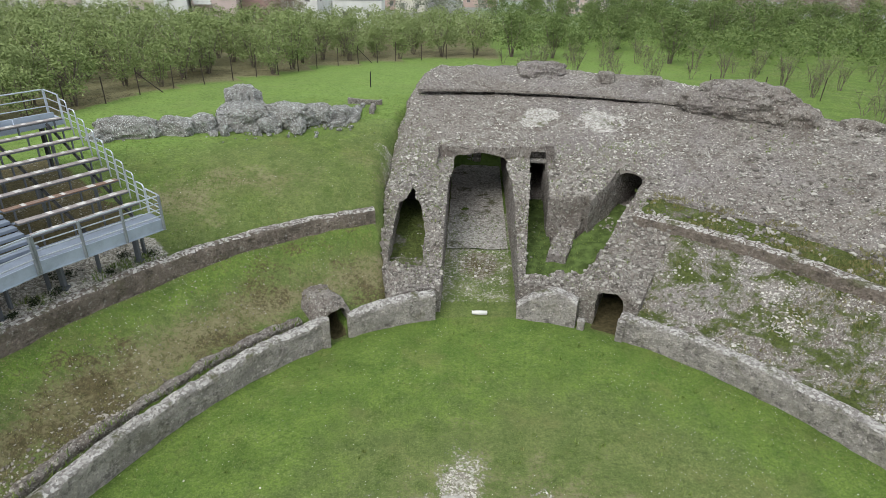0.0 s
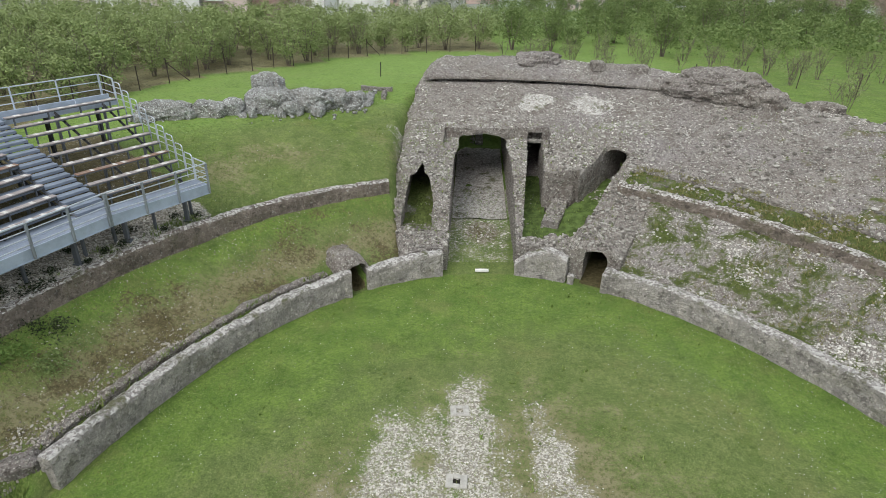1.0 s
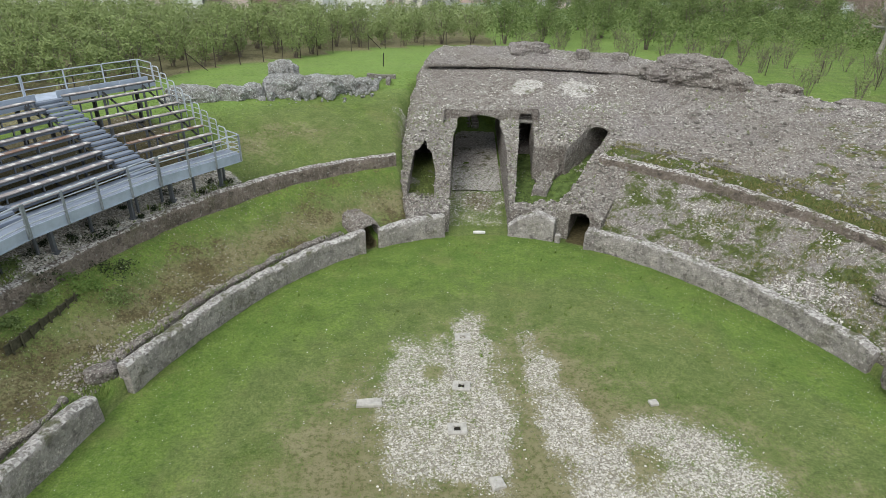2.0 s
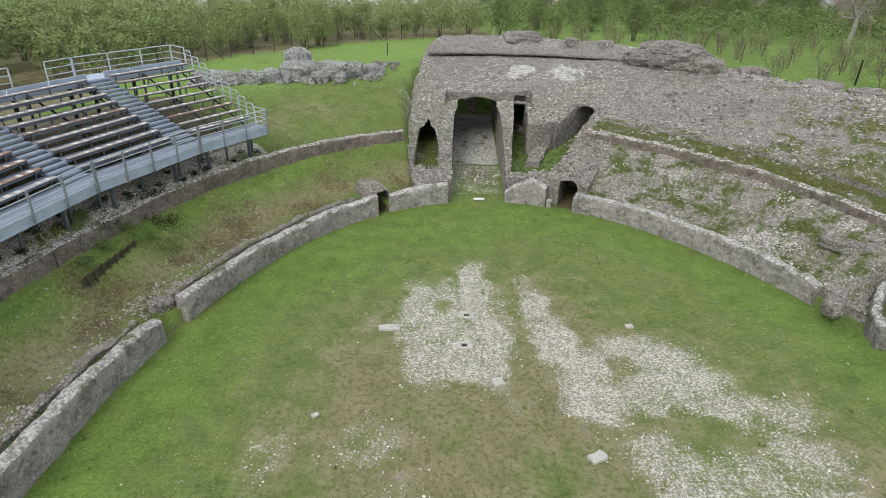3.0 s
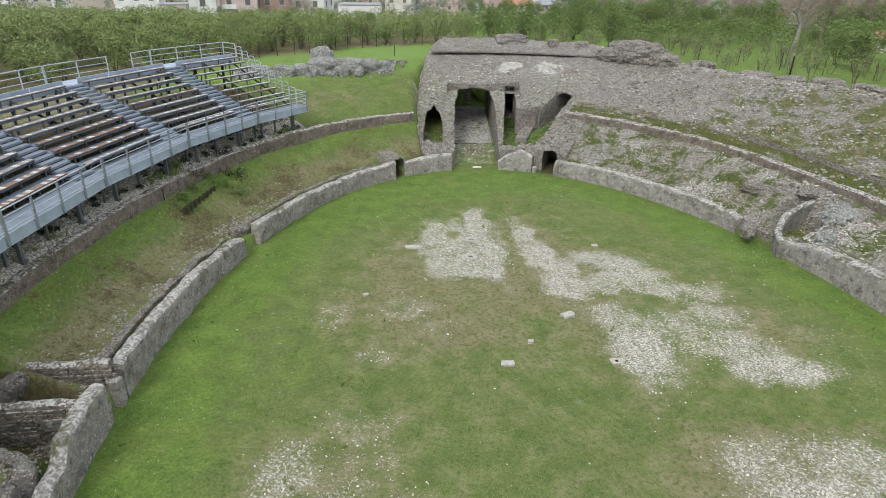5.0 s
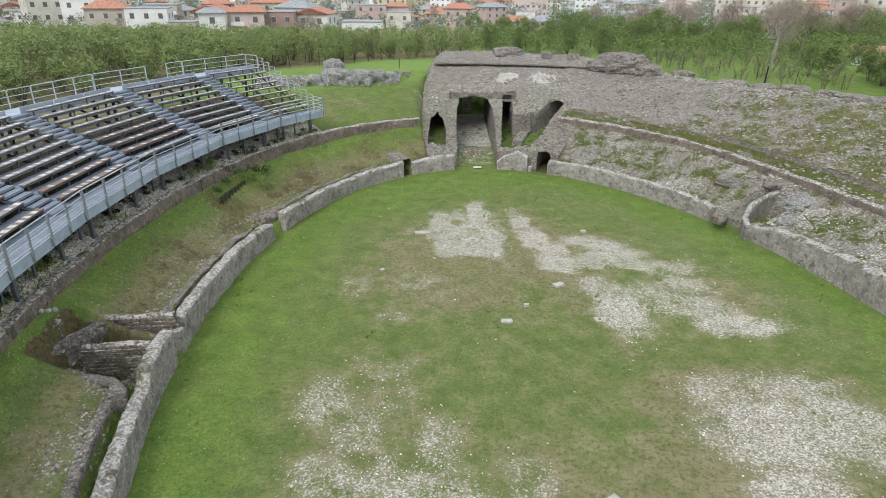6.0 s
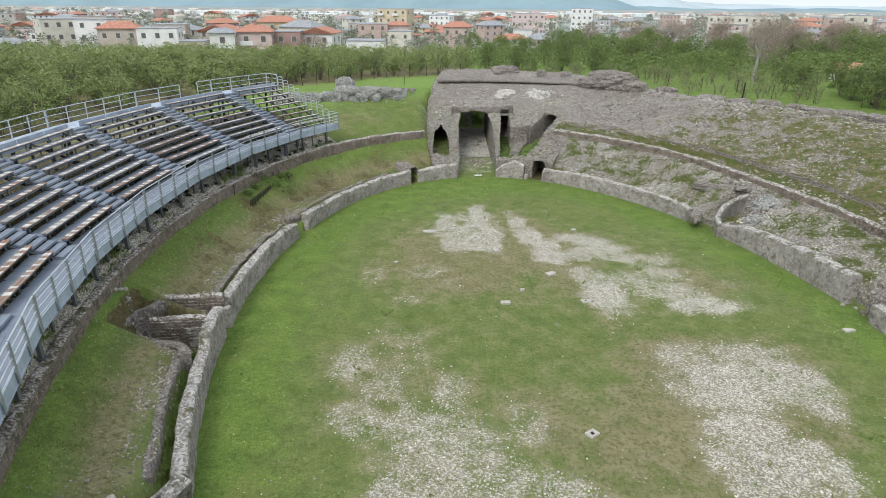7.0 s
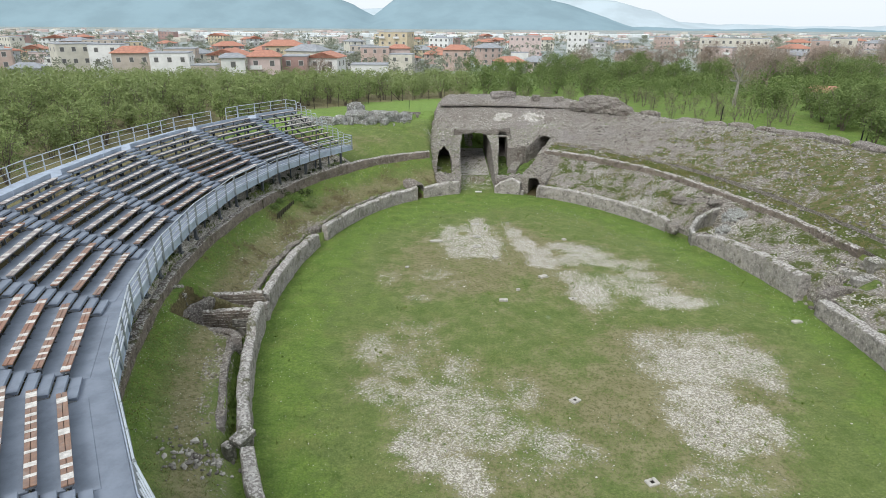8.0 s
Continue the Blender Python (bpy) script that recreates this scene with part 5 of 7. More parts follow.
def fences():
    rng = random.Random(9)
    DARKPOST = plain_material("dark_weathered_fence_wood", (0.075, 0.06, 0.05), 0.9, 0.4, 8.0)
    fence = tagged(new("fence"), "leaning wooden posts with thin wires along the orchard edge", "fence")
    pts = []
    for a, b in zip(FENCE, FENCE[1:]):
        n = int(math.dist(a, b) / 2.3)
        pts += [(a[0] + (b[0] - a[0]) * i / n, a[1] + (b[1] - a[1]) * i / n) for i in range(n)]
    tops = []
    for i, (x, y) in enumerate(pts):
        z = field_z(x, y)
        top = Vector((x + rng.gauss(0, 0.06), y + rng.gauss(0, 0.06), z + rng.uniform(1.7, 2.1)))
        tops.append(top)
        one("post", fence, DARKPOST, lambda bm: rod(bm, (x, y, z - 0.2), top, 0.045, 6))
        if i % 9 == 4:
            one("brace", fence, DARKPOST, lambda bm: rod(bm, (x + 1.3, y + 1.0, z), top - Vector((0, 0, 0.3)), 0.04, 6))
    for h in (0.35, 0.9, 1.4):
        one("wire", fence, DARKPOST, lambda bm: wire_line(bm, [t - Vector((0, 0, 1.7 - h)) for t in tops]))
    right = tagged(new("fence"), "sparse thin dark posts of a wire fence across the meadow", "fence")
    for x, y in ((20.5, 52.8), (23.8, 50.2), (27.0, 47.6), (30.4, 45.0), (33.8, 42.5), (37.0, 40.0), (40.4, 37.0), (43.4, 33.0), (46.0, 28.5)):
        z = field_z(x, y)
        one("post", right, DARKPOST, lambda bm: rod(bm, (x, y, z - 0.2), (x + rng.gauss(0, 0.08), y, z + 1.75), 0.04, 6))
    BLACK = plain_material("black_painted_post", (0.02, 0.02, 0.021), 0.6, 0.2, 6.0)
    for x, y, h in ((32.2, 37.4, 2.0), (42.8, 26.1, 2.1), (43.3, 26.0, 2.1), (-7.8, 49.4, 1.2)):
        z = field_z(x, y)
        bm = bmesh.new()
        rod(bm, (0, 0, -0.2), (0, 0, h), 0.075 if h > 1.5 else 0.04, 8)
        rod(bm, (0, 0, h), (0, 0, h + 0.05), 0.05 if h > 1.5 else 0.03, 8)
        post = part("marker_post", bm, BLACK)
        post.matrix_world = pose(x, y, z, 0, 1.5)
        tagged(post, "short black post standing on the meadow", "post", "black posts")


# ---- the town ----
def house_wall(name, tone):
    n = Nodes(name)
    stain = n.noise(0.5, 6, 0.65)
    col = n.mix(n.ramp(stain, 0.35, 0.75, 0, 0.7), tone, tuple(0.72 * c for c in tone))
    n.bump(n.noise(6.0, 4), 0.1, 0.01)
    return n.done(col, 0.9, spec=0.2)


# plaster and tile tones muted, with some distance haze mixed into them
WALLS = {k: house_wall("plaster_" + k, v) for k, v in {"white": (0.72, 0.73, 0.72), "cream": (0.60, 0.58, 0.51), "yellow": (0.58, 0.50, 0.36), "tan": (0.48, 0.43, 0.38), "pink": (0.58, 0.48, 0.46), "salmon": (0.50, 0.39, 0.35), "brick": (0.38, 0.26, 0.24), "grey": (0.46, 0.46, 0.46)}.items()}
ROOF_RED = plain_material("terracotta_roof_tiles", (0.52, 0.255, 0.185), 0.85, 0.35, 1.5)
ROOF_GREY = plain_material("grey_roof_sheet", (0.34, 0.36, 0.39), 0.7, 0.3, 1.0)
SHUTTER = plain_material("dark_shutters", (0.15, 0.15, 0.15), 0.6, 0.3, 3.0)
PALE = plain_material("pale_window_frames", (0.60, 0.60, 0.58), 0.7, 0.2, 3.0)


def window_meshes():
    bm = bmesh.new()
    for lo, hi in (((-0.62, -0.05, -0.08), (0.62, 0.05, 0)), ((-0.62, -0.05, 1.3), (0.62, 0.05, 1.38)), ((-0.62, -0.05, 0), (-0.54, 0.05, 1.3)), ((0.54, -0.05, 0), (0.62, 0.05, 1.3))):
        box(bm, lo, hi)
    made = []
    for name, mat in (("window", PALE), ("pane", SHUTTER)):
        if name == "pane":
            bm = bmesh.new()
            box(bm, (-0.54, -0.02, 0), (0.54, 0.03, 1.3))
        me = bpy.data.meshes.new(name)
        bm.to_mesh(me)
        bm.free()
        me.materials.append(mat)
        made.append(me)
    return made


WINDOW, PANE = window_meshes()


def house(x, y, wide, top, walls, roof="flat", storeys=2, deep=9.0, turn=0.0, balcony=False, chimney=False, label=""):
    """A house whose long side looks at the arena: body, roof, windows, and what else shows."""
    z = field_z(x, y)
    high = max(2.6, top - z)
    ob = tagged(empty("house", (x, y, z), turn), label or {"flat": "flat-roofed plastered town house", "hip": "plastered house under a red tiled roof", "gable": "plastered house with red gabled roof", "hipgrey": "plastered house under a grey roof", "shed": "small whitewashed shed under a rusty roof"}[roof], "house", "town houses")
    eave = high if roof == "flat" else high - min(2.0, 0.17 * wide)

    def body(bm):
        box(bm, (-wide / 2, -deep / 2, -0.6), (wide / 2, deep / 2, eave), None, 0.04)
        if roof == "gable":
            f = [bm.verts.new((s * wide / 2, w * deep / 2, eave)) for w in (-1, 1) for s in (-1, 1)]
            r = [bm.verts.new((0, w * deep / 2, high - 0.1)) for w in (-1, 1)]
            for q in ((f[0], f[1], r[0]), (f[3], f[2], r[1]), (f[0], r[0], r[1], f[2]), (f[1], f[3], r[1], r[0])):
                bm.faces.new(q)
    one("wall", ob, WALLS[walls], body)

    def cover(bm):
        o = 0.5
        a, b = wide / 2 + o, deep / 2 + o
        if roof == "flat":
            box(bm, (-wide / 2 - 0.12, -deep / 2 - 0.12, eave), (wide / 2 + 0.12, deep / 2 + 0.12, eave + 0.22), None, 0.03)
            return
        lo = [(-a, -b), (a, -b), (a, b), (-a, b)]
        ridge = {"gable": [(0, -b), (0, b)], "shed": [(-a, b), (a, b)]}.get(roof, [(-a * 0.45, 0), (a * 0.45, 0)])
        for dz in (0.0, 0.16):
            v = [bm.verts.new((p[0], p[1], eave + dz)) for p in lo]
            r = [bm.verts.new((p[0], p[1], high + dz)) for p in ridge]
            if roof == "gable":
                fs = [(v[0], r[0], r[1], v[3]), (v[1], v[2], r[1], r[0]), (v[0], v[1], r[0]), (v[2], v[3], r[1])]
            elif roof == "shed":
                fs = [(v[0], v[1], r[1], r[0]), (v[1], v[2], r[1]), (v[3], v[0], r[0])]
            else:
                fs = [(v[0], v[1], r[1], r[0]), (v[1], v[2], r[1]), (v[2], v[3], r[0], r[1]), (v[3], v[0], r[0])]
            for f in fs:
                bm.faces.new(f)
        for p, q in zip(lo, lo[1:] + lo[:1]):
            bm.faces.new([bm.verts.new(c) for c in ((*p, eave), (*q, eave), (*q, eave + 0.16), (*p, eave + 0.16))])
    rf = one("roof", ob, ROOF_GREY if roof in ("flat", "hipgrey") else ROOF_RED, cover)
    if chimney:
        one("chimney", rf, WALLS["brick"], lambda bm: (box(bm, (-0.35, 0.2, eave), (0.35, 0.9, high + 1.0)), box(bm, (-0.45, 0.1, high + 0.95), (0.45, 1.0, high + 1.1))))
    count = max(1, int(wide / 3.2))
    rise = eave / storeys
    for s in range(storeys):
        for i in range(count):
            cx = -wide / 2 + wide * (i + 0.5) / count
            z0 = rise * s + 0.38 * rise
            w = new("window", WINDOW)
            w.parent = ob
            w.matrix_basis = pose(cx, -deep / 2, z0)
            pane = new("pane", PANE)
            pane.parent = w
            pane["label"] = "dark shuttered pane"
            if balcony and s == storeys - 1 and i % 2 == 0:
                one("balcony", ob, WALLS["white"], lambda bm: (box(bm, (cx - 1.5, -deep / 2 - 1.2, z0 - 0.75), (cx + 1.5, -deep / 2, z0 - 0.6)), box(bm, (cx - 1.5, -deep / 2 - 1.2, z0 - 0.6), (cx + 1.5, -deep / 2 - 1.1, z0 + 0.25))))
    for side in (-1, 1):
        for i in range(2):
            cy, z0 = -deep / 2 + deep * (i + 0.5) / 2, rise * (storeys - 1) + 0.38 * rise
            w = new("window", WINDOW)
            w.parent = ob
            w.matrix_basis = pose(side * wide / 2, cy, z0, 0, 0, 90 * side)
            pane = new("pane", PANE)
            pane.parent = w
    return ob


def town():
    house(-109.5, 168, 9.5, 9.9, "white", "flat", 3, 10, 10)
    house(-121.5, 170, 13.0, 10.0, "cream", "flat", 3, 12, 40)
    house(-111.6, 128.2, 7.0, 6.6, "grey", "hipgrey", 1, 8, 20)
    house(-95.4, 154.1, 10.6, 9.9, "tan", "hip", 2, 9, 15)
    house(-81.9, 149.2, 10.7, 8.4, "white", "flat", 2, 9, 12)
    house(-69.0, 140.0, 6.5, 5.6, "tan", "flat", 1, 7, 8)
    house(-55.2, 121.0, 5.6, 9.7, "white", "hipgrey", 2, 8, 18)
    house(-48.5, 126.0, 8.0, 10.2, "pink", "hip", 2, 9, 12, True, True)
    house(-41.6, 132.0, 6.5, 8.6, "brick", "flat", 2, 8, 6)
    house(-61.4, 202.8, 14.9, 10.5, "yellow", "hip", 3, 10, 10)
    house(-46.0, 172.0, 11.0, 10.0, "cream", "hipgrey", 2, 10, -20, chimney=True)
    house(-34.5, 138.5, 8.4, 9.4, "white", "gable", 2, 9, -6)
    house(-21.7, 131.5, 9.6, 6.6, "white", "flat", 1, 8, 2)
    house(-23.9, 289.0, 14.9, 12.1, "yellow", "flat", 4, 12, -15, True)
    house(-28.0, 213.7, 11.0, 7.7, "salmon", "flat", 3, 9, 4)
    house(-17.0, 205.0, 9.0, 5.6, "cream", "flat", 2, 9, -4)
    house(-19.0, 222.0, 8.0, 8.4, "pink", "hip", 2, 9, 8)
    house(4.9, 229.4, 11.2, 8.2, "salmon", "hip", 2, 9, -6)
    house(51.1, 355.7, 19.3, 9.2, "pink", "flat", 3, 12, -8)
    house(88.6, 379.5, 13.3, 12.0, "white", "flat", 4, 12, -12)
    house(31.1, 227.3, 7.0, 5.4, "white", "flat", 1, 7, -4)
    house(150.0, 290.0, 32.4, 10.2, "cream", "flat", 3, 12, -26)
    house(157.3, 212.6, 8.7, 12.1, "cream", "flat", 4, 9, -30, True)
    house(163.0, 234.3, 9.5, 10.7, "salmon", "flat", 4, 9, -30)
    house(63.5, 68.4, 3.9, 7.1, "white", "shed", 1, 3.5, -30)
    house(-134.8, 148.8, 10.8, 8.9, "salmon", "flat", 3, 9, 30)
    house(-146.0, 160.0, 12.0, 9.4, "white", "flat", 3, 9, 20)
    rng = random.Random(77)
    roofs = ["flat", "flat", "flat", "hip", "hip", "gable", "hipgrey"]
    for n in range(120):
        y = rng.uniform(190, 640)
        x = rng.uniform(-0.78, 0.85) * (y + 40) - 0.015 * y
        if n % 6 == 0:
            y, x = rng.uniform(165, 230), rng.uniform(-190, -70)
        wide = rng.uniform(9, 18)
        z = field_z(x, y)
        storeys = rng.choice((2, 2, 2, 3, 3))
        house(x, y, wide, z + storeys * 3.0 + 0.6, rng.choice(list(WALLS)), rng.choice(roofs), storeys, rng.uniform(8, 12), rng.uniform(-40, 40), rng.random() < 0.3, rng.random() < 0.2)
    # the rest of the town across the plain, too far to count
    for tone, seed in (("white", 1), ("cream", 2), ("pink", 3), ("tan", 4)):
        r = np.random.RandomState(seed)
        bm = bmesh.new()
        for _ in range(260):
            y = r.uniform(560, 1500)
            x = r.uniform(-0.8, 0.9) * (y + 40)
            z = -7.6 - 0.006 * (y - 188)
            w, dp, h = r.uniform(8, 20), r.uniform(8, 14), r.uniform(5, 11)
            box(bm, (-w / 2, -dp / 2, z), (w / 2, dp / 2, z + h), pose(x, y, 0, 0, 0, r.uniform(-40, 40)), 0.3)
        tagged(part("far_town", bm, WALLS[tone]), "distant plastered houses scattered over the plain", "houses", kind="stuff")
    shed = plain_material("white_greenhouse_sheeting", (0.74, 0.78, 0.80), 0.6, 0.15, 0.3)
    for x, y, w in ((-420, 1000, 60), (-330, 980, 90), (-240, 950, 120), (-130, 960, 70), (-30, 940, 80), (90, 980, 90), (-520, 900, 60), (300, 1050, 110), (-150, 780, 50), (10, 820, 60), (190, 1080, 120)):
        z = field_z(x, y)
        bm = bmesh.new()
        for k in range(int(w / 10)):
            box(bm, (-w / 2 + 10 * k, -10, -1), (-w / 2 + 10 * k + 9.6, 10, 5.0), None, 0.4)
        g = part("greenhouse", bm, shed)
        g.matrix_world = pose(x, y, z, 0, 0, random.Random(int(x)).uniform(-12, 12))
        tagged(g, "long low white greenhouse shed on the plain", "greenhouse", "greenhouses")


def town_trees():
    """Dark crowns between the houses, too far to count."""
    rng = random.Random(31)
    cs, ss = [], []
    for _ in range(1000):
        y = rng.uniform(150, 900)
        x = rng.uniform(-0.85, 0.95) * (y + 40)
        z = field_z(x, y)
        s = rng.uniform(2.0, 4.2)
        cs += [(x + rng.gauss(0, s * 0.6), y + rng.gauss(0, s * 0.6), z + s * rng.uniform(0.5, 2.0)) for _ in range(7)]
        ss += [s] * 7
    lv, lf = leaves_at(rng, cs, 30, np.array(ss) * 0.24, np.array(ss) * 0.22)
    # leaf tones greyed: distance haze painted into the crowns
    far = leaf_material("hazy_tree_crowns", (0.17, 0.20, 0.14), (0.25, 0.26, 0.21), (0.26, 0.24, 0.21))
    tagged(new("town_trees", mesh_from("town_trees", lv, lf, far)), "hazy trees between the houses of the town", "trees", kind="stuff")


def hills():
    # distance haze is painted into the ridges' base colours
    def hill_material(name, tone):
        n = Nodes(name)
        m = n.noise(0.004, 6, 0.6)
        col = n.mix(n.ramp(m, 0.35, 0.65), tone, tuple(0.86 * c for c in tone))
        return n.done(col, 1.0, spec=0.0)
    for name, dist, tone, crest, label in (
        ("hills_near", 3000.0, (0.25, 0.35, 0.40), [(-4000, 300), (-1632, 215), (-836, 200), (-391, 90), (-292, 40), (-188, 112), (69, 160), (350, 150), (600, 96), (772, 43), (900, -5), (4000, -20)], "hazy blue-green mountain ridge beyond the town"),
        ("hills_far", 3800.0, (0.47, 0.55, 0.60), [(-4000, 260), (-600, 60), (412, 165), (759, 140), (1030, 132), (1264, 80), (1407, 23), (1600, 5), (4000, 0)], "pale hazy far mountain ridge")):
        xs = np.linspace(-4000, 4000, 260)
        top = np.interp(xs, [c[0] for c in crest], [c[1] for c in crest]) + 9 * fbm(xs / 260, xs * 0, 0, 91) + 4 * fbm(xs / 70, xs * 0, 0, 93)
        rows = []
        for f in np.linspace(0, 1, 14):
            bulge = 40 * fbm(xs / 300, xs * 0 + f * 3, 0, 95) * math.sin(math.pi * f)
            ys = np.sqrt(np.maximum(dist**2 - (0.5 * xs) ** 2, 1e5)) - 500 * (1 - f) + bulge
            rows.append(np.c_[xs, ys, -40 + (top + 40) * f**1.3])
        rows.append(np.c_[xs, rows[-1][:, 1] + 300, np.full_like(xs, -60)])
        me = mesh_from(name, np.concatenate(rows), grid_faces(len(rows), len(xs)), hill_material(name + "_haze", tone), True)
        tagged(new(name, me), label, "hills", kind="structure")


orchard()
fences()
town()
town_trees()
hills()

# ---- loose and small parts of the ruin ----
def rock(name, size, seed, material, label, place, turn=0.0, detail=3, group="", flat=0.0):
    """A broken boulder: a lumpy, faceted block with ridges and pits."""
    bm = bmesh.new()
    bmesh.ops.create_icosphere(bm, subdivisions=detail, radius=1.0)
    c = np.array([v.co.normalized()[:] for v in bm.verts])
    c = np.sign(c) * np.abs(c) ** 0.72
    r = 1 + 0.30 * fbm(c[:, 0] * 1.6 + seed, c[:, 1] * 1.6, c[:, 2] * 1.6, seed) + 0.16 * fbm(c[:, 0] * 4.2 + seed, c[:, 1] * 4.2, c[:, 2] * 4.2, seed + 3) + 0.07 * fbm(c[:, 0] * 10, c[:, 1] * 10, c[:, 2] * 10, seed + 6)
    c = c * r[:, None] * np.array(size) / 2
    if flat:
        lid = flat * size[2] / 2
        c[:, 2] = np.where(c[:, 2] > lid, lid + 0.15 * (c[:, 2] - lid), c[:, 2])
    for v, p in zip(bm.verts, c):
        v.co = p
    ob = part(name, bm, material)
    ob.matrix_world = pose(*place, 0, 0, turn)
    return tagged(ob, label, "rock" if "rock" in name else "stone", group)


def dressed(name, size, place, turn=0.0, material=None, label="", group="", tilt=(0, 0), rough=0.015, seed=1, category="stone", parent=None):
    """A squared stone with worn edges."""
    bm = bmesh.new()
    box(bm, (-size[0] / 2, -size[1] / 2, 0), (size[0] / 2, size[1] / 2, size[2]), None, min(size) * 0.12)
    bmesh.ops.subdivide_edges(bm, edges=bm.edges[:], cuts=1, use_grid_fill=True)
    p = np.array([v.co[:] for v in bm.verts])
    q = p * 3 + np.array((seed, seed, 0))
    p = p + np.stack([rough * 2 * fbm(q[:, 0] + k, q[:, 1], q[:, 2], seed + k) for k in range(3)], 1)
    for v, c in zip(bm.verts, p):
        v.co = c
    ob = part(name, bm, material or PODIUM, parent)
    ob.matrix_basis = pose(*place, tilt[0], tilt[1], turn)
    if parent is None:
        tagged(ob, label, category, group)
    return ob


def path_wall(name, points, thick, low, tops, material, label, seed=1, ragged=0.08, rough=0.06, kind="structure", step=0.2):
    """An uneven wall along places in plan."""
    pts = [Vector((*p, 0)) for p in points]
    lens = [0.0]
    for a, b in zip(pts, pts[1:]):
        lens.append(lens[-1] + (b - a).length)
    cols = max(4, int(lens[-1] / step))
    run = np.linspace(0, lens[-1], cols)
    x, y = np.interp(run, lens, [p.x for p in pts]), np.interp(run, lens, [p.y for p in pts])
    top = np.interp(run, lens, tops) + ragged * fbm(run * 1.1, run * 0 + seed, 0, seed) + 0.6 * ragged * fbm(run * 3.7, run * 0 + seed, 0, seed + 2)
    tx, ty = np.gradient(x), np.gradient(y)
    l = np.hypot(tx, ty)
    nx, ny = ty / l, -tx / l
    up = np.linspace(0, 0.9, 6)
    prof = [(-0.5, u) for u in up] + [(-0.44, 0.96), (-0.2, 1.0), (0.2, 1.0), (0.44, 0.96)] + [(0.5, u) for u in up[::-1]]
    rows = []
    for t, u in prof:
        z = low + (top - low) * u
        off = t * thick + rough * fbm(run * 1.6, z * 1.6, t * 4 + seed, seed + 5) + 0.5 * rough * fbm(run * 5, z * 5, t * 4, seed + 7)
        rows.append(np.c_[x + nx * off, y + ny * off, z])
    k = len(prof)
    faces = grid_faces(k, cols) + [tuple(r * cols for r in range(k)), tuple(r * cols + cols - 1 for r in reversed(range(k)))]
    me = mesh_from(name, np.concatenate(rows), faces, material)
    bm = bmesh.new()
    bm.from_mesh(me)
    bmesh.ops.recalc_face_normals(bm, faces=bm.faces)
    bm.to_mesh(me)
    bm.free()
    return tagged(new(name, me), label, "wall", kind=kind)


FERN = leaf_material("bright_fern_leaves", (0.17, 0.27, 0.05), (0.30, 0.40, 0.10), (0.22, 0.33, 0.07))
GRASSMAT = plain_material("rank_green_grass", (0.120, 0.175, 0.052), 0.95, 0.6, 2.0, 0.1)
MORTAR = wall_material("pale_mortar_patch", (0.56, 0.52, 0.47))
BRICK = wall_material("old_tufa_bricks", (0.31, 0.265, 0.225))
MARBLE = plain_material("white_marble_slab", (0.78, 0.77, 0.74), 0.6, 0.15, 3.0)
OLDSTONE = wall_material("grey_dressed_stone", (0.36, 0.345, 0.315))
# near-black fill that paints the shade inside the socket holes
DARKHOLE = plain_material("socket_hole_shade", (0.03, 0.026, 0.02), 0.95, 0.3, 5.0)

# arched door hood on the left bank
def door_hood():
    p, d = np.meshgrid(np.linspace(107.6, 112.4, 44), np.arange(0.3, 2.6, 0.1))
    side = np.abs(p - 110.0) / 2.4
    z = np.interp(d, [0.3, 0.6, 1.4, 2.2, 3.2], [1.55, 1.74, 1.78, 1.70, 1.75]) - 0.55 * side**2.2
    x, y = ring_xy(p, d)
    z = z + 0.12 * fbm(x * 2, y * 2, 0, 33) + 0.12 * fbm(x * 6, y * 6, 0, 35)
    ob = new("door_vault", solid_sheet("door_vault", p, d, z, -0.3, CONCRETE))
    a, b = ring(109.9, -0.4), ring(109.6, 2.65)
    carve(ob, [cutter(along((a.x, a.y, -0.5, 1.15, 1.0, 1.5), (b.x, b.y, -0.5, 1.1, 0.95, 1.42), 0.25), 0, 0, "arch", 0, 0.05, 23)])
    tagged(ob, "low arched rubble doorway set into the grass bank", "doorway", kind="structure")


door_hood()
for n, (phi, d, h, w) in enumerate(((111.75, 0.08, 1.5, 0.34), (107.95, 0.2, 1.25, 0.36), (68.3, 0.02, 1.15, 0.34), (73.6, 0.1, 0.6, 0.34))):
    q = ring(phi, d)
    dressed("door_jamb", (w, 0.36, h), (q.x, q.y, -0.08), phi - 90, PODIUM, "upright dressed stone jamb beside the arena door", "door jambs", seed=n)

# the gate: pier stubs, lintel, rear masonry, pale mortar, crest stones
path_wall("wall_pier_1", [(4.68, 27.7), (5.15, 29.0), (5.72, 30.9)], 1.0, 1.1, [1.95, 2.08, 2.25], CONCRETE, "low flat-topped masonry pier stub before the gate", 3, 0.03, 0.04)
path_wall("wall_pier_2", [(5.0, 30.95), (6.35, 30.75)], 0.5, 1.2, [2.9, 3.2], CONCRETE, "broken face of a gate pier", 5, 0.25, 0.12)
dressed("lintel", (1.3, 0.4, 0.2), (4.38, 36.0, 4.16), -4, OLDSTONE, "pale stone lintel over the narrow passage", seed=4, category="lintel")


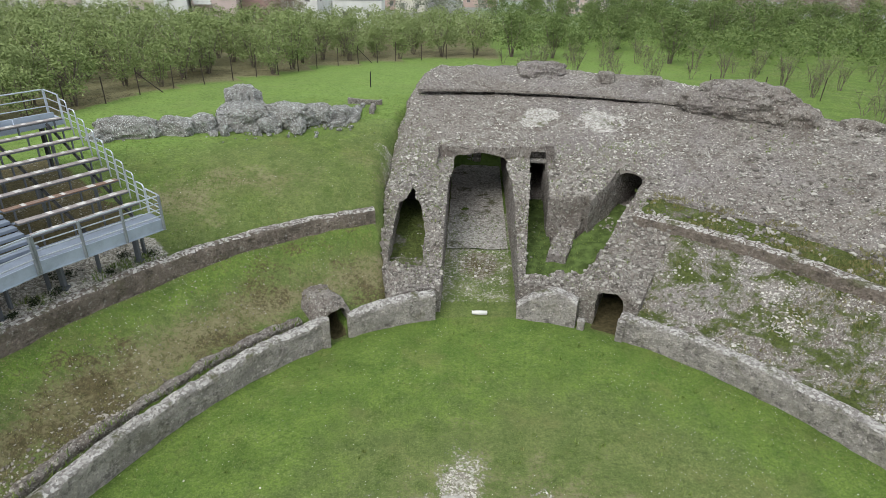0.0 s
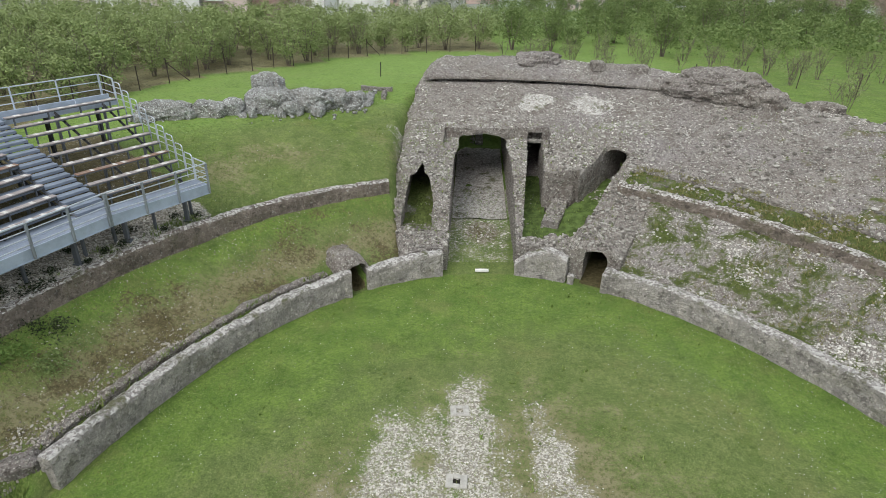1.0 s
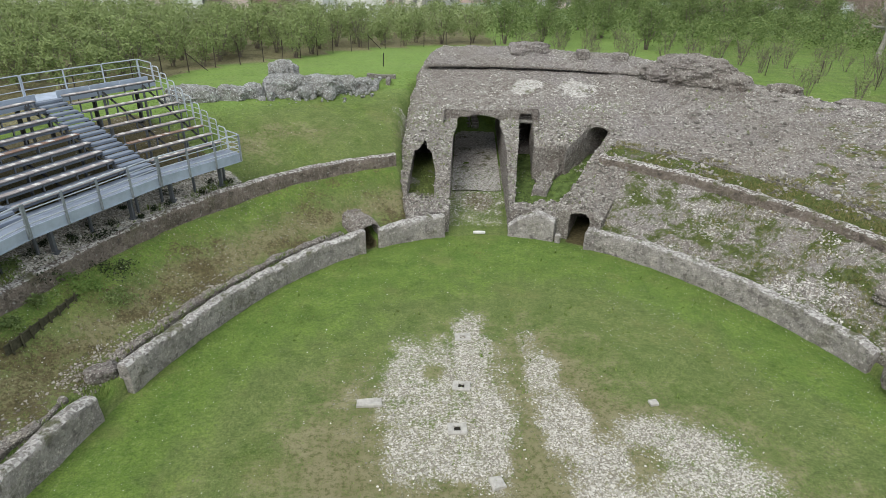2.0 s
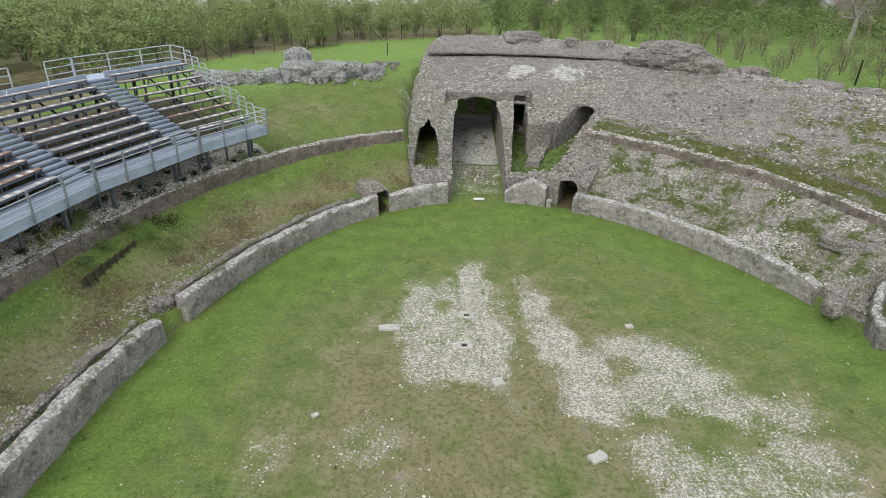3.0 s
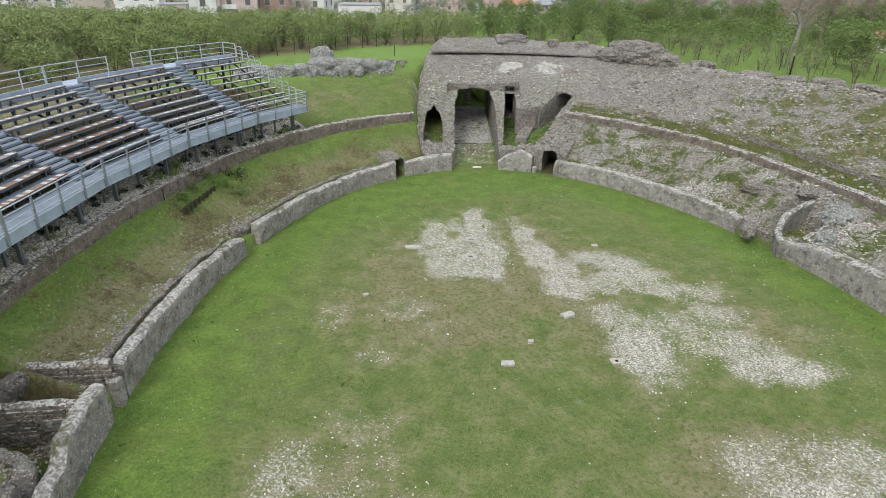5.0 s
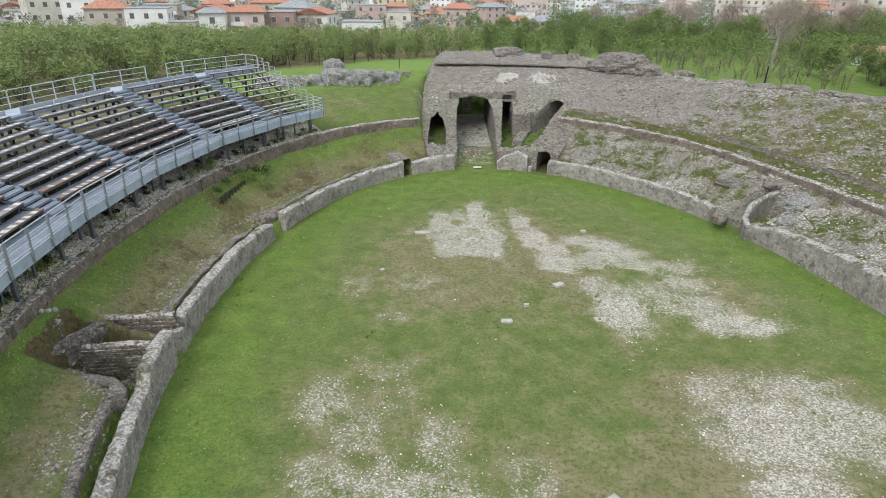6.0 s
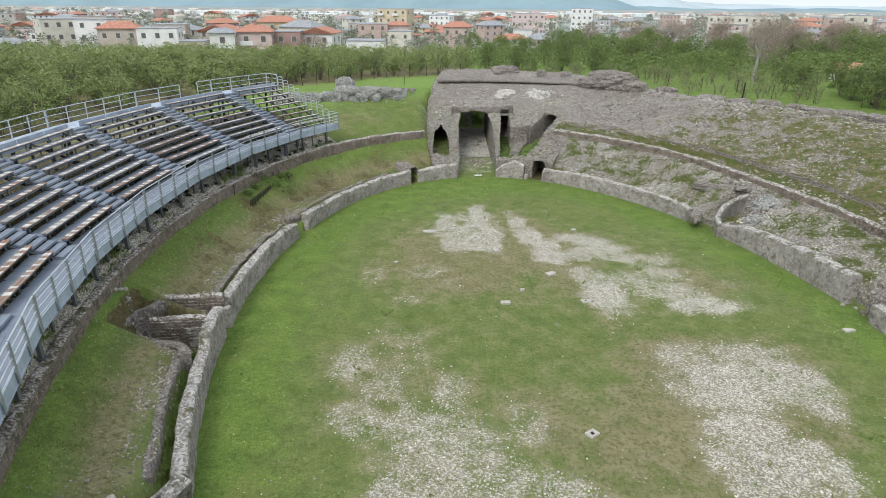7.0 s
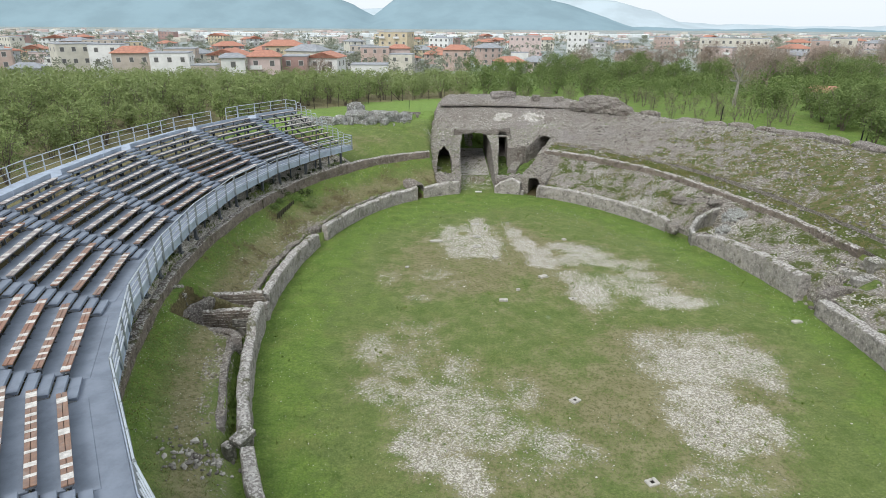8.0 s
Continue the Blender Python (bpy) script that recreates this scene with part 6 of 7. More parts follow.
def rear_masonry():
    wall = tagged(new("rear_wall"), "stepped stack of pale mossy blocks closing the gate passage", "masonry")
    rng = random.Random(3)
    for r in range(9):
        x = -0.15 + rng.uniform(-0.1, 0.1)
        for k in range(2):
            w = rng.uniform(0.52, 0.76)
            dressed("block", (w, 0.6, 0.27), (x + w / 2, 45.3 + 0.22 * r + rng.uniform(-0.05, 0.05), 1.15 + 0.25 * r), rng.uniform(-5, 5), MORTAR, seed=r * 2 + k, parent=wall)
            x += w + 0.10
    for n, (x, y, z, s) in enumerate(((1.9, 46.2, 2.2, 1.0), (2.2, 46.6, 3.0, 0.9), (1.6, 46.9, 3.4, 0.8), (-0.6, 46.4, 2.6, 0.8), (-0.8, 46.0, 1.9, 0.7), (0.6, 47.4, 3.7, 0.9), (2.3, 45.6, 1.6, 0.6))):
        rng2 = random.Random(n)
        lv, lf = leaves_at(rng2, [Vector((x + rng2.gauss(0, 0.2 * s), y, z + rng2.gauss(0, 0.25 * s))) for _ in range(5)], 130, s * 0.22, 0.10)
        ob = new("moss_clump", mesh_from("moss_clump", lv, lf, FERN))
        tagged(ob, "bright green ferns hanging in the gate passage", "fern", kind="stuff")


rear_masonry()


def patch(name, phi0, phi1, d0, d1, height, material, label, category, lift=0.02, seed=1, edge=0.35, kind="structure"):
    """A thin, ragged-edged layer lying on a slope."""
    cols, rows = max(6, int(abs(phi1 - phi0) * 3)), max(6, int((d1 - d0) / 0.14))
    p, d = np.meshgrid(np.linspace(phi0, phi1, cols), np.linspace(d0, d1, rows))
    u, v = (p - (phi0 + phi1) / 2) / ((phi1 - phi0) / 2), (d - (d0 + d1) / 2) / ((d1 - d0) / 2)
    x, y = ring_xy(p, d)
    r = np.hypot(u, v) + edge * fbm(x * 1.1, y * 1.1, 0, seed) + 0.5 * edge * fbm(x * 4, y * 4, 0, seed + 3)
    z = height(p, d) + lift - np.clip(r - 0.72, 0, 1) * 0.35
    me = mesh_from(name, np.c_[x.ravel(), y.ravel(), z.ravel()], grid_faces(rows, cols), material, True)
    return tagged(new(name, me), label, category, kind=kind)


patch("mortar_patch", 84.4, 80.2, 13.15, 15.4, slope_height, MORTAR, "pale mortar patch pitted with stone sockets", "mortar", 0.035, 4)
patch("mortar_patch", 79.2, 74.8, 12.6, 15.6, slope_height, MORTAR, "pale mortar patch pitted with stone sockets", "mortar", 0.03, 9, 0.6)

rock("crest_rock", (3.4, 2.0, 1.5), 3, CONCRETE, "jutting lump of concrete on the gate crest", (*ring(82.4, 19.6)[:2], 8.2), 10, 4)
dressed("crest_block", (0.95, 0.9, 0.75), (*ring(77.2, 18.9)[:2], 7.85), 8, CONCRETE, "squared block standing on the gate crest", "crest blocks", seed=2)
dressed("crest_block", (1.3, 1.1, 0.7), (*ring(73.6, 19.0)[:2], 7.8), -12, CONCRETE, "squared block standing on the gate crest", "crest blocks", seed=6)
rock("crest_rock", (5.2, 3.4, 2.3), 12, CONCRETE, "great tilted mass of broken concrete on the crest", (16.6, 37.0, 7.95), -30, 5)
rock("crest_rock", (3.2, 2.4, 1.9), 14, CONCRETE, "tilted slab of broken concrete on the crest", (18.6, 35.5, 7.35), -44, 4)
rock("crest_rock", (3.2, 2.0, 1.3), 15, CONCRETE, "flat ledge of broken concrete on the crest", (14.6, 37.6, 7.75), -20, 4)
rng = random.Random(21)
for n, (phi, d, w) in enumerate(((57.5, 17.6, 2.0), (51.0, 18.0, 2.6), (46.5, 17.8, 2.2), (42.5, 18.2, 2.4), (38.5, 18.3, 1.8), (34.5, 18.0, 3.2), (31.0, 18.2, 2.6), (27.5, 17.6, 2.2), (23.0, 17.8, 2.8), (18.0, 17.5, 2.0))):
    q = ring(phi, d)
    rock("crest_rock", (w * 1.15, w * 0.6, rng.uniform(0.8, 1.15)), 30 + n, CONCRETE, "low weathered lump of masonry along the slope crest", (q.x, q.y, float(slope_height(phi, d)) + 0.12), phi - 90 + rng.uniform(-15, 15), 3, "crest lumps")

# limestone outcrop on the far bank
OUT = "grey lichened rubble outcrop on the grass bank"
for n, (x, y, w, dp, h, turn, up) in enumerate(((-17.6, 30.6, 3.4, 1.5, 1.3, 12, 0.25), (-15.2, 31.4, 2.4, 1.3, 1.2, -8, 0.2), (-13.9, 31.9, 1.6, 1.1, 1.2, 20, 0.25), (-12.0, 33.0, 3.2, 2.4, 1.7, 10, 0.35), (-12.3, 34.4, 2.2, 1.7, 1.9, -12, 0.95), (-9.8, 33.9, 3.4, 2.2, 1.5, -14, 0.35), (-8.2, 34.6, 2.2, 1.5, 1.1, 5, 0.4), (-6.9, 35.1, 1.4, 1.0, 0.9, 25, 0.35), (-8.9, 32.6, 0.9, 1.1, 0.6, 0, 0.2), (-12.6, 31.3, 0.5, 0.5, 0.7, 0, 0.2), (-10.6, 32.5, 1.6, 1.2, 0.9, 40, 0.25))):
    x, y = 1.085 * x - 0.55, y + 3.0
    rock("outcrop_rock", (w, dp, 1.15 * h), 50 + n, OUTCROP, OUT, (x, y, field_z(x, y) + up + 0.05), turn, 4 if w > 2 else 3, "outcrop rocks")
for n, (x, y, w, turn) in enumerate(((-7.2, 42.6, 2.4, 4), (-6.4, 40.6, 1.6, 92))):
    q = field_z(x, y)
    path_wall("wall_stub_%d" % (n + 1), [(x - w / 2 * math.cos(radians(turn)), y - w / 2 * math.sin(radians(turn))), (x + w / 2 * math.cos(radians(turn)), y + w / 2 * math.sin(radians(turn)))], 0.35, q - 0.2, [q + 0.4, q + 0.3], LIMESTONE, "low footing of a ruined wall in the grass", 7 + n)

# grass on the floors of the side passages
def strip(name, rows, material, label, seed=1):
    """A strip of ground along rows of x, y, height, width."""
    pts = np.array(along(rows[0], rows[1], 0.2))
    way = (pts[-1] - pts[0])[:2] / np.hypot(*(pts[-1] - pts[0])[:2])
    side = np.array([way[1], -way[0]])
    w = np.linspace(-0.5, 0.5, 12)
    x = pts[:, 0][:, None] + side[0] * w[None, :] * pts[:, 3][:, None]
    y = pts[:, 1][:, None] + side[1] * w[None, :] * pts[:, 3][:, None]
    z = pts[:, 2][:, None] + 0.10 * fbm(x * 2, y * 2, 0, seed) + 0 * w[None, :]
    return tagged(new(name, mesh_from(name, np.c_[x.ravel(), y.ravel(), z.ravel()], grid_faces(*x.shape), material, True)), label, "grass", kind="structure")


strip("grass_floor_1", [(-2.95, 26.2, 1.32, 1.9), (-3.0, 34.0, 2.25, 1.5)], LEDGE, "green turf on a side passage floor", 3)
strip("grass_floor_2", [(3.75, 26.2, 1.38, 1.5), (4.4, 36.0, 1.72, 1.1)], GRASSMAT, "green turf on a side passage floor", 5)
strip("grass_floor_3", [(5.3, 26.4, 1.36, 3.3), (9.4, 32.3, 2.86, 1.7)], GRASSMAT, "green turf on a side passage floor", 7)
# pale floor, lengthened inwards past its real end to bounce light inside
strip("rubble_floor", [(0.75, 31.2, 0.46, 3.5), (0.85, 44.2, 1.16, 3.5)], MORTAR, "pale trodden concrete floor, run deeper to bounce light into the passage", 9)

# rubble edges behind the podium on the left bank
EDGE = "low line of loose rubble behind the podium wall"
arc_wall("wall_edge_1", 147.5, 113.4, 1.05, 0.5, 0.4, [(113, 1.06), (130, 1.04), (147, 1.02)], LIMESTONE, EDGE, 0.10, 0.16, 0.09, 41)
arc_wall("wall_edge_2", 176.0, 151.6, 1.1, 0.55, 0.4, [(151, 1.03), (165, 1.05), (176, 1.15)], LIMESTONE, EDGE, 0.10, 0.16, 0.09, 42)
arc_wall("wall_edge_3", 202.0, 186.2, 1.08, 0.42, 0.2, [(186, 1.46), (195, 1.46), (202, 1.40)], LIMESTONE, "stony face of the bank beside the trench", 0.12, 0.16, 0.10, 43)
rock("gap_rock", (1.3, 0.8, 0.8), 71, LIMESTONE, "broken lump of rubble at the wall gap", (*ring(148.2, 1.2)[:2], 0.8), 30, 3)

# sunken brick chamber behind the podium
def brick_wall(name, a, b, low, top, course, size, seed, label, face=-1):
    """A wall with its bricks laid in uneven courses on the side that is seen."""
    a, b = Vector((*a, 0)), Vector((*b, 0))
    way = (b - a).normalized()
    side = Vector((way.y, -way.x, 0)) * face
    body = path_wall(name, [(a.x, a.y), (b.x, b.y)], 0.46, low, [top, top + 0.05], BRICK, label, seed, 0.08, 0.03)
    rng = random.Random(seed)
    meshes = []
    for k in range(6):
        bm = bmesh.new()
        w = size * (0.7 + 0.18 * k)
        box(bm, (0.012, -0.05, 0.012), (w - 0.012, 0.05, course - 0.012), None, 0.014)
        for v in bm.verts:
            v.co += Vector([rng.uniform(-0.008, 0.008) for _ in range(3)])
        me = bpy.data.meshes.new("brick")
        bm.to_mesh(me)
        bm.free()
        me.materials.append(BRICK)
        meshes.append((w, me))
    turn = math.degrees(math.atan2(way.y, way.x))
    z = low
    while z < top - 0.2:
        s = rng.uniform(-0.15, 0.0)
        while s < (b - a).length - 0.2:
            w, me = rng.choice(meshes)
            ob = new("brick", me)
            ob.parent = body
            p = a + way * max(s, 0) + side * (0.235 + rng.uniform(-0.015, 0.02))
            ob.matrix_basis = pose(p.x, p.y, z, 0, 0, turn)
            s += w
        z += course
    return body


brick_wall("wall_chamber_1", (-17.9, -5.75), (-14.75, -5.45), 0.1, 1.85, 0.19, 0.34, 5, "brick side wall of the sunken arena passage", 1)
brick_wall("wall_chamber_2", (-17.55, -8.0), (-14.55, -7.65), 0.1, 1.75, 0.17, 0.36, 8, "brick wall of the sunken chamber below the stand", 1)
path_wall("wall_chamber_3", [(-18.9, -9.3), (-18.75, -7.8), (-18.2, -6.6), (-17.8, -5.9)], 0.4, 0.0, [1.75, 1.8, 1.75, 1.7], LIMESTONE, "rubble end wall of the sunken chamber", 9, 0.2, 0.2)
path_wall("wall_chamber_4", [(-18.6, -9.5), (-16.6, -9.9), (-15.1, -10.3), (-14.75, -11.0)], 0.5, 0.1, [1.7, 1.62, 1.6, 1.5], LIMESTONE, "stony bank edge over the sunken chamber", 11, 0.2, 0.2)
for n, (x, y, z, w, h) in enumerate(((-15.45, -8.02, 0.75, 0.95, 0.5), (-15.3, -8.06, 0.2, 0.85, 0.5))):
    dressed("stone_slab", (w, 0.14, h), (x, y, z), 6.5, OLDSTONE, "large dressed slab set in the brick wall", "chamber slabs", seed=n)
dressed("door_jamb", (0.42, 0.5, 1.25), (*ring(177.3, 0.2)[:2], -0.05), 88, PODIUM, "upright dressed stone jamb beside the arena door", "door jambs", seed=9)

# broken opening further along, with its fallen lintel
dressed("fallen_lintel", (0.95, 0.7, 0.42), (-12.15, -18.75, 0.92), 62, OLDSTONE, "tilted stone lintel over a broken opening", "", (4, -6), 0.03, 3, "lintel")
path_wall("wall_heap", [(-15.0, -19.6), (-14.2, -20.3), (-13.3, -20.5)], 0.7, 0.6, [1.5, 1.75, 1.5], LIMESTONE, "heap of loose rubble on the bank", 13, 0.25, 0.2)
dressed("door_jamb", (0.42, 0.5, 0.98), (-12.72, -19.0, -0.02), 62, OLDSTONE, "upright dressed stone jamb below the tilted lintel", "door jambs", seed=12)

# collapsed vault on the right side and the end of the retaining wall
path_wall("wall_vault_1", [(17.9, 8.0), (18.1, 9.1), (18.7, 10.1), (19.4, 10.9), (20.4, 11.5), (21.6, 12.0), (22.5, 11.9), (22.9, 11.0)], 0.42, 0.0, [1.0, 1.2, 1.5, 1.75, 2.0, 2.3, 2.45, 2.4], OLDSTONE, "thin curved rim of a collapsed vault", 17, 0.08, 0.06, step=0.15)
rock("vault_rock", (2.6, 1.2, 0.45), 75, LIMESTONE, "slab of fallen vault over a dark hollow", (22.0, 12.6, 2.55), 14, 4)
rock("vault_rock", (2.9, 2.3, 1.5), 78, OUTCROP, "pale lump of rubble beside the hollow", (22.2, 9.6, 1.85), 25, 4)
rock("vault_rock", (1.8, 1.1, 1.0), 77, OUTCROP, "pale lump of rubble beside the hollow", (20.3, 7.9, 1.35), 40, 4)
rock("vault_rock", (3.4, 0.9, 0.8), 76, LIMESTONE, "broken rubble shelf above the hollow", (19.6, 13.6, 2.2), -32, 4)
rock("vault_rock", (1.3, 1.0, 1.0), 79, LIMESTONE, "lump of rubble at the end of the podium wall", (17.0, 10.4, 0.75), 50, 3)
for n, (x, y, z, w, dp, h, t) in enumerate(((25.7, -2.5, 1.95, 1.1, 1.0, 1.0, 8), (25.5, -2.7, 1.3, 1.6, 1.4, 0.7, 4), (24.4, -2.2, 1.5, 1.0, 0.7, 0.55, -10), (24.5, -3.2, 1.3, 1.1, 0.8, 0.55, 14), (23.5, -2.1, 1.35, 0.8, 0.6, 0.45, 30))):
    dressed("stone_block", (w, dp, h), (x, y, z), t, OLDSTONE, "rough squared block below the end of the retaining wall", "wall end blocks", seed=20 + n, rough=0.03)
path_wall("wall_vault_2", [(21.2, -4.4), (22.4, -3.9), (23.6, -4.4), (24.6, -5.4)], 0.6, 0.0, [1.3, 1.5, 1.6, 1.6], LIMESTONE, "rubble stump beside the arena gap", 19, 0.15, 0.12)

# stones in the arena
def socket_stone(x, y, turn, size):
    ob = tagged(empty("socket_stone", (x, y, 0.0), turn), "square pale stone block with a dark socket hole", "stone", "socket stones")

    def frame_bm(bm):
        for lo, hi in (((-0.36, -0.28, -0.1), (-0.12, 0.28, 0.09)), ((0.12, -0.28, -0.1), (0.36, 0.28, 0.09)), ((-0.12, -0.28, -0.1), (0.12, -0.12, 0.09)), ((-0.12, 0.12, -0.1), (0.12, 0.28, 0.09))):
            box(bm, Vector(lo) * size, Vector(hi) * size, None, 0.02)
    one("block", ob, MARBLE_GREY, frame_bm)
    one("socket", ob, DARKHOLE, lambda bm: box(bm, (-0.12 * size, -0.12 * size, -0.1), (0.12 * size, 0.12 * size, 0.02)), "dark socket hole")


MARBLE_GREY = plain_material("weathered_pale_limestone", (0.50, 0.48, 0.44), 0.85, 0.3, 5.0)
for x, y, t in ((-0.27, 13.55, 4), (-0.33, 10.1, -3), (-0.48, 7.65, 5), (3.05, -14.5, 35), (5.0, -20.3, 20), (5.45, -2.6, 10)):
    socket_stone(x, y, t, 1.0 if y > 0 else 0.72)
for n, (x, y, w, dp, t) in enumerate(((-3.9, 8.9, 1.0, 0.4, 6), (0.85, 5.15, 0.45, 0.5, 20), (0.68, -2.9, 0.6, 0.3, 0), (4.02, 1.2, 0.6, 0.4, 30), (18.95, -6.05, 0.6, 0.3, 10), (1.9, -1.2, 0.25, 0.2, 0), (-6.1, 3.0, 0.3, 0.2, 40), (7.2, 9.4, 0.35, 0.3, 10))):
    dressed("arena_stone", (w, dp, 0.16), (x, y, -0.04), t, MARBLE_GREY, "pale stone lying flush in the arena turf", "arena stones", seed=30 + n, rough=0.03)
dressed("threshold_slab", (0.75, 0.2, 0.12), (0.78, 24.9, 0.03), 2, MARBLE, "narrow white marble slab at the gate threshold", "", seed=3)

# timber edging on the left bank
DARKWOOD = plain_material("dark_wet_timber", (0.085, 0.082, 0.052), 0.9, 0.5, 8.0)


def hurdle(a, b, z, n):
    ob = tagged(new("timber_edging"), "low weathered timber edging with dark stakes on the bank", "edging", "timber edgings")
    a, b = Vector((*a, 0)), Vector((*b, 0))
    way = (b - a).normalized()
    one("board", ob, DARKWOOD, lambda bm: (beam(bm, a, b, z - 0.2, z + 0.24, 0.07, 0.01)))
    for k in range(n):
        u = a.lerp(b, (k + 0.5) / n) + Vector((way.y, -way.x, 0)) * 0.09
        one("stake", ob, DARKWOOD, lambda bm: rod(bm, (u.x, u.y, z - 0.4), (u.x, u.y, z + 0.36), 0.045, 6))


hurdle((-17.15, 8.4), (-16.65, 12.3), field_z(-16.9, 10.4) + 0.06, 8)
hurdle((-18.5, 8.6), (-18.2, 11.6), field_z(-18.4, 10.2) + 0.16, 6)

# ---- loose stones, tufts and flowers ----
from mathutils.bvhtree import BVHTree


def surface_tree(names):
    verts, polys = [], []
    for ob in scene.objects:
        if ob.type == "MESH" and ob.name.split(".")[0] in names:
            k = len(verts)
            m = ob.matrix_world
            verts += [m @ v.co for v in ob.data.vertices]
            polys += [[k + i for i in p.vertices] for p in ob.data.polygons]
    return BVHTree.FromPolygons(verts, polys)


bpy.context.view_layer.update()
SURFACE = surface_tree({"ground", "gate_ruin", "concrete_slope", "rubble_bank", "grass_ledge", "grass_floor_1", "grass_floor_2", "grass_floor_3", "wall_edge_1", "wall_edge_2", "wall_edge_3", "door_vault", "wall_pier_1", "rubble_floor", "wall_heap"})


GATE_SURFACE = surface_tree({"gate_ruin", "wall_pier_1"})


def drop(x, y, top=14.0, tree=SURFACE):
    hit = tree.ray_cast(Vector((x, y, top)), Vector((0, 0, -1)))
    return (hit[0].z, hit[1]) if hit[0] else (None, None)


def ico():
    bm = bmesh.new()
    bmesh.ops.create_icosphere(bm, subdivisions=1, radius=1.0)
    v = np.array([p.co[:] for p in bm.verts])
    f = np.array([[q.index for q in t.verts] for t in bm.faces])
    bm.free()
    return v, f


ICO_V, ICO_F = ico()


def stones(name, places, sizes, material, label, seed, squash=0.65):
    """Many small broken stones in one mesh."""
    rng = np.random.RandomState(seed)
    n = len(places)
    v = np.repeat(ICO_V[None], n, 0) * (1 + rng.uniform(-0.35, 0.35, (n, len(ICO_V), 1)))
    v = v * (np.array(sizes)[:, None, None] / 2) * np.stack([rng.uniform(0.75, 1.35, n), rng.uniform(0.7, 1.2, n), rng.uniform(squash * 0.7, squash * 1.3, n)], 1)[:, None, :]
    t = rng.uniform(0, 6.3, n)
    c, s = np.cos(t)[:, None], np.sin(t)[:, None]
    v = np.stack([v[..., 0] * c - v[..., 1] * s, v[..., 0] * s + v[..., 1] * c, v[..., 2]], -1) + np.array(places)[:, None, :]
    f = ICO_F[None] + (np.arange(n) * len(ICO_V))[:, None, None]
    me = mesh_from(name, v.reshape(-1, 3), f.reshape(-1, 3), material)
    return tagged(new(name, me), label, "stones", kind="stuff")


def stone_material(name, dark, light):
    n = Nodes(name)
    col = n.mix(n.ramp(n.island(), 0.0, 1.0), dark, light)
    col = n.mix(n.ramp(n.noise(9.0, 4), 0.5, 0.7, 0, 0.45), col, tuple(0.6 * c for c in dark))
    return n.done(col, 0.9, spec=0.2)


PEBBLE = stone_material("mixed_grey_stones", (0.13, 0.118, 0.105), (0.46, 0.44, 0.40))
TANSTONE = stone_material("tan_rubble_chips", (0.15, 0.13, 0.105), (0.46, 0.43, 0.38))
WHITESTONE = stone_material("pale_limestone_chips", (0.26, 0.245, 0.22), (0.72, 0.70, 0.65))


def spread(count, phi, d, size, seed, density=None, up=0.0, floor=-9.0, tree=SURFACE):
    """Places on the ground within a span of angles and distances, with sizes."""
    rng = np.random.RandomState(seed)
    n = count * 3 if density is not None else int(count * 1.6)
    p, q = rng.uniform(*phi, n), rng.uniform(*d, n)
    x, y = ring_xy(p, q)
    keep = np.ones(n, bool) if density is None else rng.rand(n) < density(x, y)
    s = size[0] + (size[1] - size[0]) * rng.rand(n) ** 2.6
    places, sizes = [], []
    for a, b, r in zip(x[keep], y[keep], s[keep]):
        if len(places) >= count:
            break
        z, normal = drop(a, b, 14.0, tree)
        if z is None or z < floor or normal.z < 0.35:
            continue
        places.append((a, b, z + r * 0.12 + up))
        sizes.append(r)
    return places, sizes


def clumpy(scale, lo, seed):
    return lambda x, y: np.clip((fbm(x * scale, y * scale, 0, seed, 3) + 0.5 - lo) * 2.0, 0.05, 1)


stones("slope_stones", *spread(9000, (-9, 68), (7.3, 17.5), (0.035, 0.13), 1, clumpy(0.35, 0.25, 3)), WHITESTONE, "pale stones bedded in the concrete slope", 1, 0.5)
stones("slope_rubble", *spread(3500, (-9, 68), (7.1, 18.5), (0.08, 0.34), 2, clumpy(0.5, 0.3, 5)), PEBBLE, "grey stones bedded in the concrete slope", 2, 0.5)
stones("gate_stones", *spread(6500, (68, 100), (7.0, 21.0), (0.04, 0.17), 3, clumpy(0.5, 0.15, 7), floor=2.6, tree=GATE_SURFACE), WHITESTONE, "pale stones bedded in the gate ruin", 3, 0.5)
stones("pier_stones", *spread(4200, (67, 103), (0.7, 9.0), (0.06, 0.24), 4, floor=1.15, tree=GATE_SURFACE), PEBBLE, "rough stones on the broken pier tops", 4, 0.7)
stones("bank_stones", *spread(9500, (-9, 67), (0.6, 5.0), (0.04, 0.145), 5, clumpy(0.6, 0.45, 9)), WHITESTONE, "pale rubble strewn over the bank", 5, 0.6)
stones("ledge_stones", *spread(1400, (-9, 70), (5.7, 7.5), (0.05, 0.28), 6, clumpy(0.7, 0.45, 11)), PEBBLE, "stones along the grass ledge", 6, 0.6)
stones("edge_stones", *spread(5000, (128, 204), (1.0, 2.2), (0.03, 0.13), 7, lambda x, y: clumpy(0.7, 0.2, 13)(x, y) * np.interp(y, [6, 14], [1.0, 0.25])), TANSTONE, "loose rubble along the podium trench", 7, 0.65)
stones("slope_litter", *spread(1300, (104, 204), (2.2, 5.0), (0.025, 0.09), 8, clumpy(0.4, 0.4, 15)), TANSTONE, "scattered small stones on the grass bank", 8, 0.6)
stones("terrace_gravel", *spread(6500, (121.5, 210), (5.55, 8.5), (0.05, 0.15), 9), WHITESTONE, "grey gravel on the terrace under the stand", 9, 0.7)
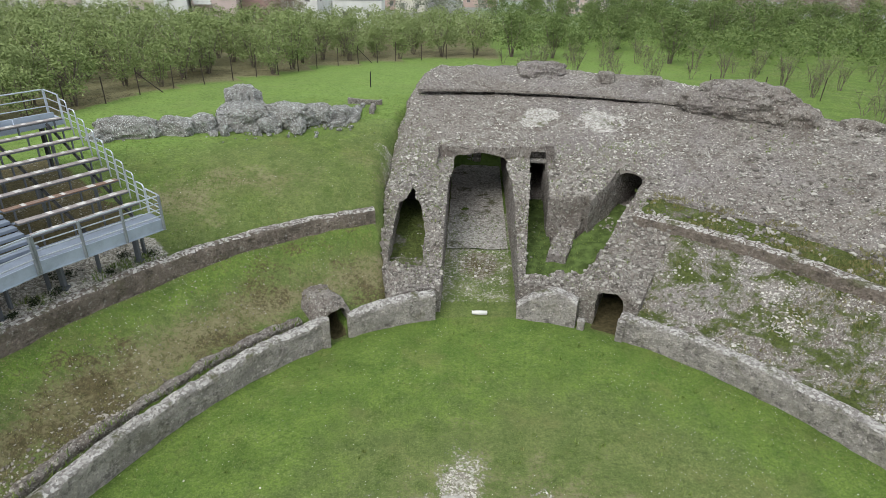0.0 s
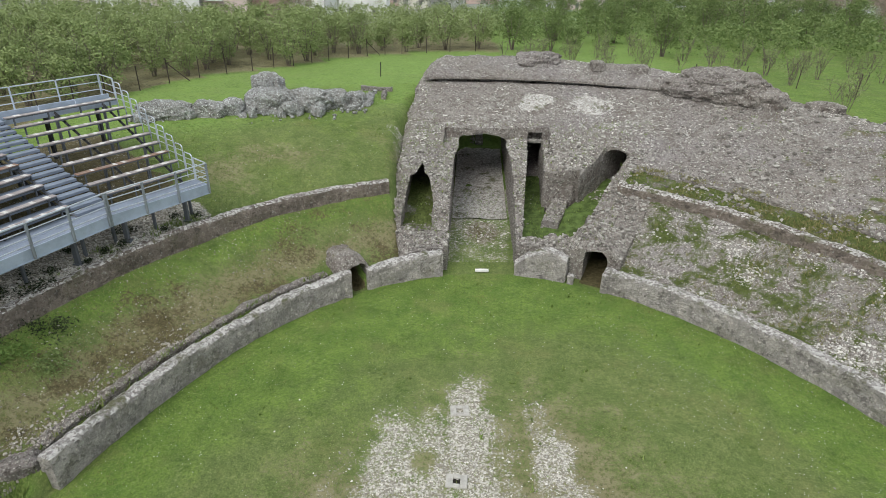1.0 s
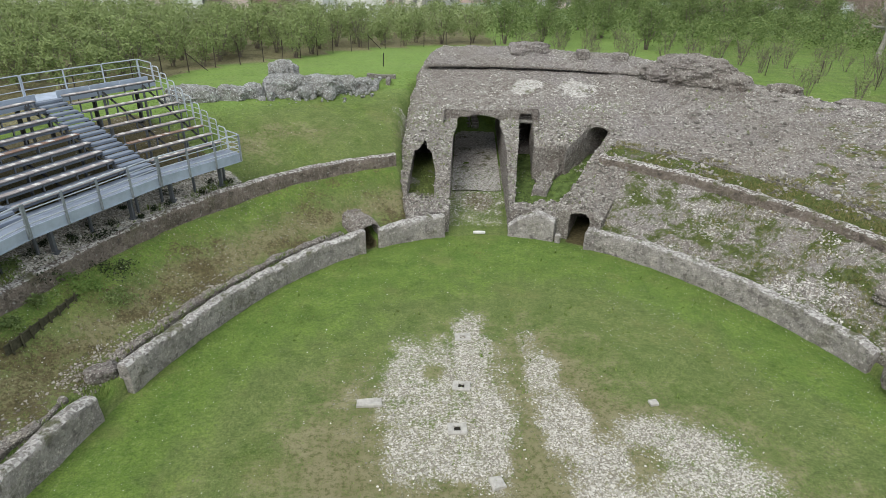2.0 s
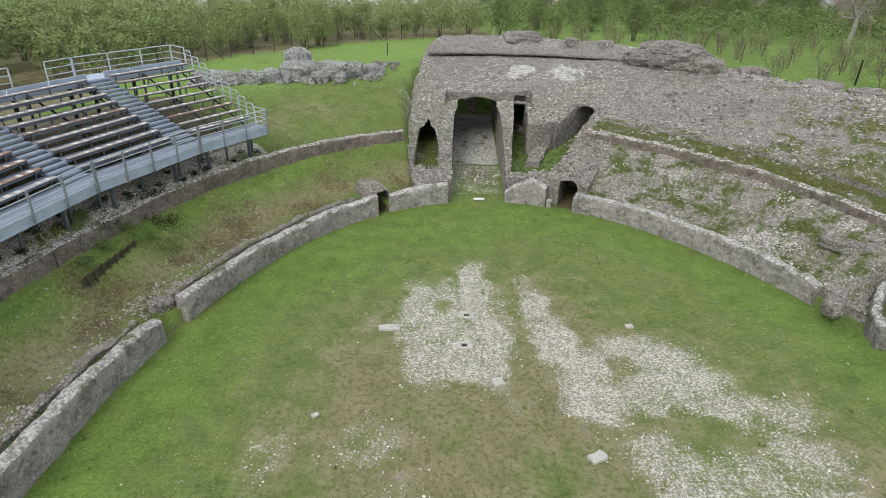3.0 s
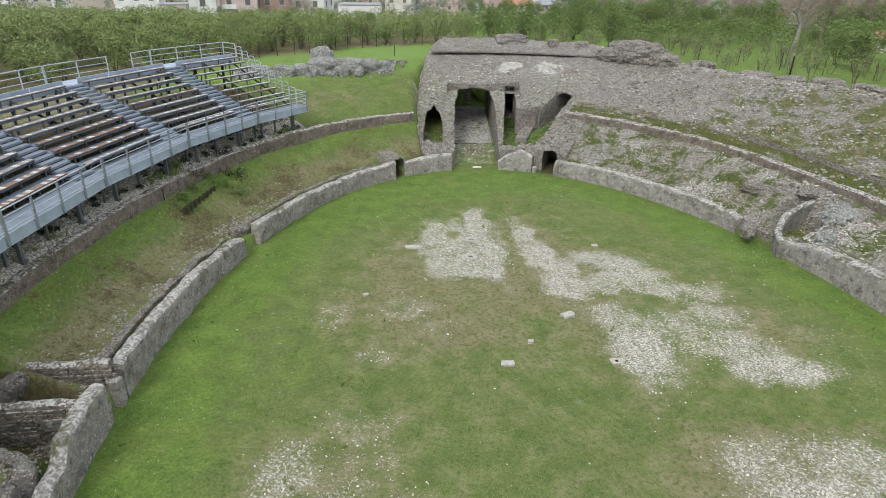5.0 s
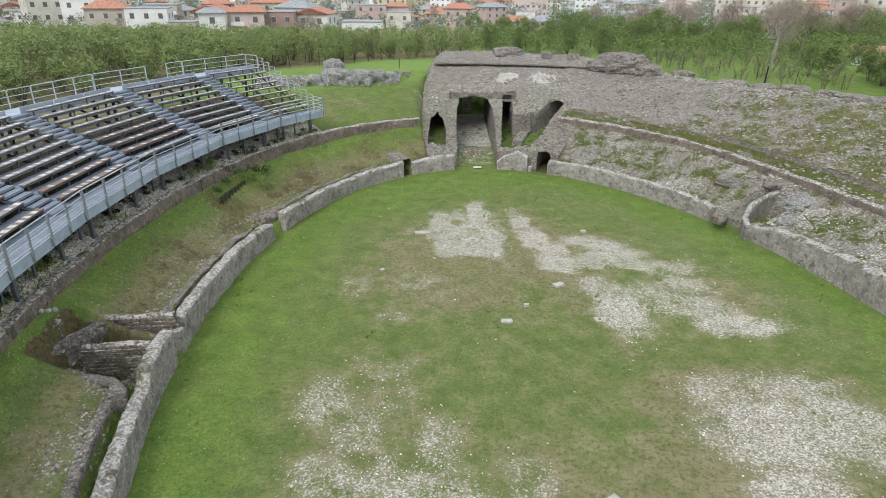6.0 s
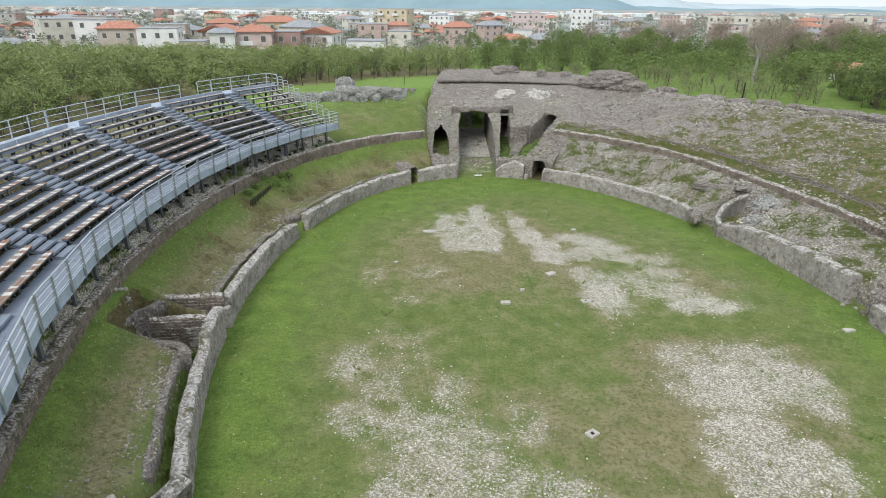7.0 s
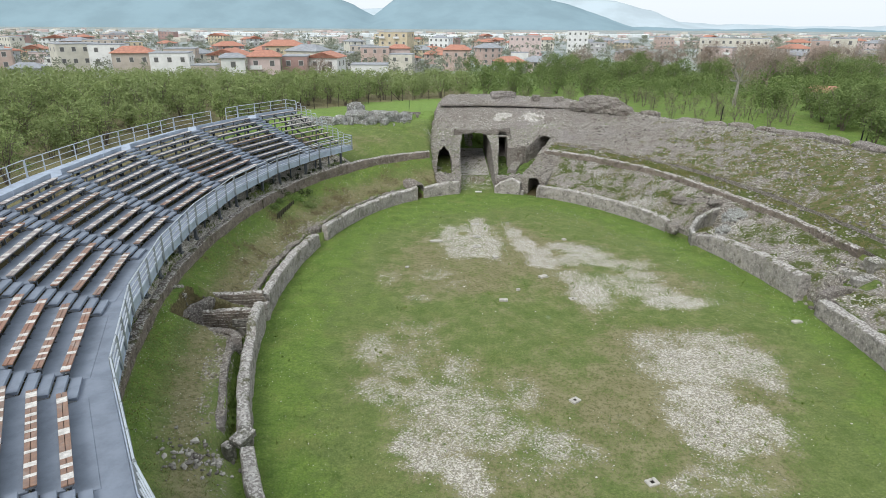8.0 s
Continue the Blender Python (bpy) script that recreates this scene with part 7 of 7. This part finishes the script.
stones("passage_rubble", *spread(700, (84, 95), (3, 14.5), (0.04, 0.2), 10), WHITESTONE, "pale chips on the gate passage floor", 10, 0.5)


def in_patches(count, size, seed):
    rng = random.Random(seed)
    places, sizes = [], []
    xs = np.array([[rng.uniform(-13, 19), rng.uniform(-27, 16)] for _ in range(count * 7)])
    dense = blobs(xs[:, 0], xs[:, 1], PATCHES)
    for (x, y), w in zip(xs, dense):
        if len(places) >= count:
            break
        if rng.random() < 0.005 + 0.95 * w**1.6:
            s = size[0] + (size[1] - size[0]) * rng.random() ** 3
            places.append((x, y, s * 0.15))
            sizes.append(s)
    return places, sizes


stones("arena_gravel", *in_patches(14000, (0.025, 0.095), 12), WHITESTONE, "pale gravel chips scattered in the arena turf", 12, 0.5)

for n, (x, y, r) in enumerate(((-13.5, -20.5, 1.2), (-18.3, -7.2, 0.8), (24.3, -2.2, 1.2), (22.5, -3.6, 1.4), (20.8, 8.6, 0.9), (21.6, 13.0, 1.3))):
    rng = random.Random(200 + n)
    pts, sz = [], []
    for _ in range(160):
        a, b = x + rng.gauss(0, r * 0.6), y + rng.gauss(0, r * 0.45)
        z, nn = drop(a, b)
        if z is None:
            continue
        s = 0.06 + 0.22 * rng.random() ** 2
        pts.append((a, b, z + s * 0.2))
        sz.append(s)
    if pts:
        stones("rubble_heap", pts, sz, PEBBLE, "heap of loose broken stones", 300 + n, 0.8)


def blade_material(name="grass_blades", a=None, b=None):
    n = Nodes(name)
    r = n.island()
    if a:
        return n.done(n.mix(n.ramp(r, 0.0, 1.0), a, b), 0.8, spec=0.2)
    col = n.mix(n.ramp(r, 0.0, 1.0), (0.112, 0.180, 0.036), (0.215, 0.282, 0.080))
    dry = n.mix(n.ramp(n.noise(0.35, 4), 0.5, 0.7, 0, 0.7), col, (0.215, 0.200, 0.085))
    return n.done(dry, 0.8, spec=0.2)


BLADE = blade_material()
DRYBLADE = blade_material("dry_grass_blades", (0.150, 0.155, 0.055), (0.270, 0.250, 0.110))


def tufts(name, places, high, blades, label, seed, wide=0.5, material=None):
    """Tufts of grass, each a few leaning blades."""
    rng = np.random.RandomState(seed)
    p = np.repeat(np.array(places), blades, 0)
    n = len(p)
    h = rng.uniform(high[0], high[1], n) * (0.6 + 0.8 * np.repeat(rng.rand(len(places)), blades))
    t = rng.uniform(0, 6.3, n)
    lean = rng.uniform(0.1, 0.8, n) * h
    base = p + np.c_[rng.normal(0, 0.35, n) * h, rng.normal(0, 0.35, n) * h, np.full(n, -0.01)]
    side = np.c_[-np.sin(t), np.cos(t), np.zeros(n)] * (wide * h * 0.22)[:, None]
    tip = base + np.c_[np.cos(t) * lean, np.sin(t) * lean, h]
    v = np.stack([base - side, base + side, tip], 1).reshape(-1, 3)
    f = np.arange(3 * n).reshape(-1, 3)
    return tagged(new(name, mesh_from(name, v, f, material or BLADE)), label, "grass", kind="stuff")


def arena_spots(count, seed, test):
    rng = np.random.RandomState(seed)
    n = count * 5
    r, s = np.radians(rng.uniform(0, 360, n)), np.sqrt(rng.rand(n))
    lx, ly = EA * np.cos(r) * s, EB * np.sin(r) * s
    x, y = CX + lx * UX - ly * UY, CY + lx * UY + ly * UX
    keep = rng.rand(n) < test(x, y, (1 - s) * 20)
    return np.c_[x, y, 0 * x][keep][:count]


tufts("arena_grass", arena_spots(26000, 1, lambda x, y, e: 0.35 + 0.65 * np.clip(1 - e / 5, 0, 1)), (0.04, 0.10), 4, "short green grass of the arena", 21)
tufts("arena_weeds", arena_spots(450, 2, lambda x, y, e: np.clip((fbm(x * 0.5, y * 0.5, 0, 77, 3) - 0.1) * 2, 0, 1) + 0.25 * (e < 2)), (0.06, 0.14), 9, "darker weed clumps in the arena turf", 22, 0.9)
tufts("bank_grass", spread(11000, (101, 240), (1.6, 5.0), (0.1, 0.1), 31, clumpy(0.4, 0.05, 17))[0], (0.03, 0.09), 4, "rough grass on the bank", 23, 0.5, DRYBLADE)
tufts("field_grass", spread(9000, (92, 122), (5.6, 22), (0.1, 0.1), 32, clumpy(0.25, 0.05, 19))[0], (0.03, 0.09), 4, "fresh green grass on the far bank", 24)
tufts("ledge_grass", spread(4500, (-9, 70), (5.6, 7.5), (0.1, 0.1), 33, clumpy(0.6, 0.3, 23))[0], (0.06, 0.15), 5, "grass along the stony ledge", 25, 0.5, DRYBLADE)
tufts("slope_weeds", spread(2600, (-9, 67), (0.7, 5.0), (0.1, 0.1), 34, clumpy(0.5, 0.55, 29))[0], (0.06, 0.15), 6, "weeds growing in the rubble bank", 26, 0.5, DRYBLADE)
tufts("slope_tufts", spread(1500, (-9, 68), (8, 18), (0.1, 0.1), 35, clumpy(0.3, 0.75, 37))[0], (0.06, 0.18), 5, "thin weeds on the concrete slope", 27)
tufts("passage_grass", spread(2200, (70, 100), (1.0, 12.0), (0.1, 0.1), 36)[0], (0.05, 0.14), 4, "grass in the gate passages", 28)
tufts("trench_grass", spread(1600, (113, 204), (0.6, 1.1), (0.1, 0.1), 37)[0], (0.10, 0.24), 5, "rank grass in the trench behind the podium", 29)
tufts("terrace_weeds", spread(900, (122, 205), (5.5, 6.3), (0.1, 0.1), 38, clumpy(0.6, 0.4, 39))[0], (0.08, 0.2), 6, "weeds along the terrace edge", 30)


def flowers(name, places, label, seed, size=(0.009, 0.018)):
    rng = np.random.RandomState(seed)
    p = np.array(places) + np.c_[np.zeros((len(places), 2)), rng.uniform(0.07, 0.14, len(places))]
    n = len(p)
    s = rng.uniform(size[0], size[1], n)
    t = rng.uniform(0, 6.3, n)
    rim = [np.c_[np.cos(t + k * math.pi / 3) * s, np.sin(t + k * math.pi / 3) * s, rng.uniform(-0.3, 0.3, n) * s] for k in range(6)]
    v = np.stack([p + r for r in rim], 1).reshape(-1, 3)
    f = np.arange(6 * n).reshape(-1, 6)
    return tagged(new(name, mesh_from(name, v, f, PETAL)), label, "flowers", kind="stuff")


PETAL = plain_material("white_petals", (0.82, 0.82, 0.78), 0.8, 0.1, 20.0)
flowers("daisies", arena_spots(4200, 41, lambda x, y, e: np.where((x > 6) & (y > -8), 0.9, 0.25) * (e < 7) * np.clip((fbm(x * 0.5, y * 0.5, 0, 79, 3) + 0.35) * 1.6, 0.02, 1)), "white daisies in the arena grass", 51)
flowers("bank_daisies", spread(1700, (103, 205), (1.8, 5.0), (0.1, 0.1), 42, clumpy(0.6, 0.35, 43))[0], "white daisies on the grass bank", 52)
flowers("far_daisies", spread(350, (95, 121), (5.6, 16), (0.1, 0.1), 43)[0], "white daisies on the far bank", 53)

# rubble round the outcrop
rng = random.Random(88)
pts, sz = [], []
for n in range(2800):
    a = rng.uniform(-21.5, -7.2)
    b = 33.3 + (a + 20.5) * 0.39 + rng.gauss(0.6, 0.55 + 0.5 * (a > -15.2))
    z, nn = drop(a, b)
    if z is not None and fbm(np.array([a * 0.7]), np.array([b * 0.7]), 0, 97)[0] > -0.12 - 0.3 * (a > -14.6):
        s = 0.12 + 0.62 * rng.random() ** 2.5
        pts.append((a, b, z + s * 0.2))
        sz.append(s)
stones("outcrop_rubble", pts, sz, OUTCROP, "broken pale rubble round the outcrop", 401, 0.85)

# dark cushions of planting on the gravel, and brambles by the timber edging
BRAMBLE = leaf_material("bramble_leaves", (0.085, 0.150, 0.035), (0.150, 0.225, 0.060), (0.110, 0.170, 0.045))
CUSHION = leaf_material("dark_evergreen_leaves", (0.016, 0.024, 0.012), (0.042, 0.056, 0.024), (0.03, 0.04, 0.02))
rng = random.Random(61)
for n, phi in enumerate(np.arange(123.0, 186.0, 1.9)):
    for k in range(rng.choice((1, 1, 2))):
        q = ring(phi + rng.uniform(-0.7, 0.7), 5.95 + rng.uniform(-0.1, 1.0))
        z = ground_z(q)
        r = rng.uniform(0.18, 0.36)
        lv, lf = leaves_at(rng, [Vector((q.x + rng.gauss(0, r * 0.4), q.y + rng.gauss(0, r * 0.4), z + r * rng.uniform(0.15, 0.6))) for _ in range(9)], 22, r * 0.34, 0.075)
        tagged(new("cushion_plant", mesh_from("cushion_plant", lv, lf, CUSHION)), "dark low cushion plant on the gravel terrace", "plant", "cushion plants")
for n, (x, y, r) in enumerate(((-16.2, 14.0, 0.9), (-15.4, 13.2, 0.7), (-17.5, 12.9, 0.6), (-17.6, 11.2, 0.5), (-17.9, 12.2, 0.6), (-17.7, 9.6, 0.45), (-16.4, 12.8, 0.7), (-19.0, 12.0, 0.5), (-16.9, 15.2, 0.6))):
    z = field_z(x, y)
    lv, lf = leaves_at(rng, [Vector((x + rng.gauss(0, r * 0.5), y + rng.gauss(0, r * 0.5), z + r * rng.uniform(0.1, 0.5))) for _ in range(16)], 30, r * 0.22, 0.11)
    tagged(new("bramble_bush", mesh_from("bramble_bush", lv, lf, CUSHION if n % 4 == 0 else DARKLEAF if n % 2 else BRAMBLE)), "tangled green bramble bush beside the timber edging", "bush", "bramble bushes")
